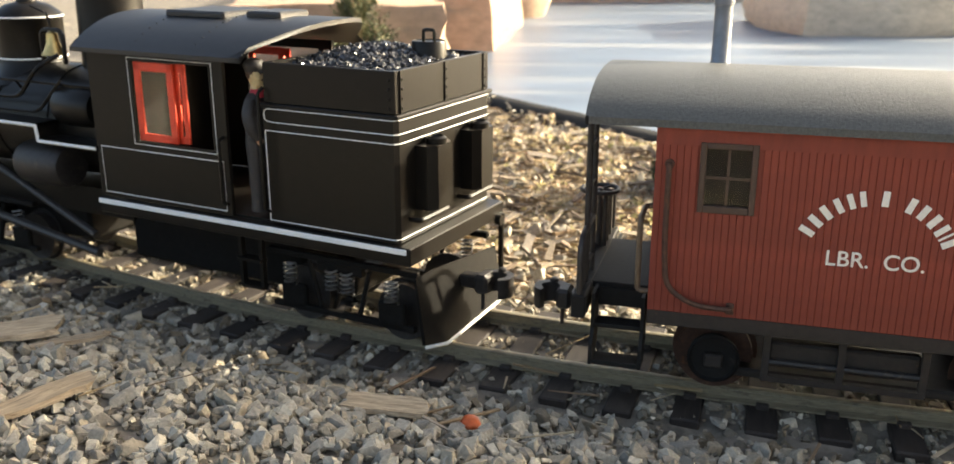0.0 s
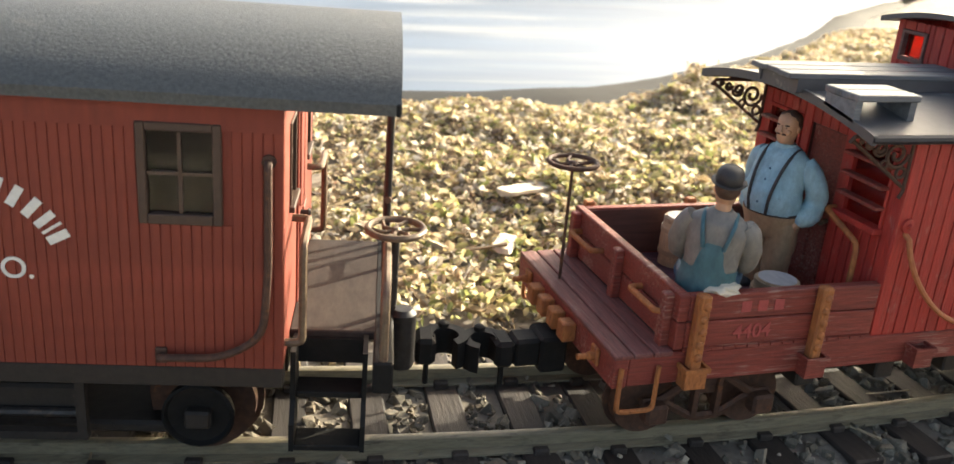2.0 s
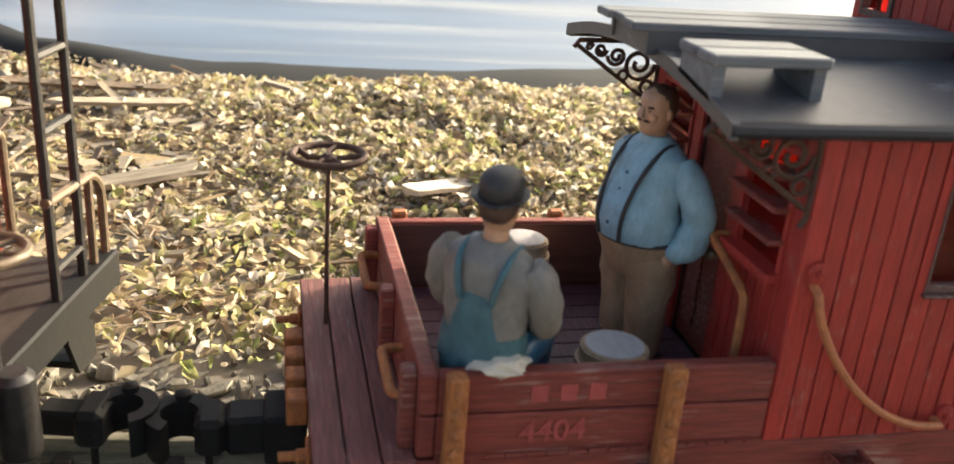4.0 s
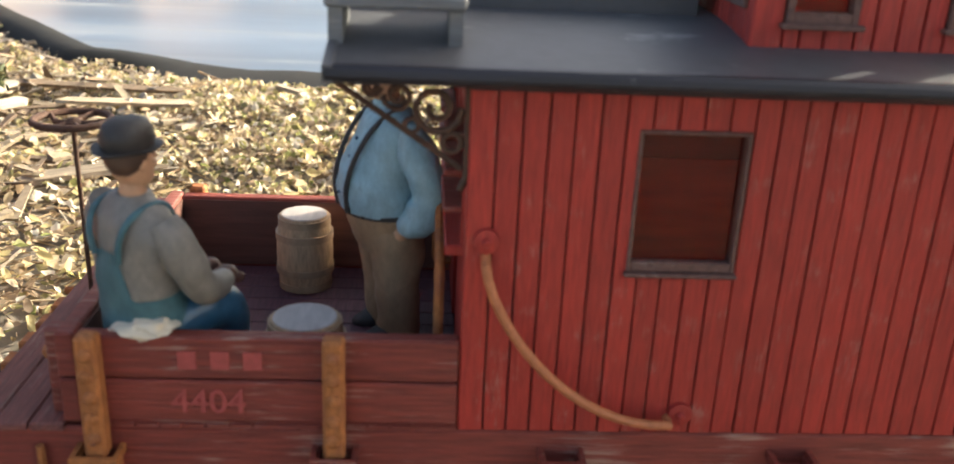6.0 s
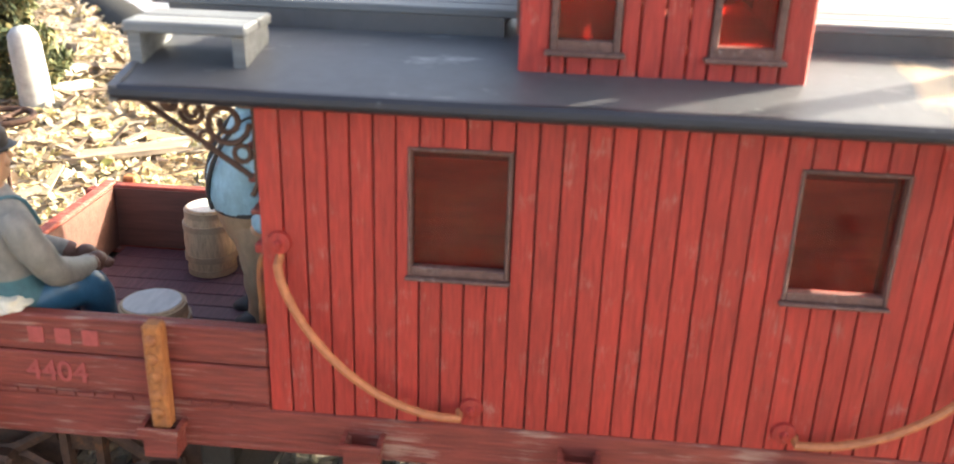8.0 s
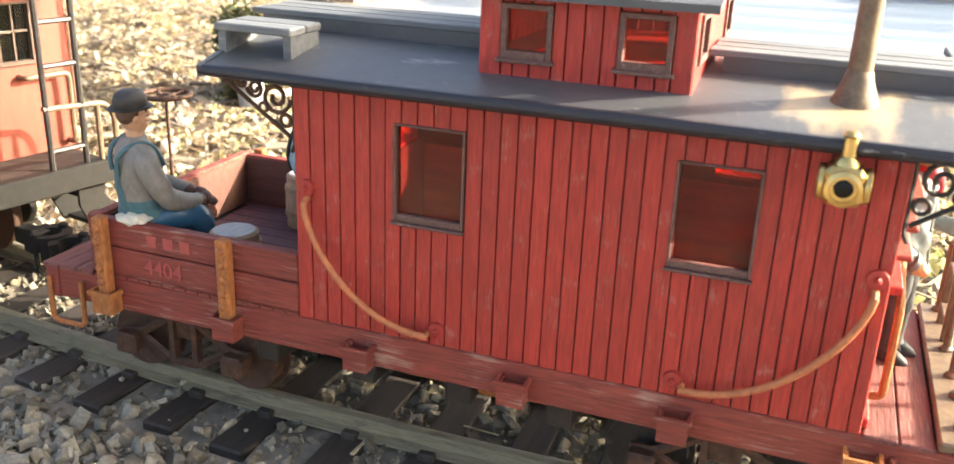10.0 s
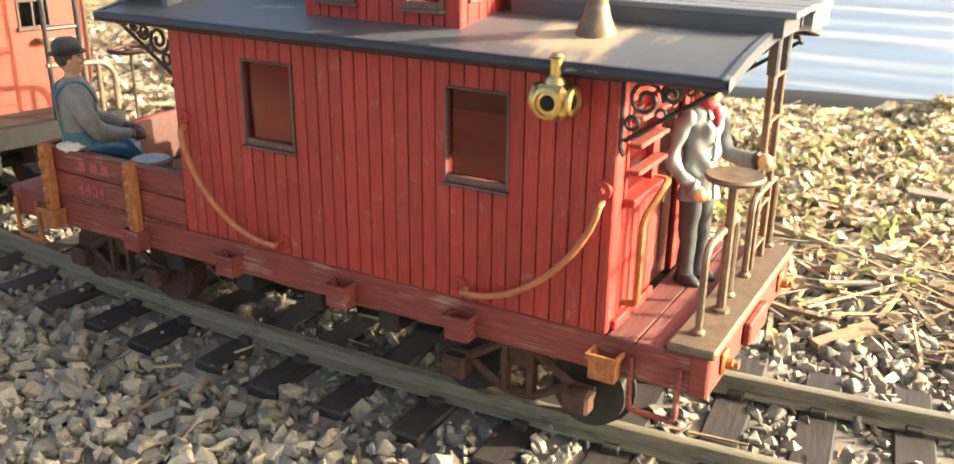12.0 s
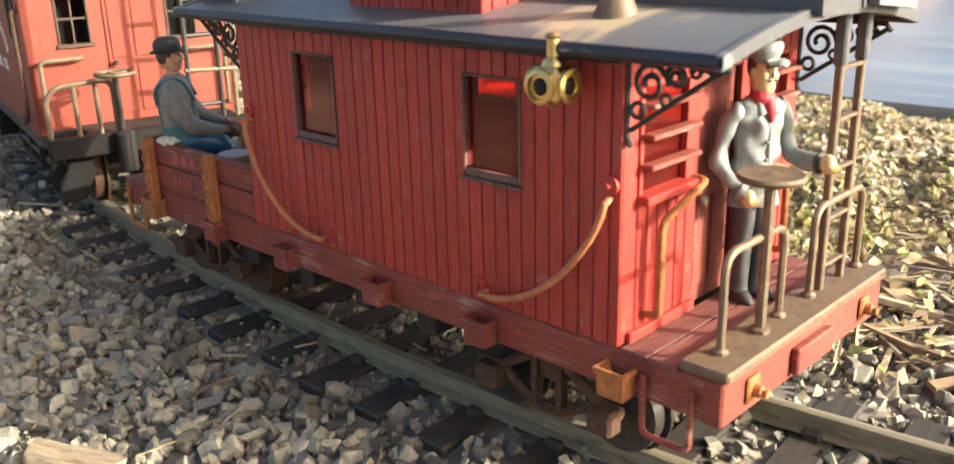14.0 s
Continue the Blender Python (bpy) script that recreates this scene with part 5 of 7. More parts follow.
# ---- the plain red bobber caboose ----
bob = thing("bobber_caboose", "short bright red caboose with grey roof and cream lettering", "railway car", along(-30.94))
H = 5.05
U0, U1, W0, W1 = -7.68, 9.10, 4.27, 11.95
RW = ((-5.98, -3.80), (5.32, 7.50))
RZ0, RZ1 = 8.58, 11.38
for s in (-1, 1):
    bm = B()
    box(bm, U0, U1, *sorted((s * (H - 0.06), s * (H + 0.03))), 11.2, W1)
    side = part("side_wall", bm, M_BRICK, bob, "red grooved board siding", 20)
    n = 62
    w = (U1 - U0) / n
    y, yi = s * H, s * (H - 0.028)
    sect = [(0, yi), (0.022, y), (w - 0.022, y), (w, yi)] if s < 0 else [(0, yi), (w, yi), (w - 0.022, y), (0.022, y)]
    tall = mesh("board", prism(B(), sect, W0, 11.2, "Z"), M_BRICK, 20)
    short = mesh("board", prism(B(), sect, W0, RZ0, "Z"), M_BRICK, 20)
    for i in range(n):
        a = U0 + i * w
        cut = any(a + w > p and a < q for p, q in RW)
        part("board", short if cut else tall, None, side).location = (a * CM, 0, 0)
    ed = [U0, RW[0][0] + 0.1, RW[0][1] - 0.1, RW[1][0] + 0.1, RW[1][1] - 0.1, U1]
    for i in range(5):
        for za, zb in (((W0, W1),) if i % 2 == 0 else ((W0, RZ0 + 0.1), (RZ1 - 0.1, W1))):
            part("wall_panel", box(B(), ed[i], ed[i + 1], *sorted((s * (H - 0.06), s * (H - 0.35))), za, zb), M_BRICK, side)
    for a, b in RW:
        bm = B()
        y = sorted((s * (H - 0.2), s * (H + 0.08)))
        f = 0.24
        box(bm, a, a + f, *y, RZ0, RZ1, 0.03)
        box(bm, b - f, b, *y, RZ0, RZ1, 0.03)
        box(bm, a + f, b - f, *y, RZ1 - f, RZ1, 0.03)
        box(bm, a + f, b - f, *y, RZ0, RZ0 + f + 0.05, 0.03)
        m = (a + b) / 2
        box(bm, m - 0.05, m + 0.05, *sorted((s * (H - 0.15), s * (H - 0.02))), RZ0 + f, RZ1 - f)
        zc = (RZ0 + RZ1) / 2
        box(bm, a + f, b - f, *sorted((s * (H - 0.15), s * (H - 0.02))), zc - 0.05, zc + 0.05)
        win = part("window", bm, M_BROWN, bob, "brown four-pane window")
        for pa, pb in ((a + f, m - 0.05), (m + 0.05, b - f)):
            for za, zb in ((RZ0 + f, zc - 0.05), (zc + 0.05, RZ1 - f)):
                bm = B()
                box(bm, pa, pb, *sorted((s * (H - 0.10), s * (H - 0.12))), za, zb)
                part("pane", bm, M_GLASS, win).visible_shadow = False
    # grab irons
    for ut, ub in ((-7.12, -4.40), (8.72, 5.75)):
        bm = B()
        y = s * (H + 0.3)
        d = 1 if ub > ut else -1
        pts = bend([(ut, s * H, 10.45), (ut, y, 10.4), (ut, y, 7.2), (ut + d * 0.15, y, 5.4), (ut + d * 1.3, y, 4.72), (ub, y, 4.70), (ub, s * H, 4.62)], 0.9, 5)
        tube(bm, pts, 0.115, 8)
        lathe(bm, [(0.2, 0), (0.2, s * 0.1)], (ut, s * H, 10.45), 8, "Y")
        box(bm, ub - 0.16, ub + 0.16, *sorted((s * H, s * (H + 0.12))), 4.42, 4.9, 0.03)
        part("grab_iron", bm, M_RUSTD, bob, "dark brown bent grab iron")
    bm = B()
    box(bm, U0, U1, *sorted((s * (H - 0.02), s * (H - 0.6))), 3.62, W0, 0.04)
    part("side_sill", bm, M_SOOT, bob)

# end walls with door and windows
for x, s in ((U1, -1), (U0, 1)):
    bm = B()
    xa = sorted((x, x + s * 0.3))
    hw = 5.0
    wins = ((-3.5, -1.9), (1.85, 3.45))
    wall = part("end_wall", prism(bm, [(-5.0, W1), (5.0, W1), (3.4, 13.1), (0, 13.45), (-3.4, 13.1)], xa[0], xa[1], "X"), M_BRICK, bob, "sunlit red end wall with door and windows")
    for ya, yb, za, zb in ((-hw, -3.5, W0, W1), (-3.5, -1.9, W0, 8.6), (-3.5, -1.9, 11.1, W1), (-1.9, 1.85, W0, W1), (1.85, 3.45, W0, 8.6), (1.85, 3.45, 11.1, W1), (3.45, hw, W0, W1)):
        part("wall_panel", box(B(), *xa, ya, yb, za, zb), M_BRICK, wall)
    for ya, yb in wins:
        bm = B()
        xx = sorted((x - s * 0.06, x + s * 0.2))
        f = 0.12
        box(bm, *xx, ya, ya + f, 8.6, 11.1, 0.02)
        box(bm, *xx, yb - f, yb, 8.6, 11.1, 0.02)
        box(bm, *xx, ya + f, yb - f, 11.0, 11.1, 0.02)
        box(bm, *sorted((x - s * 0.16, x + s * 0.2)), ya - 0.1, yb + 0.1, 8.5, 8.68, 0.02)
        m = (ya + yb) / 2
        box(bm, *sorted((x + s * 0.05, x + s * 0.15)), m - 0.04, m + 0.04, 8.6, 11.1)
        box(bm, *sorted((x + s * 0.05, x + s * 0.15)), ya, yb, 9.85, 9.95)
        win = part("end_window", bm, M_BROWN, bob, "four-pane end window")
        bm = B()
        box(bm, *sorted((x + s * 0.12, x + s * 0.14)), ya + f, yb - f, 8.68, 11.0)
        part("pane", bm, M_GLASS, win).visible_shadow = False
    bm = B()
    xd = sorted((x - s * 0.07, x))
    box(bm, *xd, -1.25, 1.3, W0 + 0.3, 11.6, 0.03)
    door = part("door", bm, M_BRICK, bob, "red four-panel end door")
    for ya, yb, za, zb in ((-1.05, -0.08, 5.0, 7.4), (0.12, 1.1, 5.0, 7.4), (-1.05, -0.08, 7.8, 11.2), (0.12, 1.1, 7.8, 11.2)):
        part("door_panel", box(B(), *sorted((x - s * 0.13, x - s * 0.05)), ya, yb, za, zb, 0.03), M_BRICK, door)
    bm = B()
    lathe(bm, [(0.08, 0), (0.08, -s * 0.2), (0.14, -s * 0.25), (0.1, -s * 0.32)], (x - s * 0.1, -0.95, 7.6), 8, "X")
    part("door_knob", bm, M_IRON, door)
    for y0, y1 in ((-4.6, -2.6), (4.6, 2.6)):
        bm = B()
        tube(bm, bend([(x, y0, 4.9), (x - s * 0.5, y0, 4.9), (x - s * 0.5, y0, 8.0), (x - s * 0.5, y1, 8.0), (x, y1, 8.0)], 0.3), 0.12, 8)
        part("end_grab_bar", bm, M_PIPE, bob, "steel end grab bar")

# arched roof with rounded shoulders
def bob_roof(v):
    t = min(1.0, abs(v) / 5.42)
    return 12.22 + 1.43 * (1 - t ** 2.6) ** 0.72


bm = B()
vs = [-5.42 + 10.84 * i / 40 for i in range(41)]
prism(bm, [(v, bob_roof(v)) for v in vs] + [(5.42, 11.93), (4.9, 11.93)] + [(v, bob_roof(v) - 0.4) for v in reversed(vs[4:-4])] + [(-4.9, 11.93), (-5.42, 11.93)], -10.45, 12.1, "X")
part("roof", bm, M_BROOF, bob, "pebbled dark grey arched roof", 40)
for x in (-10.47, 11.95):
    for s in (-1, 1):
        part("roof_lip", box(B(), x, x + 0.17, *sorted((s * 4.6, s * 5.44)), 11.9, 12.25, 0.04), M_CHAR, bob)
bm = B()
lathe(bm, [(0.62, 12.9), (0.6, 13.1), (0.42, 13.5), (0.40, 16.0), (0.46, 16.02), (0.46, 16.25), (0.3, 16.4)], (-5.75, 3.5, 0), 14)
tube(bm, bend([(-5.75, 3.2, 16.3), (-5.75, 3.2, 16.7), (-5.75, 3.8, 16.7), (-5.75, 3.8, 16.3)], 0.15), 0.07, 6)
part("smokejack", bm, M_POST, bob, "slim grey smokejack pipe")
bm = B()
box(bm, U0 + 0.3, U1 - 0.3, -H + 0.4, H - 0.4, 4.2, 4.35)
part("inner_floor", bm, M_SOOT, bob)
# black sheets and a ceiling added behind the panes so the windows look dark
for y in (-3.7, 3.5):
    part("inner_partition", box(B(), U0 + 0.4, U1 - 0.4, y, y + 0.2, 4.36, 12.3), M_MATTE, bob, "black sheet added behind the windows to darken them")
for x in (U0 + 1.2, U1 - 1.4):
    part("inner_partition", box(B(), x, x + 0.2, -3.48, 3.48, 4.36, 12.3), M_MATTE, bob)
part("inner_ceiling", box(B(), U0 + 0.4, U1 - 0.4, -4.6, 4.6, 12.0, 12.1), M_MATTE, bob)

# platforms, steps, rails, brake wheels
# the s > 0 end gets a lighter deck, rails and wheel than the other
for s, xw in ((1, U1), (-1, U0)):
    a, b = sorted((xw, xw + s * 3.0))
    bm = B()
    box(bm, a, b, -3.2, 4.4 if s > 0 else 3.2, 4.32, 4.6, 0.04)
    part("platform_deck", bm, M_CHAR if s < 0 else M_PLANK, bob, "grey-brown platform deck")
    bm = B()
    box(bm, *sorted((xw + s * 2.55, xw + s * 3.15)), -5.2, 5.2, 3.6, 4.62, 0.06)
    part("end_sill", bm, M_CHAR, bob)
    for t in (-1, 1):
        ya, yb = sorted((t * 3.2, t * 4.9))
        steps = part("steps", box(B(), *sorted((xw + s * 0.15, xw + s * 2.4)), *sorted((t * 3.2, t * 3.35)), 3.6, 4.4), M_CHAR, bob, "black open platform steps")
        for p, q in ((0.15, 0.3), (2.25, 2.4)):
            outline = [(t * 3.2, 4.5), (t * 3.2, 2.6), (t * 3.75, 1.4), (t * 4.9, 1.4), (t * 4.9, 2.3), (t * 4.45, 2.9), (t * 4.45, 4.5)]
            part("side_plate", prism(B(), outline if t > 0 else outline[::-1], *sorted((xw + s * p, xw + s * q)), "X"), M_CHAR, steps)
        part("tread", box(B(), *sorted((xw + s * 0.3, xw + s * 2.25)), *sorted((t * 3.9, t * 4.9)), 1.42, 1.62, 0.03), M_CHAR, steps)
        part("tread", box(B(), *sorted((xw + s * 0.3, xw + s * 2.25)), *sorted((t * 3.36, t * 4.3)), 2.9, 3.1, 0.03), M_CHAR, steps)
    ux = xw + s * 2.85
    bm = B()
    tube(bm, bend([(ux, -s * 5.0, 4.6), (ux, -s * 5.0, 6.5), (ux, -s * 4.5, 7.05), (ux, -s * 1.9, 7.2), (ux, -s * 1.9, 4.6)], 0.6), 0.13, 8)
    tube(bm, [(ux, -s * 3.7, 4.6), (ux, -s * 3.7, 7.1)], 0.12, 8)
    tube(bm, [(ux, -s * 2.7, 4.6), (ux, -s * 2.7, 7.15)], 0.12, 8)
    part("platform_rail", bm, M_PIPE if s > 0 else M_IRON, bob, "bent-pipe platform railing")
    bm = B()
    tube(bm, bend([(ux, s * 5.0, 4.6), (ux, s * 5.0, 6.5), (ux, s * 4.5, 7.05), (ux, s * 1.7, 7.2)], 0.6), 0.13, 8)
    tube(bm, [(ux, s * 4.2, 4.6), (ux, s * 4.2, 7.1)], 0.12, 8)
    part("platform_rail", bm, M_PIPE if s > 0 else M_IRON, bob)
    bm = B()
    uw = xw + s * 3.1
    tube(bm, [(uw, -s * 1.75, 3.2), (uw, -s * 1.75, 7.4)], 0.14, 8)
    lathe(bm, [(0.42, 2.7), (0.45, 2.9), (0.45, 4.6), (0.3, 4.75)], (uw + s * 0.35, -s * 1.75, 0), 14)
    staff = part("brake_staff", bm, M_IRON, bob)
    bm = B()
    ring_bar(bm, (uw, -s * 1.75, 7.46), 0.88, 0.11, "Z", 24, 8)
    for k in range(6):
        q = k * math.pi / 3
        tube(bm, [(uw, -s * 1.75, 7.4), (uw + 0.45 * math.cos(q + 0.4), -s * 1.75 + 0.45 * math.sin(q + 0.4), 7.4), (uw + 0.88 * math.cos(q), -s * 1.75 + 0.88 * math.sin(q), 7.46)], 0.07, 6)
    lathe(bm, [(0.16, 7.25), (0.2, 7.4), (0.1, 7.52)], (uw, -s * 1.75, 0), 10)
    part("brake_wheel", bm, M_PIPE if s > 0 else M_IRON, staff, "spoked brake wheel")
    for v in (1.85, 3.45):
        bm = B()
        tube(bm, [(ux, s * v, 4.5), (ux, s * v, 12.2)], 0.13, 8)
        part("ladder_stile", bm, M_IRON, bob)
    for k in range(4):
        bm = B()
        z = 5.4 + k * 1.75
        tube(bm, [(ux, s * 1.85, z), (ux, s * 3.45, z)], 0.11, 6)
        part("ladder_rung", bm, M_IRON, bob)
coupler(bob, U1 + 3.1, 1, M_CHAR, 2.5)
coupler(bob, U0 - 3.1, -1, M_IRON, 2.5)

# running gear
for xc in (-4.9, 6.4):
    for s in (-1, 1):
        bm = B()
        lathe(bm, [(0.4, -0.3), (1.2, -0.2), (1.62, -0.25), (1.62, 0.2), (1.3, 0.22), (1.2, 0.1), (0.4, 0.2)], (xc, s * 2.35, 1.6), 28, "Y")
        lathe(bm, [(1.82, 0), (1.82, 0.1), (1.6, 0.16)], (xc, s * 2.0, 1.6), 28, "Y")
        part("wheel", bm, M_RUSTD, bob, "brown spoked wheel")
        bm = B()
        lathe(bm, [(0.5, s * 3.2), (1.06, s * 3.3), (1.10, s * 3.62), (1.02, s * 3.68), (0.94, s * 3.52), (0.3, s * 3.45)], (xc, 0, 1.75), 28, "Y")
        cover = part("wheel_cover", bm, M_CHAR, bob, "round dark axle cover")
        bm = B()
        box(bm, xc - 0.4, xc + 0.4, *sorted((s * 3.4, s * 3.85)), 1.4, 2.0, 0.08)
        part("axle_box", bm, M_SOOT, cover)
for x in (-4.9, 6.4):
    part("axle", tube(B(), [(x, -3.4, 1.6), (x, 3.4, 1.6)], 0.25, 8), M_IRON, bob)
for s in (-1, 1):
    rack = part("tool_rack", box(B(), -2.7, 3.1, *sorted((s * 3.6, s * 4.1)), 1.9, 3.0, 0.1), M_SOOT, bob, "dark under-floor rack")
    for x in (-2.8, 0.1, 3.2):
        part("rack_post", box(B(), x - 0.14, x + 0.14, *sorted((s * 4.1, s * 4.4)), 1.6, 3.7), M_SOOT, rack)
    part("rack_rail", box(B(), -2.95, 3.35, *sorted((s * 4.1, s * 4.4)), 1.35, 1.6), M_SOOT, rack)
    part("rack_rod", tube(B(), [(-2.7, s * 4.25, 2.2), (3.1, s * 4.25, 2.2)], 0.14, 8), M_IRON, rack)
bm = B()
box(bm, -4.2, 5.6, -3.3, 3.3, 0.9, 1.3, 0.1)
box(bm, U0, U1, -3.6, 3.6, 3.4, 4.25)
part("floor_pan", bm, M_SOOT, bob, "reddish brown floor pan")

# lettering: the name on an arc as plain bars, the rest in letters
AC, AR = 0.68, 2.86
arc = [(-1.06, 0.44), (-0.885, 0.46), (-0.71, 0.46), (-0.53, 0.44), (-0.365, 0.40), (-0.215, 0.40), (0.06, 0.46), (0.385, 0.46), (0.56, 0.46), (0.735, 0.46), (0.89, 0.40), (0.99, 0.16), (1.09, 0.46)]
for a, w in arc:
    bm = B()
    box(bm, -w * 0.27, w * 0.27, -0.012, 0.012, -0.30, 0.30, 0.004)
    ob = part("lettering_bar", bm, M_LETTER, bob, "cream painted lettering")
    ob.matrix_local = pose((AC + AR * math.sin(a)) * CM, (-H - 0.012) * CM, (6.76 + AR * math.cos(a)) * CM, 0, math.degrees(a), 0)
lettering("LBR.  CO.", 0.74, 0, 7.12, 0.86, bob, M_LETTER, -H - 0.012)


# ---- the locomotive, its cab and coal bunker ----
loco = thing("steam_locomotive", "black model steam locomotive with white lining and coal bunker", "locomotive", along(-60.4))
HT = 4.49
bm = B()
prism(bm, [(3.8, -HT + 0.15), (11.2, -HT), (11.35, -HT + 0.25), (11.35, HT - 0.25), (11.2, HT), (3.8, HT)], 5.6, 11.35, "Z")
bunker = part("bunker", bm, M_LOCO, loco, "black water bunker with white lining", 30)
bm = B()
box(bm, 3.7, 11.5, -HT - 0.1, HT + 0.1, 11.3, 11.5, 0.06)
part("bunker_rim", bm, M_LOCO, bunker)
# white lining on side and back
def line(bm, a, b, w=0.04):
    tube(bm, [a, b], w, 5)


y = -HT - 0.005
for pts in ([(4.45, y, 11.25), (4.0, y, 11.2), (4.0, y, 10.67), (4.45, y, 10.62)],):
    part("lining", tube(B(), bend(pts, 0.3), 0.026, 5), M_WHITE, bunker, "fine white lining")
for z, x in ((11.25, 4.45), (10.62, 4.45), (10.2, 4.02), (5.78, 4.02)):
    part("lining", tube(B(), bend([(x, y, z), (11.2, y, z), (11.37, -HT + 0.3, z), (11.37, HT - 0.2, z)], 0.1), 0.026, 5), M_WHITE, bunker, "fine white lining")
part("lining", tube(B(), [(4.02, y, 10.2), (4.02, y, 5.78)], 0.026, 5), M_WHITE, bunker, "fine white lining")
for s in (-1, 1):
    bm = B()
    box(bm, 4.0, 11.3, *sorted((s * (HT - 0.05), s * (HT - 0.3))), 11.5, 13.4, 0.04)
    for k in range(4):
        bolt(bm, (11.0, s * (HT - 0.05), 11.75 + k * 0.42), 0.08, s * 0.06, "Y")
    part("coal_board", bm, M_LOCO, bunker)
for x0, x1 in ((11.05, 11.3), (4.0, 4.25)):
    bm = B()
    box(bm, x0, x1, -HT + 0.3, HT - 0.3, 11.5, 13.4, 0.04)
    for yb in (-HT + 0.55, 0.0, HT - 0.55):
        box(bm, x1 - 0.02, x1 + 0.07, yb - 0.14, yb + 0.14, 11.5, 13.4, 0.02)
        for k in range(4):
            bolt(bm, (x1 + 0.06, yb, 11.75 + k * 0.42), 0.08, 0.06, "X")
    part("coal_board", bm, M_LOCO, bunker)
bm = B()
lathe(bm, [(0.85, 12.4), (0.85, 14.1), (0.8, 14.2), (0.75, 14.15), (0.1, 14.12)], (9.9, 0.9, 0), 18)
tube(bm, bend([(9.6, 0.9, 14.1), (9.6, 0.9, 14.7), (10.2, 0.9, 14.7), (10.2, 0.9, 14.1)], 0.15), 0.09, 6)
part("water_hatch", bm, M_LOCO, bunker, "round water hatch with handle")
for y0, y1 in ((-2.95, -0.95), (1.35, 3.35)):
    bm = B()
    prism(bm, [(11.36, y0), (12.0, y0), (12.35, y0 + 0.4), (12.35, y1 - 0.4), (12.0, y1), (11.36, y1)], 6.9, 9.9, "Z")
    lathe(bm, [(0.5, 9.9), (0.5, 10.15), (0.35, 10.25), (0.3, 10.1)], (11.9, (y0 + y1) / 2, 0), 12)
    part("toolbox", bm, M_LOCO, bunker, "black upright tank on the bunker back")
bm = B()
tube(bm, bend([(11.4, -3.6, 6.6), (12.0, -3.6, 6.6), (12.0, -1.0, 6.6), (11.4, -1.0, 6.6)], 0.2), 0.12, 6)
tube(bm, bend([(11.4, 1.0, 6.6), (12.0, 1.0, 6.6), (12.0, 3.6, 6.6), (11.4, 3.6, 6.6)], 0.2), 0.12, 6)
part("back_grab_bar", bm, M_LOCO, bunker)

# cab
CU0, CU1 = -7.6, 1.6
cab = part("cab", box(B(), CU0, CU0 + 0.2, -HT + 0.2, HT - 0.2, 5.6, 13.5), M_LOCO, loco, "black cab with red side windows")
for s in (-1, 1):
    bm = B()
    yy = sorted((s * HT, s * (HT - 0.2)))
    outer = [(CU0, 5.6), (CU1, 5.6), (CU1, 13.5), (CU0, 13.5)]
    hole = [(-4.5, 8.85), (0.7, 8.85), (0.7, 13.0), (-4.5, 13.0)]
    vo = [[bm.verts.new((x, v, z)) for x, z in outer] for v in yy]
    vi = [[bm.verts.new((x, v, z)) for x, z in hole] for v in yy]
    for i in range(4):
        j = (i + 1) % 4
        bm.faces.new((vo[0][i], vo[0][j], vi[0][j], vi[0][i]))
        bm.faces.new((vo[1][j], vo[1][i], vi[1][i], vi[1][j]))
        bm.faces.new((vo[0][j], vo[0][i], vo[1][i], vo[1][j]))
        bm.faces.new((vi[0][i], vi[0][j], vi[1][j], vi[1][i]))
    part("cab_side", bm, M_LOCO, cab, "black cab side with a window opening", 20)
y = -HT - 0.005
for pts in ([(-4.7, 13.15), (0.9, 13.15), (0.9, 8.7), (-4.7, 8.7)], [(-7.25, 8.35), (1.25, 8.35), (1.25, 5.85), (-7.25, 5.85)]):
    part("lining", tube(B(), [(a, y, b) for a, b in pts], 0.028, 5, 0, True), M_WHITE, cab, "fine white lining")
for s in (-1, 1):
    for a, b, d in ((-4.4, -1.75, 0.02), (-1.9, -1.15, 0.25)):
        bm = B()
        yy = sorted((s * (HT - 0.05 - d), s * (HT - 0.2 - d)))
        f = 0.42 if d < 0.1 else 0.3
        box(bm, a, a + f, *yy, 8.9, 12.95, 0.03)
        box(bm, b - f, b, *yy, 8.9, 12.95, 0.03)
        box(bm, a, b, *yy, 12.5, 12.95, 0.03)
        box(bm, a, b, *yy, 8.9, 9.3, 0.03)
        win = part("side_window", bm, M_VERM, cab, "vermilion framed sliding window")
        bm = B()
        box(bm, a + 0.1, b - 0.1, *sorted((s * (HT - 0.11 - d), s * (HT - 0.13 - d))), 9.0, 12.9)
        part("pane", bm, M_GLASS, win).visible_shadow = False
bm = B()
for x in (1.35, 4.0):
    tube(bm, bend([(x, -HT, 12.2 if x > 3 else 9.6), (x, -HT - 0.35, 12.0 if x > 3 else 9.5), (x, -HT - 0.35, 6.4), (x, -HT, 6.2)], 0.1), 0.09, 6)
part("cab_handrail", bm, M_LOCO, cab)
bm = B()
box(bm, 1.5, 3.9, -HT + 0.3, HT - 0.3, 5.4, 5.65)
box(bm, -7.4, 1.6, -HT + 0.25, HT - 0.25, 5.45, 5.6)
part("cab_floor", bm, M_LOCO, cab)


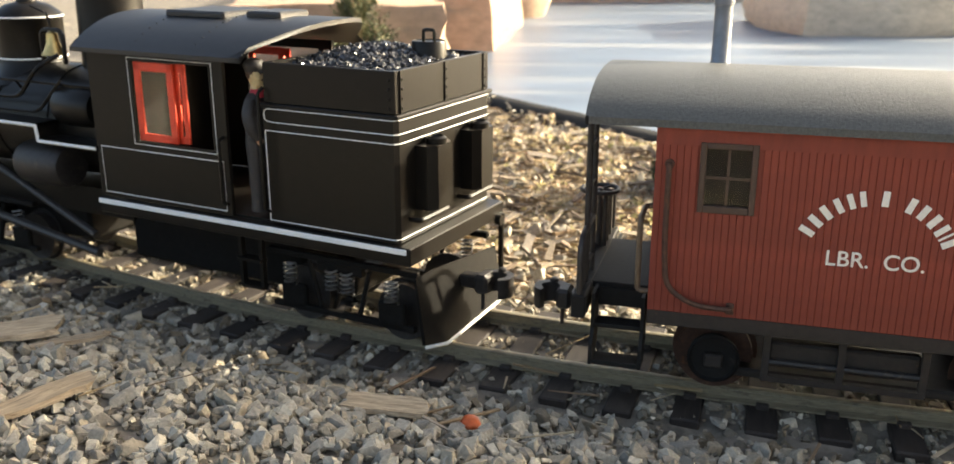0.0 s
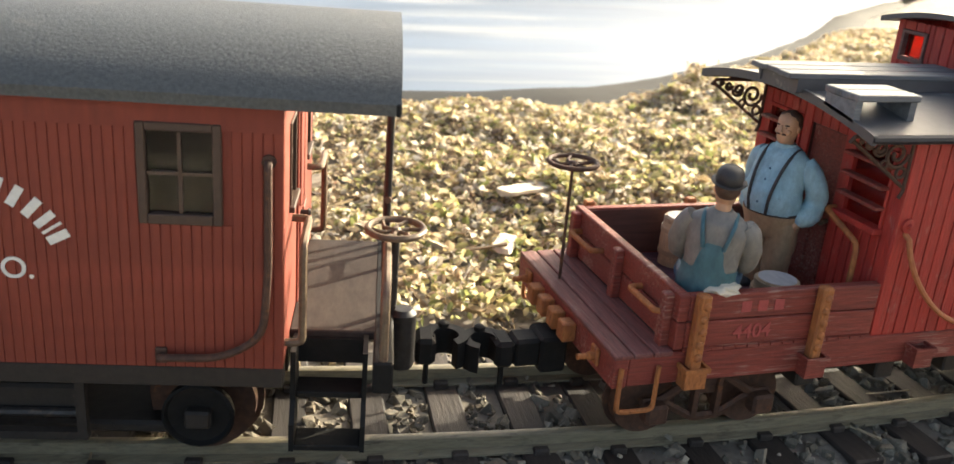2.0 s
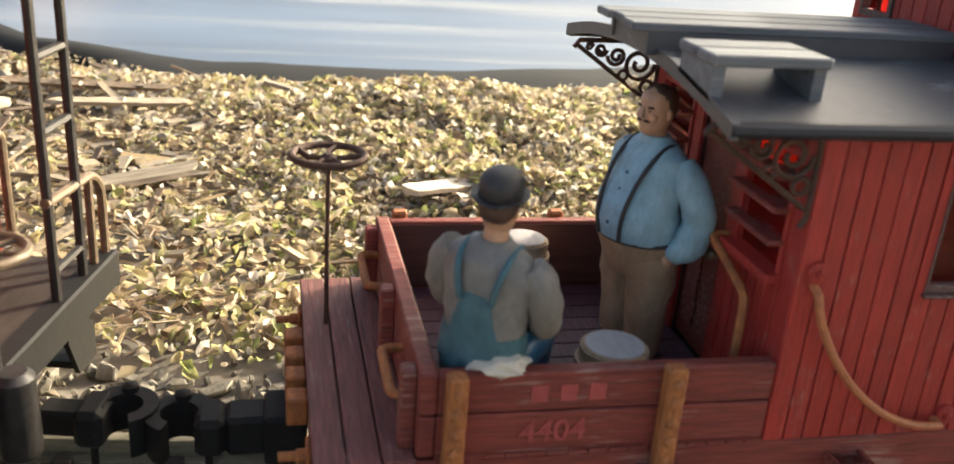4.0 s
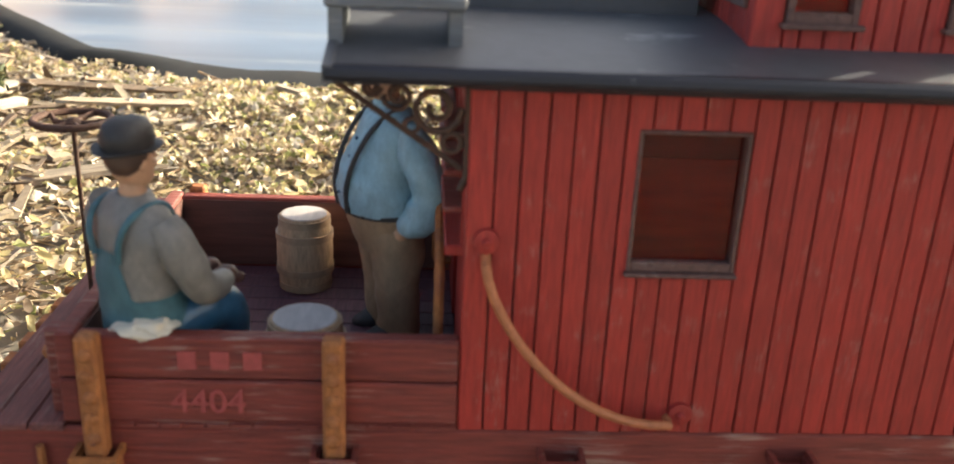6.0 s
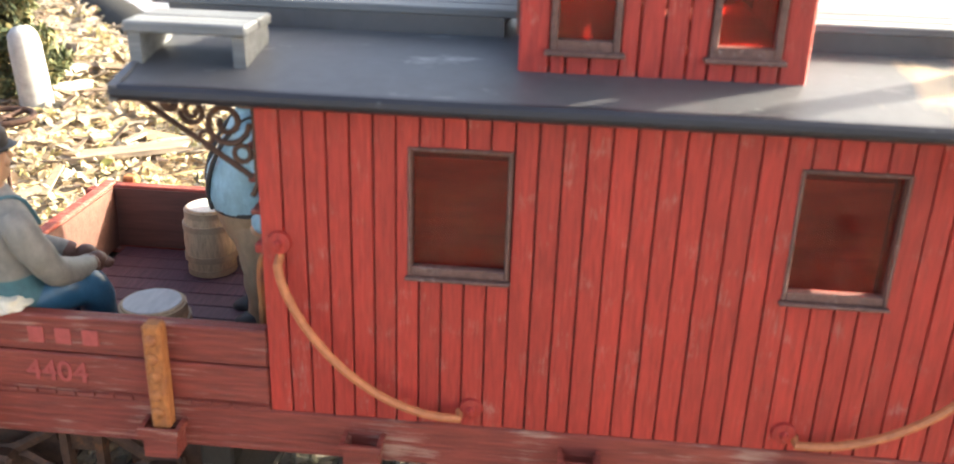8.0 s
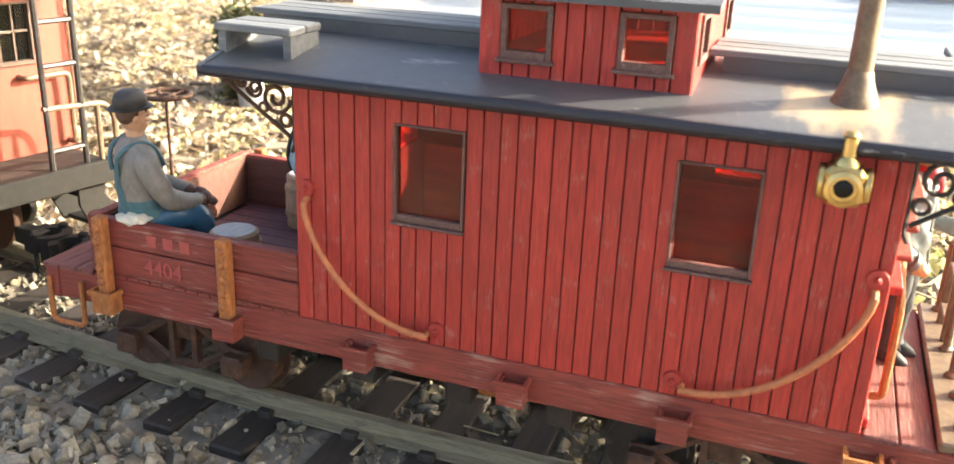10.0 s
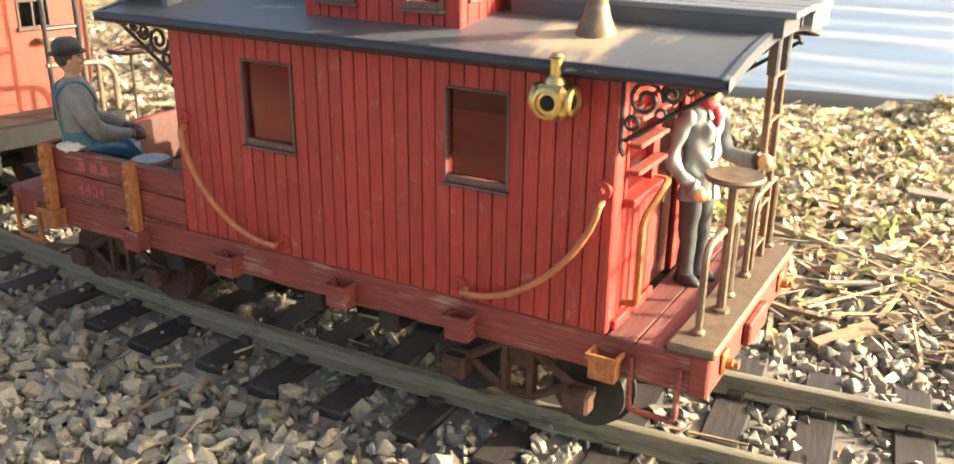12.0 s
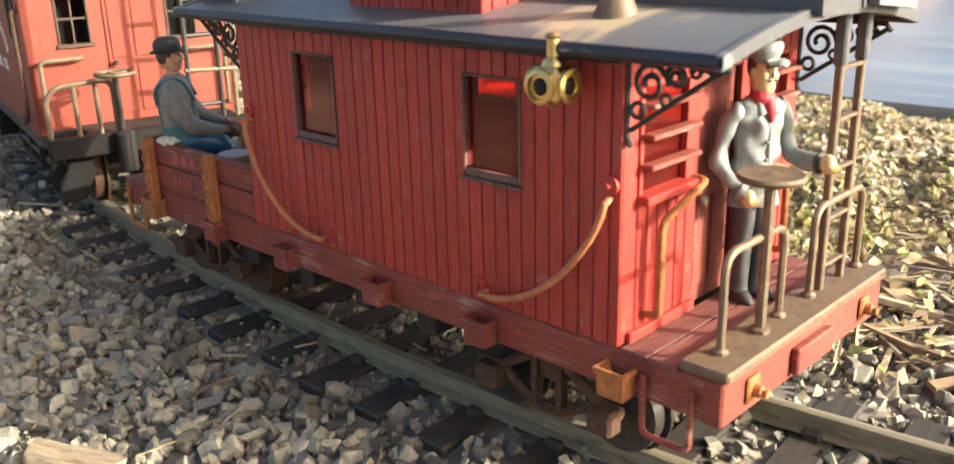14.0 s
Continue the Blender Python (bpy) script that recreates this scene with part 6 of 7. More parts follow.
def cab_roof(v):
    t = min(1.0, abs(v) / 5.0)
    return 13.55 + 1.6 * (1 - t ** 2.4)


bm = B()
vs = [-5.0 + 10.0 * i / 30 for i in range(31)]
loops = []
for u, dz in ((-8.2, 0), (3.2, 0), (4.2, 0)):
    loops.append([(u, v, cab_roof(v) + dz) for v in vs] + [(u, v, cab_roof(v) + dz - 0.22) for v in reversed(vs)])
rings(bm, loops)
# the back edge arches forward over the opening
for v in bm.verts:
    if v.co.x > 4.1:
        v.co.x = 2.4 + 3.4 * (1 - (v.co.y / 5.0) ** 2)
for k in range(9):
    for u in (-4, 0):
        v = -4.4 + k * 0.5
        lathe(bm, [(0.06, 0), (0.03, 0.05)], (u, v, cab_roof(v)), 6)
part("cab_roof", bm, M_LOCOR, cab, "arched black cab roof", 40)
bm = B()
box(bm, -4.5, -0.5, -1.8, 1.8, 14.95, 15.35, 0.1)
box(bm, 0.4, 2.6, -1.2, 1.2, 15.0, 15.4, 0.1)
part("roof_hatch", bm, M_LOCOR, cab)

# plain block added under the cab to close the gap and keep it dark
part("ash_pan", box(B(), -8.0, 4.2, -2.4, 2.4, 1.4, 4.7, 0.2), M_MATTE, loco, "black block added to fill the dark gap under the cab")
part("gear_case", box(B(), -29.0, -12.0, -2.0, 2.0, 1.6, 3.7, 0.2), M_MATTE, loco)
# floor edge, frame, boiler, domes
bm = B()
box(bm, -7.6, 12.1, -HT - 0.25, HT + 0.25, 4.7, 5.55, 0.05)
box(bm, -30, -7.6, -2.6, 2.6, 3.6, 5.2)
frame_part = part("main_frame", bm, M_LOCO, loco)
bm = B()
box(bm, -7.6, 11.9, -HT - 0.33, -HT - 0.24, 5.24, 5.50, 0.02)
box(bm, -7.6, 11.9, HT + 0.24, HT + 0.33, 5.24, 5.50, 0.02)
part("white_edge", bm, M_WHITE, frame_part, "white painted floor edge")
bm = B()
lathe(bm, [(3.2, -31), (3.2, -9.2), (3.35, -9.2), (3.35, -7.6)], (0, 0, 8.6), 36, "X")
for u in (-27, -22.5, -18, -13.5):
    lathe(bm, [(3.22, u), (3.27, u + 0.02), (3.27, u + 0.5), (3.22, u + 0.52)], (0, 0, 8.6), 36, "X")
part("boiler", bm, M_LOCO, loco, "black boiler with bands", 40)
bm = B()
lathe(bm, [(2.6, 10.6), (2.2, 11.2), (1.95, 11.7), (1.9, 12.1), (1.9, 14.3), (1.98, 14.4), (1.9, 14.6), (1.3, 15.1), (0.6, 15.3), (0.55, 15.7), (0.1, 15.8)], (-17.6, 0, 0), 28)
dome = part("steam_dome", bm, M_LOCO, loco, "black steam dome with white rings", 40)
bm = B()
for z in (12.05, 14.45):
    ring_bar(bm, (-17.6, 0, z), 1.95, 0.06, "Z", 32, 6)
part("dome_ring", bm, M_WHITE, dome)
bm = B()
lathe(bm, [(2.2, 11.0), (1.9, 11.6), (1.85, 15.6), (1.4, 16.1), (0.4, 16.4)], (-11.9, 1.2, 0), 28)
part("sand_dome", bm, M_LOCO, loco, "", 40)
bm = B()
lathe(bm, [(1.3, 11.3), (1.1, 12), (1.1, 17), (1.5, 18)], (-26, 0, 0), 24)
part("smokestack", bm, M_LOCO, loco, "", 40)
# running board with its white edge
for s in (-1, 1):
    bm = B()
    y0, y1 = sorted((s * 3.0, s * 4.6))
    box(bm, -30, -12.1, y0, y1, 8.85, 9.1)
    box(bm, -12.3, -12.1, y0, y1, 8.1, 9.1)
    box(bm, -12.1, -7.6, y0, y1, 8.0, 8.25)
    rb = part("running_board", bm, M_LOCO, loco)
    bm = B()
    y = s * 4.62
    for a, b in (((-30, 9.0), (-12.15, 9.0)), ((-12.2, 9.05), (-12.1, 8.1)), ((-12.1, 8.15), (-7.6, 8.15))):
        line(bm, (a[0], y, a[1]), (b[0], y, b[1]), 0.1)
    part("white_edge", bm, M_WHITE, rb)
    bm = B()
    tube(bm, [(-30, s * 3.4, 11.2), (-8.0, s * 3.4, 11.2)], 0.1, 6)
    for u in (-27, -21, -15, -9.5):
        tube(bm, [(u, s * 3.0, 10.6), (u, s * 3.4, 11.2)], 0.08, 6)
    tube(bm, bend([(-30, s * 3.6, 9.8), (-14.5, s * 3.6, 10.3), (-13.2, s * 3.3, 12.0), (-12.6, s * 2.2, 12.6)], 0.6), 0.13, 6)
    tube(bm, bend([(-28, s * 3.8, 9.4), (-12.8, s * 3.8, 9.6), (-11.0, s * 3.6, 11.4)], 0.6), 0.10, 6)
    part("piping", bm, M_LOCO, loco, "black handrail and piping")
    bm = B()
    lathe(bm, [(1.0, -11.6), (1.15, -11.3), (1.15, -9.0), (1.0, -8.7)], (0, s * 3.0, 10.0), 18, "X")
    part("air_pump", bm, M_LOCO, loco)
    # cylinders, rods and wheels below
    bm = B()
    lathe(bm, [(1.1, -14.5), (1.25, -14.2), (1.25, -11.2), (1.1, -10.9)], (0, s * 3.6, 6.6), 18, "X")
    tube(bm, [(-17.5, s * 3.9, 6.3), (-9.0, s * 4.1, 3.0)], 0.22, 8)
    tube(bm, [(-24, s * 4.0, 4.0), (-9.0, s * 4.0, 1.9)], 0.25, 8)
    part("side_rod", bm, M_IRON, loco, "dark slanting rods and cylinder")
bm = B()
lathe(bm, [(0.7, 0), (0.55, 0.25), (0.35, 0.7), (0.3, 1.2), (0.12, 1.35)], (-13.7, -1.6, 12.5), 16)
bell = part("bell", bm, M_BRASS, loco, "small brass bell in a black yoke")
bm = B()
tube(bm, bend([(-14.6, -1.6, 12.0), (-14.6, -1.6, 13.9), (-12.8, -1.6, 13.9), (-12.8, -1.6, 12.0)], 0.5), 0.14, 6)
tube(bm, [(-13.7, -1.6, 13.9), (-13.9, -1.6, 14.8), (-15.2, -1.6, 15.2)], 0.07, 6)
part("bell_yoke", bm, M_LOCO, bell)


def loco_truck(xc):
    tr = part("truck", box(B(), xc - 0.6, xc + 0.6, -3.2, 3.2, 2.0, 3.0, 0.1), M_LOCO, loco, "black geared truck with coil springs")
    for s in (-1, 1):
        bm = B()
        y = s * 3.75
        yy = sorted((y, y - s * 0.35))
        box(bm, xc - 4.4, xc + 4.4, *yy, 3.75, 4.05, 0.04)
        box(bm, xc - 1.3, xc + 1.3, *yy, 3.3, 3.75)
        for k in (-2.9, 2.9):
            box(bm, xc + k - 0.75, xc + k + 0.75, *yy, 1.0, 2.3, 0.1)
            tube(bm, [(xc + k * 0.62, y, 3.7), (xc + k * 0.4, y, 1.4)], 0.13, 6)
        box(bm, xc - 4.2, xc + 4.2, *yy, 0.95, 1.25, 0.04)
        part("side_frame", bm, M_MATTE, tr)
        for u in (xc - 3.0, xc - 0.45, xc + 0.45, xc + 3.0):
            bm = B()
            pts = []
            for i in range(61):
                a = i / 60 * 5 * 2 * math.pi
                pts.append((u + 0.33 * math.cos(a), y + 0.33 * math.sin(a) * 0.9, 2.3 + i / 60 * 1.15))
            tube(bm, pts, 0.055, 5)
            part("spring", bm, M_STEEL if s < 0 else M_IRON, tr, "steel coil spring")
        for k in (-2.9, 2.9):
            bm = B()
            lathe(bm, [(0.3, -0.3), (1.2, -0.2), (1.45, -0.25), (1.45, 0.25), (1.2, 0.15), (0.3, 0.25)], (xc + k, s * 2.35, 1.45), 24, "Y")
            lathe(bm, [(1.62, 0), (1.62, 0.1), (1.45, 0.15)], (xc + k, s * 2.05, 1.45), 24, "Y")
            part("wheel", bm, M_IRON, tr)
    return tr


loco_truck(7.4)
loco_truck(-19.0)
bm = B()
for x in (1.8, 3.1):
    box(bm, x - 0.1, x + 0.1, -4.4, -4.1, 1.9, 5.0)
for z in (2.0, 3.4):
    box(bm, 1.7, 3.2, -4.6, -4.0, z, z + 0.15)
part("cab_steps", bm, M_LOCO, loco)
# pilot: a sloping black plate across the back with a white lower edge
bm = B()
rings(bm, [[(11.9, -4.1, 3.9), (12.0, -4.1, 3.9), (12.1, -3.5, 0.35), (11.9, -3.5, 0.35)], [(11.9, -2.5, 3.9), (12.0, -2.5, 3.9), (12.7, -2.5, 0.3), (12.5, -2.5, 0.3)], [(11.9, 4.0, 3.2), (12.0, 4.0, 3.2), (12.7, 3.6, 0.6), (12.5, 3.6, 0.6)]])
pilot = part("pilot", bm, M_MATTE, loco, "black pilot plate with white edge", 20)
bm = B()
tube(bm, [(12.12, -3.55, 0.3), (12.72, -2.5, 0.25), (12.72, 3.65, 0.55)], 0.09, 6)
part("white_edge", bm, M_WHITE, pilot)
bm = B()
tube(bm, [(12.2, 4.3, 5.0), (12.2, 4.3, 1.8)], 0.16, 8)
lathe(bm, [(0.3, 0), (0.3, 0.3)], (12.1, 4.0, 4.7), 10, "X")
part("rear_post", bm, M_LOCO, loco)
coupler(loco, 12.2, 1, M_IRON, 2.7)
# coal heap, loose lumps
pl, sc = [], []
for _ in range(4200):
    x, y = R1.uniform(4.3, 11.0), R1.uniform(-4.0, 4.0)
    h = 13.0 + 0.95 * math.exp(-((x - 7.4) / 3.0) ** 2 - ((y - 0.2) / 3.0) ** 2)
    pl.append((x, y, h + R1.uniform(-0.1, 0.1)))
    s = 0.055 + 0.10 * R1.rand() ** 2
    sc.append(np.array([s, s, s * 0.8]))
coal = scatter("coal", ROCKS, np.array(pl), sc, turns(len(pl), R1), M_COAL, "heap of glossy black coal in the bunker", "coal")
coal.matrix_world = along(-60.4)
bm = B()
loops = []
for i in range(17):
    x = 4.2 + 6.9 * i / 16
    loops.append([(x, -4.15 + 8.3 * k / 16, 12.9 + 0.95 * math.exp(-((x - 7.4) / 3.0) ** 2 - ((-4.15 + 8.3 * k / 16 - 0.2) / 3.0) ** 2)) for k in range(17)] + [(x, 4.15, 11.6), (x, -4.15, 11.6)])
rings(bm, loops)
part("coal_bed", bm, M_COAL, bunker, "", 60)



# ---- figures, each one plain painted mesh ----
def paint(name, col, rough=0.55, var=0.22, worn=None):
    return material(name, col, rough, 0, var, 420, (1, 1, 0.6), worn or [min(1, c * 1.7 + 0.02) for c in col], 0.30, 160, None, 0.25, sharp=0.25)


P_SKIN = paint("figure_flesh", (0.50, 0.28, 0.165), 0.45, 0.15)
P_GREY = paint("figure_grey_cloth", (0.19, 0.172, 0.15))
P_TEAL = paint("figure_teal_overall", (0.050, 0.125, 0.145))
P_BLUE = paint("figure_pale_blue_shirt", (0.26, 0.41, 0.465))
P_TAN = paint("figure_tan_trousers", (0.33, 0.215, 0.125))
P_BLACK = paint("figure_black", (0.030, 0.026, 0.025), 0.6)
P_DENIM = paint("figure_denim", (0.025, 0.085, 0.145), 0.28)
P_HAIR = paint("figure_dark_brown", (0.065, 0.032, 0.02))
P_COAT = paint("figure_grey_coat", (0.19, 0.205, 0.20))
P_NECK = paint("figure_red_scarf", (0.46, 0.035, 0.05))
P_LEATHER = paint("figure_brown_gloves", (0.11, 0.045, 0.03))
P_SLATE = paint("figure_slate_trousers", (0.05, 0.05, 0.052))
P_PALE = paint("figure_pale_face", (0.62, 0.47, 0.24), 0.35, 0.12)
PAINTS = [P_SKIN, P_GREY, P_TEAL, P_BLUE, P_TAN, P_BLACK, P_DENIM, P_HAIR, P_COAT, P_NECK, P_LEATHER, P_PALE, P_SLATE]


def blob(bm, at, r, mi, seg=14):
    prof = [(math.sin(math.pi * i / 8), -math.cos(math.pi * i / 8)) for i in range(9)]
    rings(bm, [[Vector(at) + Vector((k * math.cos(t) * r[0], k * math.sin(t) * r[1], h * r[2])) for t in (2 * math.pi * j / seg for j in range(seg))] for k, h in ((max(k, 0.02), h) for k, h in prof)], True, mi)


def eased(rows, n):
    """Rows of numbers drawn out into n rows on a smooth curve through them."""
    out, last = [], len(rows) - 1
    for i in range(n):
        f = i / (n - 1) * last
        k = min(int(f), last - 1)
        t = f - k
        a, b, c, d = (rows[max(0, min(last, k + q))] for q in (-1, 0, 1, 2))
        out.append([0.5 * (2 * q + (r - p) * t + (2 * p - 5 * q + 4 * r - u) * t * t + (3 * q - p - 3 * r + u) * t ** 3) for p, q, r, u in zip(a, b, c, d)])
    return out


def folds(p, depth, seed):
    """How far cloth stands out at a place: slanting creases and small lumps."""
    crease = math.sin(5.5 * p[2] + 2.2 * p[0] - 1.7 * p[1] + 3 * noise.noise((p[0] * 1.3 + seed, p[1] * 1.3, p[2] * 1.3)))
    return depth * (0.6 * max(0.0, crease) ** 2 + 1.2 * noise.noise((p[0] * 2.3, p[1] * 2.3 + seed, p[2] * 2.3)))


def body(bm, secs, mi, seg=28, n=26, depth=0.05, seed=0, cut=None):
    """A clothed trunk from oval sections (x, y, z, half depth, half width); cut(x, y, z) may give another paint."""
    loops = []
    for x, y, z, a, b in eased(secs, n):
        ring = []
        for j in range(seg):
            t = 2 * math.pi * j / seg
            e = 1 + folds((x + a * math.cos(t), y + b * math.sin(t), z), depth, seed)
            ring.append((x + a * e * math.cos(t), y + b * e * math.sin(t), z))
        loops.append(ring)
    had = len(bm.faces)
    rings(bm, loops, True, mi)
    if cut:
        bm.faces.ensure_lookup_table()
        for f in bm.faces[had:]:
            f.material_index = cut(*f.calc_center_median())


def limb(bm, rows, mi, seg=14, n=18, depth=0.10, seed=0):
    """A sleeve or trouser leg along points (x, y, z, radius)."""
    rows = eased(rows, n)
    had = len(bm.verts)
    tube(bm, [r[:3] for r in rows], [r[3] for r in rows], seg, mi)
    bm.verts.ensure_lookup_table()
    for i, v in enumerate(bm.verts[had:]):
        c = Vector(rows[min(n - 1, i // seg)][:3])
        v.co = c + (v.co - c) * (1 + folds(v.co, depth, seed))


def fist(bm, at, s, mi, turn=0.0):
    x, y, z = at
    blob(bm, at, (0.25 * s, 0.19 * s, 0.22 * s), mi, 10)
    for k in range(4):
        dx, dz = 0.2 * s * math.cos(turn), 0.2 * s * math.sin(turn)
        blob(bm, (x + dx, y + (k - 1.5) * 0.09 * s, z + dz - 0.08 * s), (0.13 * s, 0.055 * s, 0.10 * s), mi, 7)


def head(bm, at, s, hat, face=1.0, hat_mi=5, skin=0):
    """Head that faces +x by face=1, -x by -1, with jaw, nose, brows, hair, moustache and a hat."""
    x, y, z = at
    f = face
    body(bm, [(x + f * 0.10 * s, y, z - 0.56 * s, 0.16 * s, 0.15 * s), (x + f * 0.08 * s, y, z - 0.46 * s, 0.31 * s, 0.27 * s), (x + f * 0.02 * s, y, z - 0.2 * s, 0.40 * s, 0.34 * s), (x, y, z + 0.1 * s, 0.43 * s, 0.37 * s), (x, y, z + 0.36 * s, 0.38 * s, 0.34 * s), (x, y, z + 0.52 * s, 0.16 * s, 0.15 * s)], skin, 18, 12, 0.0)
    rings(bm, [[(x + f * a * s, y + q * w * s, z + h * s) for q in (-1, 1)] + [(x + f * (a - 0.1) * s, y + q * w * s, z + h * s) for q in (1, -1)] for a, w, h in ((0.43, 0.03, 0.12), (0.5, 0.05, 0.0), (0.56, 0.085, -0.1), (0.44, 0.07, -0.14))], True, skin)
    for q in (-1, 1):
        blob(bm, (x + f * 0.36 * s, y + q * 0.15 * s, z + 0.10 * s), (0.07 * s, 0.10 * s, 0.035 * s), 7, 8)
        blob(bm, (x + f * 0.375 * s, y + q * 0.14 * s, z + 0.02 * s), (0.03 * s, 0.045 * s, 0.022 * s), 7, 8)
        blob(bm, (x + f * 0.28 * s, y + q * 0.19 * s, z - 0.12 * s), (0.13 * s, 0.12 * s, 0.12 * s), skin, 8)
        blob(bm, (x + f * 0.40 * s, y + q * 0.10 * s, z - 0.21 * s), (0.05 * s, 0.10 * s, 0.035 * s), 7, 8)
        blob(bm, (x - f * 0.02 * s, y + q * 0.37 * s, z - 0.04 * s), (0.09 * s, 0.05 * s, 0.13 * s), skin, 8)
    body(bm, [(x - f * 0.16 * s, y, z - 0.2 * s, 0.22 * s, 0.26 * s), (x - f * 0.13 * s, y, z - 0.04 * s, 0.34 * s, 0.37 * s), (x - f * 0.1 * s, y, z + 0.15 * s, 0.38 * s, 0.40 * s), (x - f * 0.06 * s, y, z + 0.42 * s, 0.34 * s, 0.36 * s), (x - f * 0.05 * s, y, z + 0.56 * s, 0.14 * s, 0.15 * s)], 7, 18, 10, 0.06, 5)
    if hat == "bowler":
        had = len(bm.verts)
        lathe(bm, [(0.42 * s, 0.20 * s), (0.60 * s, 0.20 * s), (0.64 * s, 0.23 * s), (0.60 * s, 0.26 * s), (0.47 * s, 0.27 * s), (0.47 * s, 0.36 * s), (0.485 * s, 0.40 * s), (0.475 * s, 0.55 * s), (0.40 * s, 0.70 * s), (0.25 * s, 0.79 * s), (0.05, 0.81 * s)], (x, y, z), 26, mi=hat_mi, sx=1.08, sy=0.9)
        bm.verts.ensure_lookup_table()
        for v in bm.verts[had:]:
            rim = max(0.0, math.hypot(v.co.x - x, v.co.y - y) / s - 0.5)
            v.co.z += s * (0.9 * rim * ((v.co.y - y) / (0.65 * s)) ** 2 - 0.25 * rim * f * (v.co.x - x) / (0.65 * s) + 0.03 * noise.noise(v.co * 2.5))
    elif hat == "cap":
        had = len(bm.verts)
        lathe(bm, [(0.43 * s, 0.18 * s), (0.45 * s, 0.30 * s), (0.50 * s, 0.40 * s), (0.52 * s, 0.52 * s), (0.44 * s, 0.70 * s), (0.25 * s, 0.80 * s), (0.05, 0.82 * s)], (x - f * 0.05 * s, y, z), 20, mi=hat_mi)
        body(bm, [(x + f * 0.52 * s, y, z + 0.15 * s, 0.34 * s, 0.32 * s), (x + f * 0.50 * s, y, z + 0.19 * s, 0.36 * s, 0.34 * s), (x + f * 0.40 * s, y, z + 0.26 * s, 0.28 * s, 0.32 * s)], hat_mi, 18, 5, 0.0)
        bm.verts.ensure_lookup_table()
        for v in bm.verts[had:]:
            v.co += Vector((1, 1, 1)) * 0.06 * s * noise.noise(v.co * 3.6)
    limb(bm, [(x - f * 0.05 * s, y, z - 0.85 * s, 0.30 * s), (x - f * 0.04 * s, y, z - 0.55 * s, 0.25 * s), (x, y, z - 0.3 * s, 0.25 * s)], skin, 14, 6, 0.0)


# seated figure on the low side, bowler hat, teal bib overall
SEAT = [(0.05, 0, 0, 0.78, 0.92), (0.02, 0, 0.5, 0.78, 0.92), (-0.05, 0, 1.1, 0.70, 0.86), (-0.02, 0, 1.8, 0.68, 0.92), (0.02, 0, 2.35, 0.66, 1.0), (0.02, 0, 2.8, 0.52, 0.86), (0.03, 0, 3.05, 0.34, 0.5), (0.05, 0, 3.14, 0.24, 0.3)]


def overall(bm, secs, mi):
    """Bib overall: a shell over the trunk that rises to a rounded panel at breast and back."""
    fine = eased(secs, 60)
    loops = []
    for i in range(25):
        ring = []
        for j in range(64):
            t = 2 * math.pi * j / 64
            z = (1.25 + 0.95 * step((0.62 - abs(math.sin(t))) / 0.4)) * i / 24
            x, y, _, a, b = min(fine, key=lambda r: abs(r[2] - z))
            e = 1.035 + folds((x + a * math.cos(t), y + b * math.sin(t), z), 0.05, 2)
            ring.append((x + a * e * math.cos(t), y + b * e * math.sin(t), z))
        loops.append(ring)
    rings(bm, loops, False, mi)


bm = B()
body(bm, SEAT, 1, 40, 40, 0.04, 2)
overall(bm, SEAT, 2)
for q in (-1, 1):
    tube(bm, eased([(-0.69, q * 0.33, 2.05), (-0.67, q * 0.42, 2.5), (-0.45, q * 0.5, 2.86), (0.05, q * 0.5, 3.0), (0.48, q * 0.46, 2.8), (0.74, q * 0.36, 2.1)], 18), 0.07, 6, 2)
    limb(bm, [(0.05, q * 0.80, 2.72, 0.30), (0.1, q * 1.02, 2.4, 0.36), (0.25, q * 1.12, 1.8, 0.36), (0.55, q * 1.08, 1.25, 0.34), (1.1, q * 0.8, 0.9, 0.29), (1.55, q * 0.5, 0.72, 0.24)], 1, 16, 22, 0.12, q)
    limb(bm, [(1.46, q * 0.54, 0.75, 0.23), (1.56, q * 0.48, 0.70, 0.27), (1.68, q * 0.40, 0.64, 0.22)], 10, 12, 5, 0.04)
    fist(bm, (1.85, q * 0.26, 0.58), 1.15, 10)
    limb(bm, [(0.05, q * 0.46, 0.35, 0.52), (0.7, q * 0.55, 0.42, 0.55), (1.25, q * 0.6, 0.3, 0.50), (1.5, q * 0.6, -0.05, 0.44), (1.56, q * 0.58, -0.5, 0.38), (1.56, q * 0.56, -1.1, 0.32)], 6, 16, 20, 0.07, 3 * q)
    blob(bm, (1.75, q * 0.56, -1.15), (0.5, 0.25, 0.2), 5)
body(bm, [(0.05, 0, 2.86, 0.42, 0.5), (0.06, 0, 3.0, 0.40, 0.44), (0.08, 0, 3.14, 0.30, 0.34)], 1, 20, 6, 0.05)
head(bm, (0.14, 0, 3.78), 1.0, "bowler", 1, 5)
solo("figurine", bm, PAINTS, "seated painted figurine in teal overalls and dark bowler hat", "figurine", pose(-9.15 * CM, -3.05 * CM, 5.55 * CM, 3, -6, 54), "painted figurines", smooth=60)

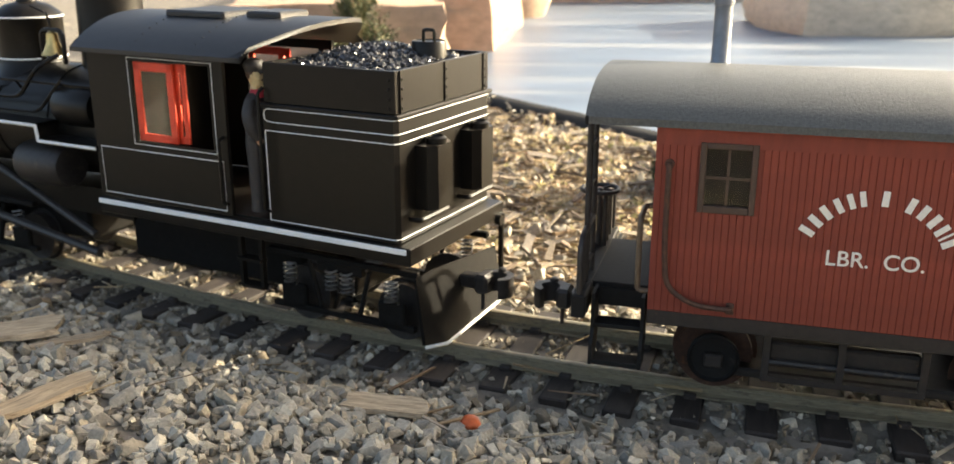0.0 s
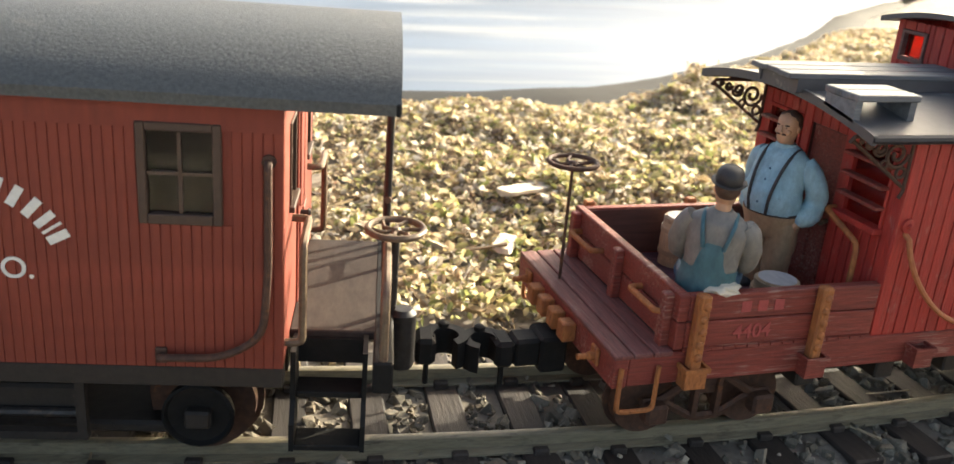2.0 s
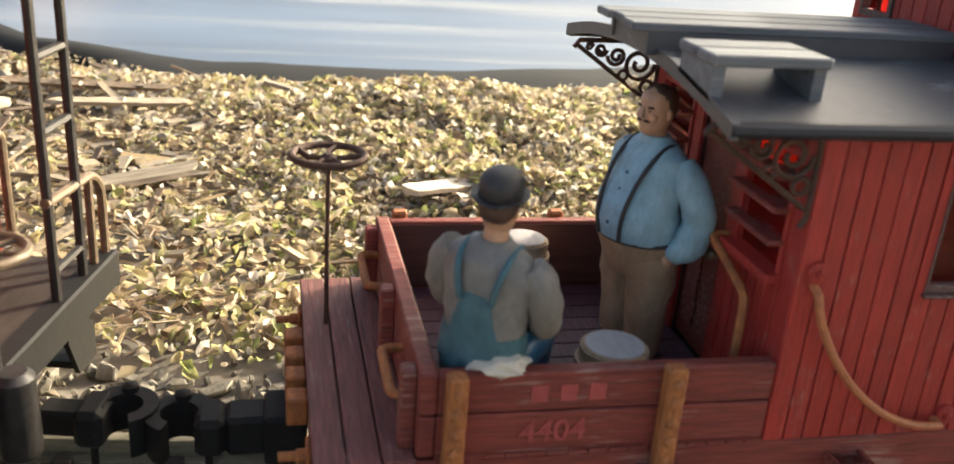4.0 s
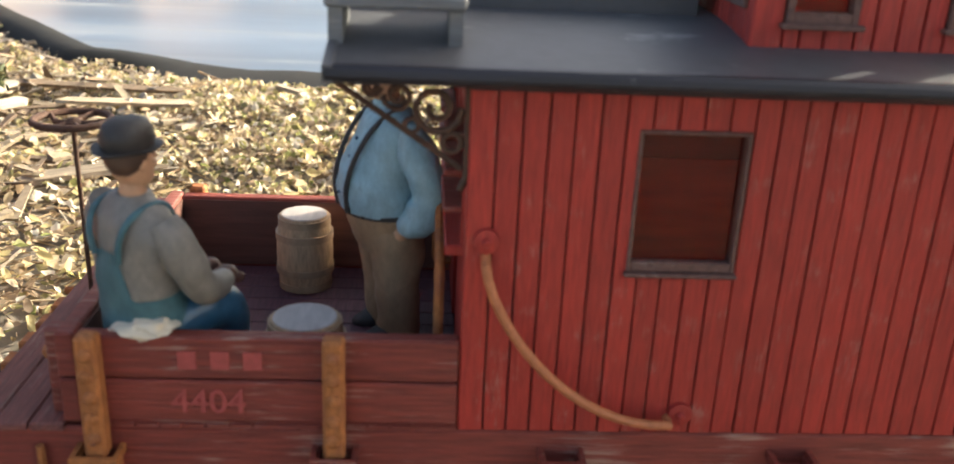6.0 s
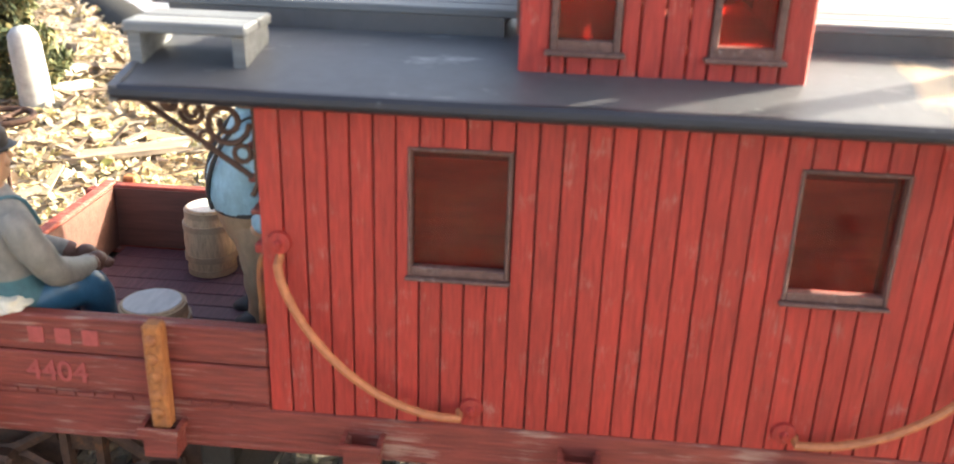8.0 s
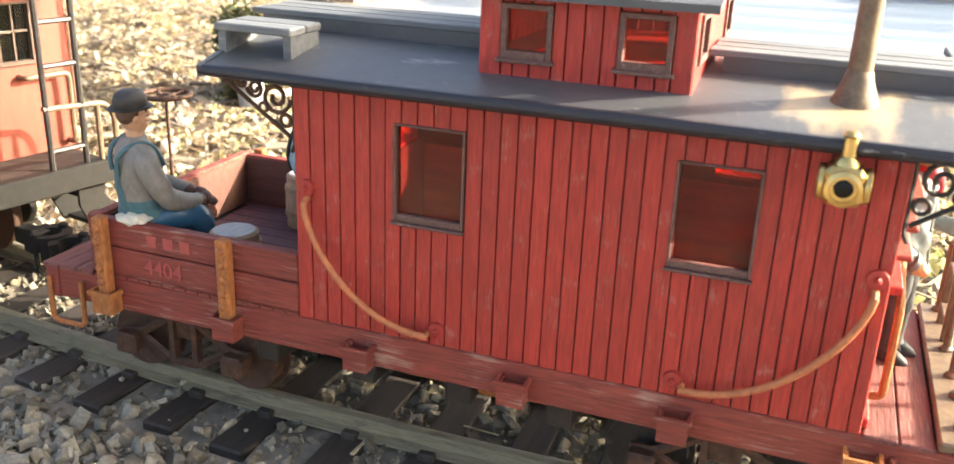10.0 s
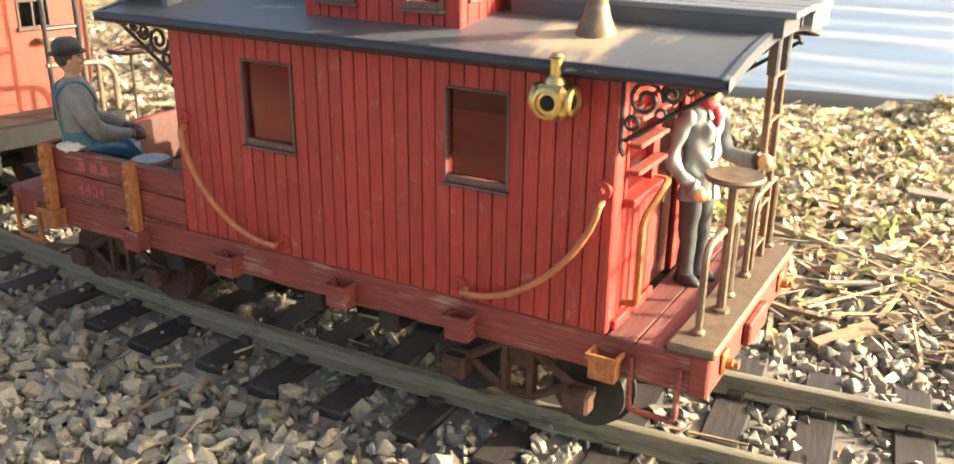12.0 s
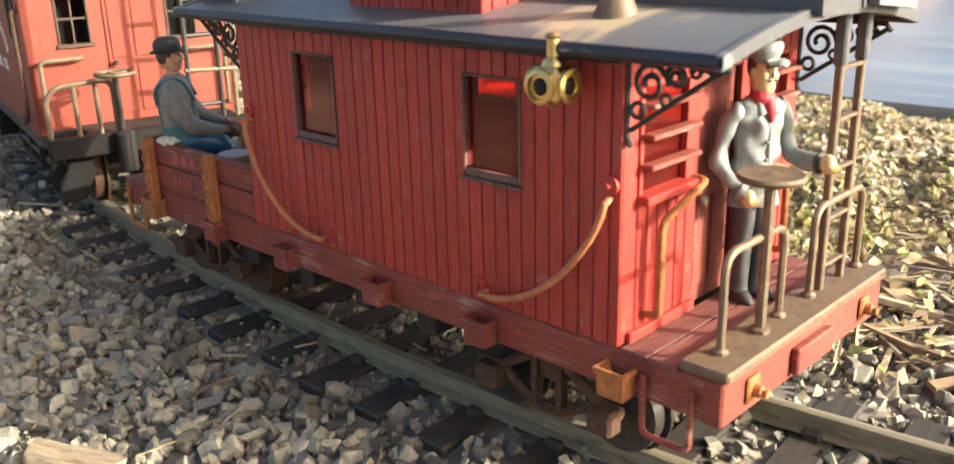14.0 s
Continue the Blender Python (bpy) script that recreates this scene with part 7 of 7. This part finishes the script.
# standing stout figure in pale blue shirt, facing the open deck
bm = B()
for q in (-1, 1):
    limb(bm, [(0.12, q * 0.42, 0.05, 0.46), (0.08, q * 0.44, 0.5, 0.50), (0.05, q * 0.47, 1.3, 0.52), (0.02, q * 0.46, 2.2, 0.62), (-0.02, q * 0.42, 2.8, 0.66)], 4, 16, 22, 0.08, q)
    body(bm, [(-0.15, q * 0.46, 0.0, 0.62, 0.30), (-0.15, q * 0.46, 0.14, 0.62, 0.30), (-0.02, q * 0.46, 0.3, 0.42, 0.28)], 5, 16, 6, 0.02)
    limb(bm, [(0.12, q * 0.82, 5.12, 0.30), (0.2, q * 1.1, 4.75, 0.41), (0.38, q * 1.28, 4.1, 0.40), (0.45, q * 1.30, 3.65, 0.40), (0.30, q * 1.24, 3.25, 0.42), (0.08, q * 1.12, 3.0, 0.34), (0.0, q * 1.05, 2.85, 0.22)], 3, 16, 24, 0.15, 4 + q)
    blob(bm, (-0.08, q * 1.0, 2.82), (0.2, 0.16, 0.2), 0)
    tube(bm, eased([(-1.12, q * 0.36, 3.2), (-1.18, q * 0.42, 3.8), (-0.98, q * 0.48, 4.5), (-0.58, q * 0.54, 5.15), (-0.05, q * 0.56, 5.5), (0.42, q * 0.5, 5.2), (0.72, q * 0.3, 4.3), (0.78, q * 0.1, 3.3)], 24), 0.06, 6, 5)
body(bm, [(0.0, 0, 2.2, 0.72, 0.95), (-0.06, 0, 2.7, 0.86, 1.04), (-0.12, 0, 3.16, 0.93, 1.06)], 4, 28, 12, 0.05, 3)
body(bm, [(-0.12, 0, 3.12, 0.97, 1.09), (-0.13, 0, 3.22, 0.97, 1.09)], 5, 28, 3, 0.0)
body(bm, [(-0.14, 0, 3.18, 0.95, 1.05), (-0.22, 0, 3.6, 1.0, 1.08), (-0.20, 0, 4.1, 0.92, 1.05), (-0.10, 0, 4.7, 0.74, 1.02), (0.0, 0, 5.2, 0.58, 0.98), (0.0, 0, 5.45, 0.42, 0.7), (0.0, 0, 5.62, 0.30, 0.36)], 3, 36, 32, 0.06, 1)
for k, (bx, bz) in enumerate(((-1.22, 3.6), (-1.14, 4.0), (-0.97, 4.4), (-0.80, 4.8))):
    blob(bm, (bx, 0, bz), (0.04, 0.045, 0.045), 6, 8)
body(bm, [(-0.02, 0, 5.5, 0.38, 0.46), (-0.04, 0, 5.66, 0.34, 0.38)], 3, 20, 4, 0.04)
head(bm, (-0.1, 0, 6.25), 1.05, "none", -1)
solo("figurine", bm, PAINTS, "stout standing figurine in pale blue shirt and tan trousers", "figurine", pose(-4.5 * CM, 0.3 * CM, 4.12 * CM, 0, 0, 22), "painted figurines", smooth=60)

# standing figure on the end platform in grey coat and red scarf
bm = B()
for q in (-1, 1):
    limb(bm, [(0.06, q * 0.34, 0.1, 0.30), (0.03, q * 0.35, 0.5, 0.27), (0.05, q * 0.34, 1.4, 0.31), (0.0, q * 0.31, 2.2, 0.36), (0.0, q * 0.28, 2.9, 0.40)], 12, 16, 26, 0.2, 2 * q)
    body(bm, [(0.2, q * 0.42, 0.0, 0.56, 0.25), (0.2, q * 0.42, 0.12, 0.55, 0.25), (0.1, q * 0.42, 0.3, 0.34, 0.24)], 5, 16, 6, 0.02)
body(bm, [(0.02, 0, 2.45, 0.60, 0.74), (0.03, 0, 2.6, 0.57, 0.70), (0.02, 0, 3.1, 0.48, 0.60), (0.0, 0, 3.8, 0.46, 0.66), (0, 0, 4.4, 0.44, 0.76), (0, 0, 4.80, 0.40, 0.80), (0, 0, 4.98, 0.32, 0.62), (0, 0, 5.08, 0.26, 0.36)], 8, 48, 56, 0.24, 6)
limb(bm, [(0, -0.66, 4.82, 0.22), (-0.06, -0.92, 4.58, 0.24), (-0.22, -1.12, 3.95, 0.20), (-0.20, -1.18, 3.55, 0.22), (0.12, -1.02, 3.2, 0.19), (0.42, -0.78, 2.92, 0.17)], 8, 20, 40, 0.42, 1)
limb(bm, [(0.36, -0.86, 2.96, 0.26), (0.46, -0.76, 2.86, 0.26)], 8, 12, 3, 0.0)
fist(bm, (0.56, -0.66, 2.74), 1.0, 11)
limb(bm, [(0, 0.66, 4.82, 0.22), (0.04, 0.90, 4.58, 0.24), (0.14, 1.04, 3.95, 0.20), (0.35, 1.1, 3.6, 0.22), (0.9, 1.14, 3.5, 0.20), (1.5, 1.16, 3.56, 0.18)], 8, 20, 40, 0.40, 7)
limb(bm, [(1.36, 1.16, 3.54, 0.25), (1.5, 1.16, 3.56, 0.27)], 5, 12, 3, 0.0)
fist(bm, (1.72, 1.15, 3.58), 1.1, 11)
# coat front, collar, buttons and scarf
tube(bm, eased([(0.36, 0.05, 4.9), (0.48, 0.06, 4.4), (0.50, 0.06, 3.6), (0.62, 0.07, 2.5)], 12), 0.05, 6, 8)
for q in (-1, 1):
    rings(bm, [[(0.10, q * 0.30, 5.2), (0.30, q * 0.34, 5.06), (0.33, q * 0.26, 5.1), (0.14, q * 0.22, 5.26)], [(0.46, q * 0.12, 4.72), (0.50, q * 0.34, 4.66), (0.54, q * 0.30, 4.7), (0.50, q * 0.10, 4.76)]], True, 8)
for k in range(5):
    blob(bm, (0.50 + 0.012 * k, -0.06, 4.45 - k * 0.42), (0.05, 0.05, 0.05), 1, 8)
body(bm, [(0.10, 0, 4.92, 0.38, 0.40), (0.12, 0, 5.06, 0.40, 0.40), (0.08, 0, 5.2, 0.30, 0.32)], 9, 20, 7, 0.10, 9)
limb(bm, [(0.36, 0, 5.0, 0.2), (0.48, 0.02, 4.75, 0.16), (0.54, 0.03, 4.5, 0.05)], 9, 10, 6, 0.1)
head(bm, (0.08, 0, 5.68), 1.0, "cap", 1, 8, 11)
solo("figurine", bm, PAINTS, "standing figurine in grey coat with red scarf on the platform", "figurine", pose(13.45 * CM, 0.75 * CM, 4.12 * CM, 0, 0, -20) @ Matrix.Diagonal((0.88, 0.88, 1.09, 1)), "painted figurines", smooth=60)

# driver at the cab opening
bm = B()
for q in (-1, 1):
    limb(bm, [(0, q * 0.4, 0, 0.36), (0, q * 0.4, 1.8, 0.38), (0, q * 0.4, 3.5, 0.44)], 5, 12, 12, 0.08, q)
    limb(bm, [(0, q * 0.6, 5.45, 0.26), (0.1, q * 0.95, 5.0, 0.32), (0.25, q * 1.02, 4.3, 0.29), (0.45, q * 0.8, 3.7, 0.22)], 5, 12, 14, 0.12, q)
    blob(bm, (0.5, q * 0.72, 3.6), (0.2, 0.16, 0.2), 0)
body(bm, [(0, 0, 3.0, 0.56, 0.8), (0, 0, 4.2, 0.52, 0.8), (0, 0, 5.3, 0.48, 0.86), (0, 0, 5.85, 0.3, 0.46)], 5, 24, 18, 0.06, 2)
body(bm, [(0.1, 0, 5.62, 0.42, 0.5), (0.1, 0, 5.85, 0.38, 0.42), (0.06, 0, 6.0, 0.28, 0.3)], 9, 16, 6, 0.08)
head(bm, (0.05, 0, 6.65), 1.0, "cap", 1, 5, 11)
drv = solo("figurine", bm, PAINTS, "small figurine in dark coat and cap at the cab opening", "figurine", None, "painted figurines", smooth=60)
drv.matrix_world = along(-60.4) @ pose(2.75 * CM, -3.5 * CM, 5.95 * CM, 0, 0, 8)

# barrels on the open deck
for x, y, h, label in ((-6.8, 2.75, 2.0, "wooden barrel with grey lid on the open deck"), (-6.1, -2.75, 1.72, "short barrel with pale round lid on the deck")):
    b = thing("barrel", label, "barrel", pose(x * CM, y * CM, 4.12 * CM), "barrels on the open deck")
    bm = B()
    k = 0.74 if h > 1.9 else 0.84
    lathe(bm, [(0.86 * k, 0), (0.96 * k, h * 0.25), (1.0 * k, h * 0.5), (0.95 * k, h * 0.78), (0.84 * k, h), (0.74 * k, h), (0.74 * k, h - 0.12)], (0, 0, 0), 20)
    part("barrel_body", bm, M_BARREL, b, smooth=40)
    for z, r in ((0.12, 0.9), (h * 0.28, 0.98), (h * 0.74, 0.975), (h - 0.14, 0.88)):
        bm = B()
        lathe(bm, [(r * k, z - 0.09), (r * k + 0.03, z - 0.09), (r * k + 0.03, z + 0.09), (r * k, z + 0.09)], (0, 0, 0), 20)
        part("hoop", bm, M_HOOP, b, smooth=40)
    bm = B()
    lathe(bm, [(0.78 * k, h - 0.06), (0.78 * k, h + 0.02), (0.1, h + 0.03)], (0, 0, 0), 20)
    part("lid", bm, M_LID, b, smooth=40)
# pale crumpled scrap on the low side
bm = B()
bmesh.ops.create_icosphere(bm, subdivisions=3, radius=0.62)
for v in bm.verts:
    v.co *= 1 + 0.55 * noise.noise(v.co * 3.1)
    v.co.z = v.co.z * 0.35 + 0.1
    v.co.y *= 0.6
solo("crumpled_scrap", bm, M_PALE, "pale crumpled leaf scrap on the low wooden side", "scrap", pose(-9.0 * CM, -3.85 * CM, 6.02 * CM, 0, 0, -10), smooth=60)


# ---- small junipers behind the train ----
def shrub(at, r, h, seed, label, leaf=None):
    rs = np.random.RandomState(seed)
    b = thing("juniper_shrub", label, "shrub", pose(at[0] * CM, at[1] * CM, ground_z(*at) * CM), "shrubs by the pond")
    bm = B()
    tips = []
    for k in range(26):
        a, t = rs.uniform(0, 6.28), rs.uniform(0.2, 1.0)
        rr = r * (0.35 + 0.65 * rs.rand()) * (1.15 - 0.6 * t)
        tip = Vector((rr * math.cos(a), rr * math.sin(a), h * t))
        base = Vector((0, 0, h * t * 0.35))
        tube(bm, [base, base.lerp(tip, 0.5) + Vector((0, 0, 0.06 * h)), tip], [0.22, 0.15, 0.06], 5)
        tips += [base.lerp(tip, q) for q in (0.45, 0.7, 0.9, 1.0)]
    tube(bm, [(0, 0, -1), (0, 0, h * 0.5), (0.3, 0, h * 0.9)], [0.5, 0.35, 0.12], 7)
    part("trunk", bm, M_BARK, b)
    V, F, n = [], [], 0
    for p in tips:
        for _ in range(34 if leaf is None else 6):
            c = np.array(p) + rs.normal(size=3) * r * 0.13
            v, f = LEAVES[rs.randint(len(LEAVES))]
            s = rs.uniform(0.22, 0.5)
            V.append((v * [s, s * 0.45, s]) @ turns(1, rs)[0].T + c)
            F.append(f + n)
            n += len(v)
    me = bpy.data.meshes.new("crown")
    me.from_pydata((np.concatenate(V) * CM).tolist(), [], np.concatenate(F).tolist())
    me.materials.append(leaf or M_NEEDLE)
    ob = new("crown", me)
    ob.parent = b
    return b


shrub((-69, 94), 6.0, 13.0, 1, "small dusty green juniper by the sandstone block")
shrub((-32.0, 36.0), 3.0, 7.6, 5, "small green juniper beside a pale stub post")
shrub((23, 50), 4.5, 2.6, 3, "low twiggy tan shrub at the pond edge", M_LEAF)


bm = B()
lathe(bm, [(0.95, -1.0), (1.0, 0.2), (0.97, 4.4), (0.85, 5.1), (0.55, 5.5), (0.05, 5.62)], (0, 0, 0), 20)
for v in bm.verts:
    v.co += Vector((1, 1, 0.4)) * 0.07 * noise.noise(v.co * 0.9)
solo("stub_post", bm, M_STUB, "pale grey rounded stub post standing in the bed", "post", pose(-29.8 * CM, 33.6 * CM, (ground_z(-29.8, 33.6) + 0.3) * CM, 2, -3, 0), smooth=60)


# scraps of wood and pale stones that stand out
for i, (x, y, ln, w, t, m, label) in enumerate([
    (-5.2, 23.6, 2.0, 0.62, 27, M_PALE, "bleached pale piece of split wood on the leaves"),
    (-8.8, 16.6, 1.25, 0.55, 58, M_PALE, "short bleached wood chip on the leaves"),
    (-68.0, 2.0, 2.2, 0.8, 14, M_CHIP, "split tan wood chip lying on the gravel"),
    (-65.0, 1.6, 1.6, 0.3, 30, M_CHIP, "narrow tan wood splinter on the gravel"),
    (-49.8, -2.6, 1.7, 0.6, -12, M_CHIP, "pale split wood chip on sunlit gravel"),
    (-63.0, -4.4, 1.9, 0.6, 48, M_CHIP, "tan wood chip on sunlit gravel"),
    (-1.2, -12.4, 1.7, 0.5, 22, M_CHIP, "tan wood chip beside the track"),
    (1.8, -11.6, 1.3, 0.3, 40, M_CHIP, "yellow wood splinter beside the track"),
    (-22.0, 37.6, 3.8, 0.6, 18, M_DRIFT, "long grey weathered wood strip on the bed"),
    (-20.0, 25.0, 3.2, 0.7, 22, M_DRIFT, "flat bark strip on the bed"),
    (-15.1, 19.3, 1.4, 0.55, 32, M_DRIFT, "flat bark strip on the bed"),
    (-27.5, 42.0, 8.0, 0.6, -10, M_BARK, "long brown branch lying near the pond"),
    (-32.0, 40.5, 2.2, 1.1, -30, M_PALE, "flat bleached board scrap on the bed"),
    (-29.5, 37.5, 1.3, 0.7, 40, M_PALE, "short bleached board scrap on the bed"),
    (30.0, 26.0, 2.2, 0.8, 15, M_BARK, "flat grey-brown bark piece on the bed"),
    (38.0, 21.0, 2.6, 0.7, -10, M_DRIFT, "weathered wood strip on the bed"),
    (25.0, 20.0, 1.8, 0.5, 35, M_DRIFT, "weathered wood strip on the bed"),
    (33.0, 33.0, 3.4, 0.35, -20, M_BARK, "thin dry stick on the bed"),
    (45.0, 30.0, 2.4, 0.9, 5, M_BARK, "flat grey-brown bark piece on the bed"),
    (20.0, 28.0, 3.0, 0.5, -8, M_DRIFT, "dry grey stick on the leaves"),
    (24.5, 9.0, 0.9, 0.3, 40, M_CHIP, "tan wood chip beside the rail"),
]):
    chip("wood_chip", x, y, ln, w, t, m, label, "wood chip", 0.6 if y < 5 else 1.1, seed=i)
bm = B()
bmesh.ops.create_icosphere(bm, subdivisions=3, radius=0.42)
for v in bm.verts:
    v.co *= 1 + 0.3 * noise.noise(v.co * 2.2)
    v.co.z *= 0.7
solo("dried_berry", bm, M_ORANGE, "shrivelled orange fruit lying on sunlit gravel", "fruit", pose(-46.4 * CM, -2.8 * CM, (ground_z(-46.4, -2.8) + 0.5) * CM))

# ties of the track
for i in range(76):
    s = -128 + 2.86 * i
    ob = part("tie", TIE_MESHES[i % 5], None, track)
    ob.matrix_local = along(s + rng.uniform(-0.12, 0.12), 0, rng.uniform(-0.15, 0.15), rng.uniform(-0.04, 0.0), rng.uniform(-1.2, 1.2))
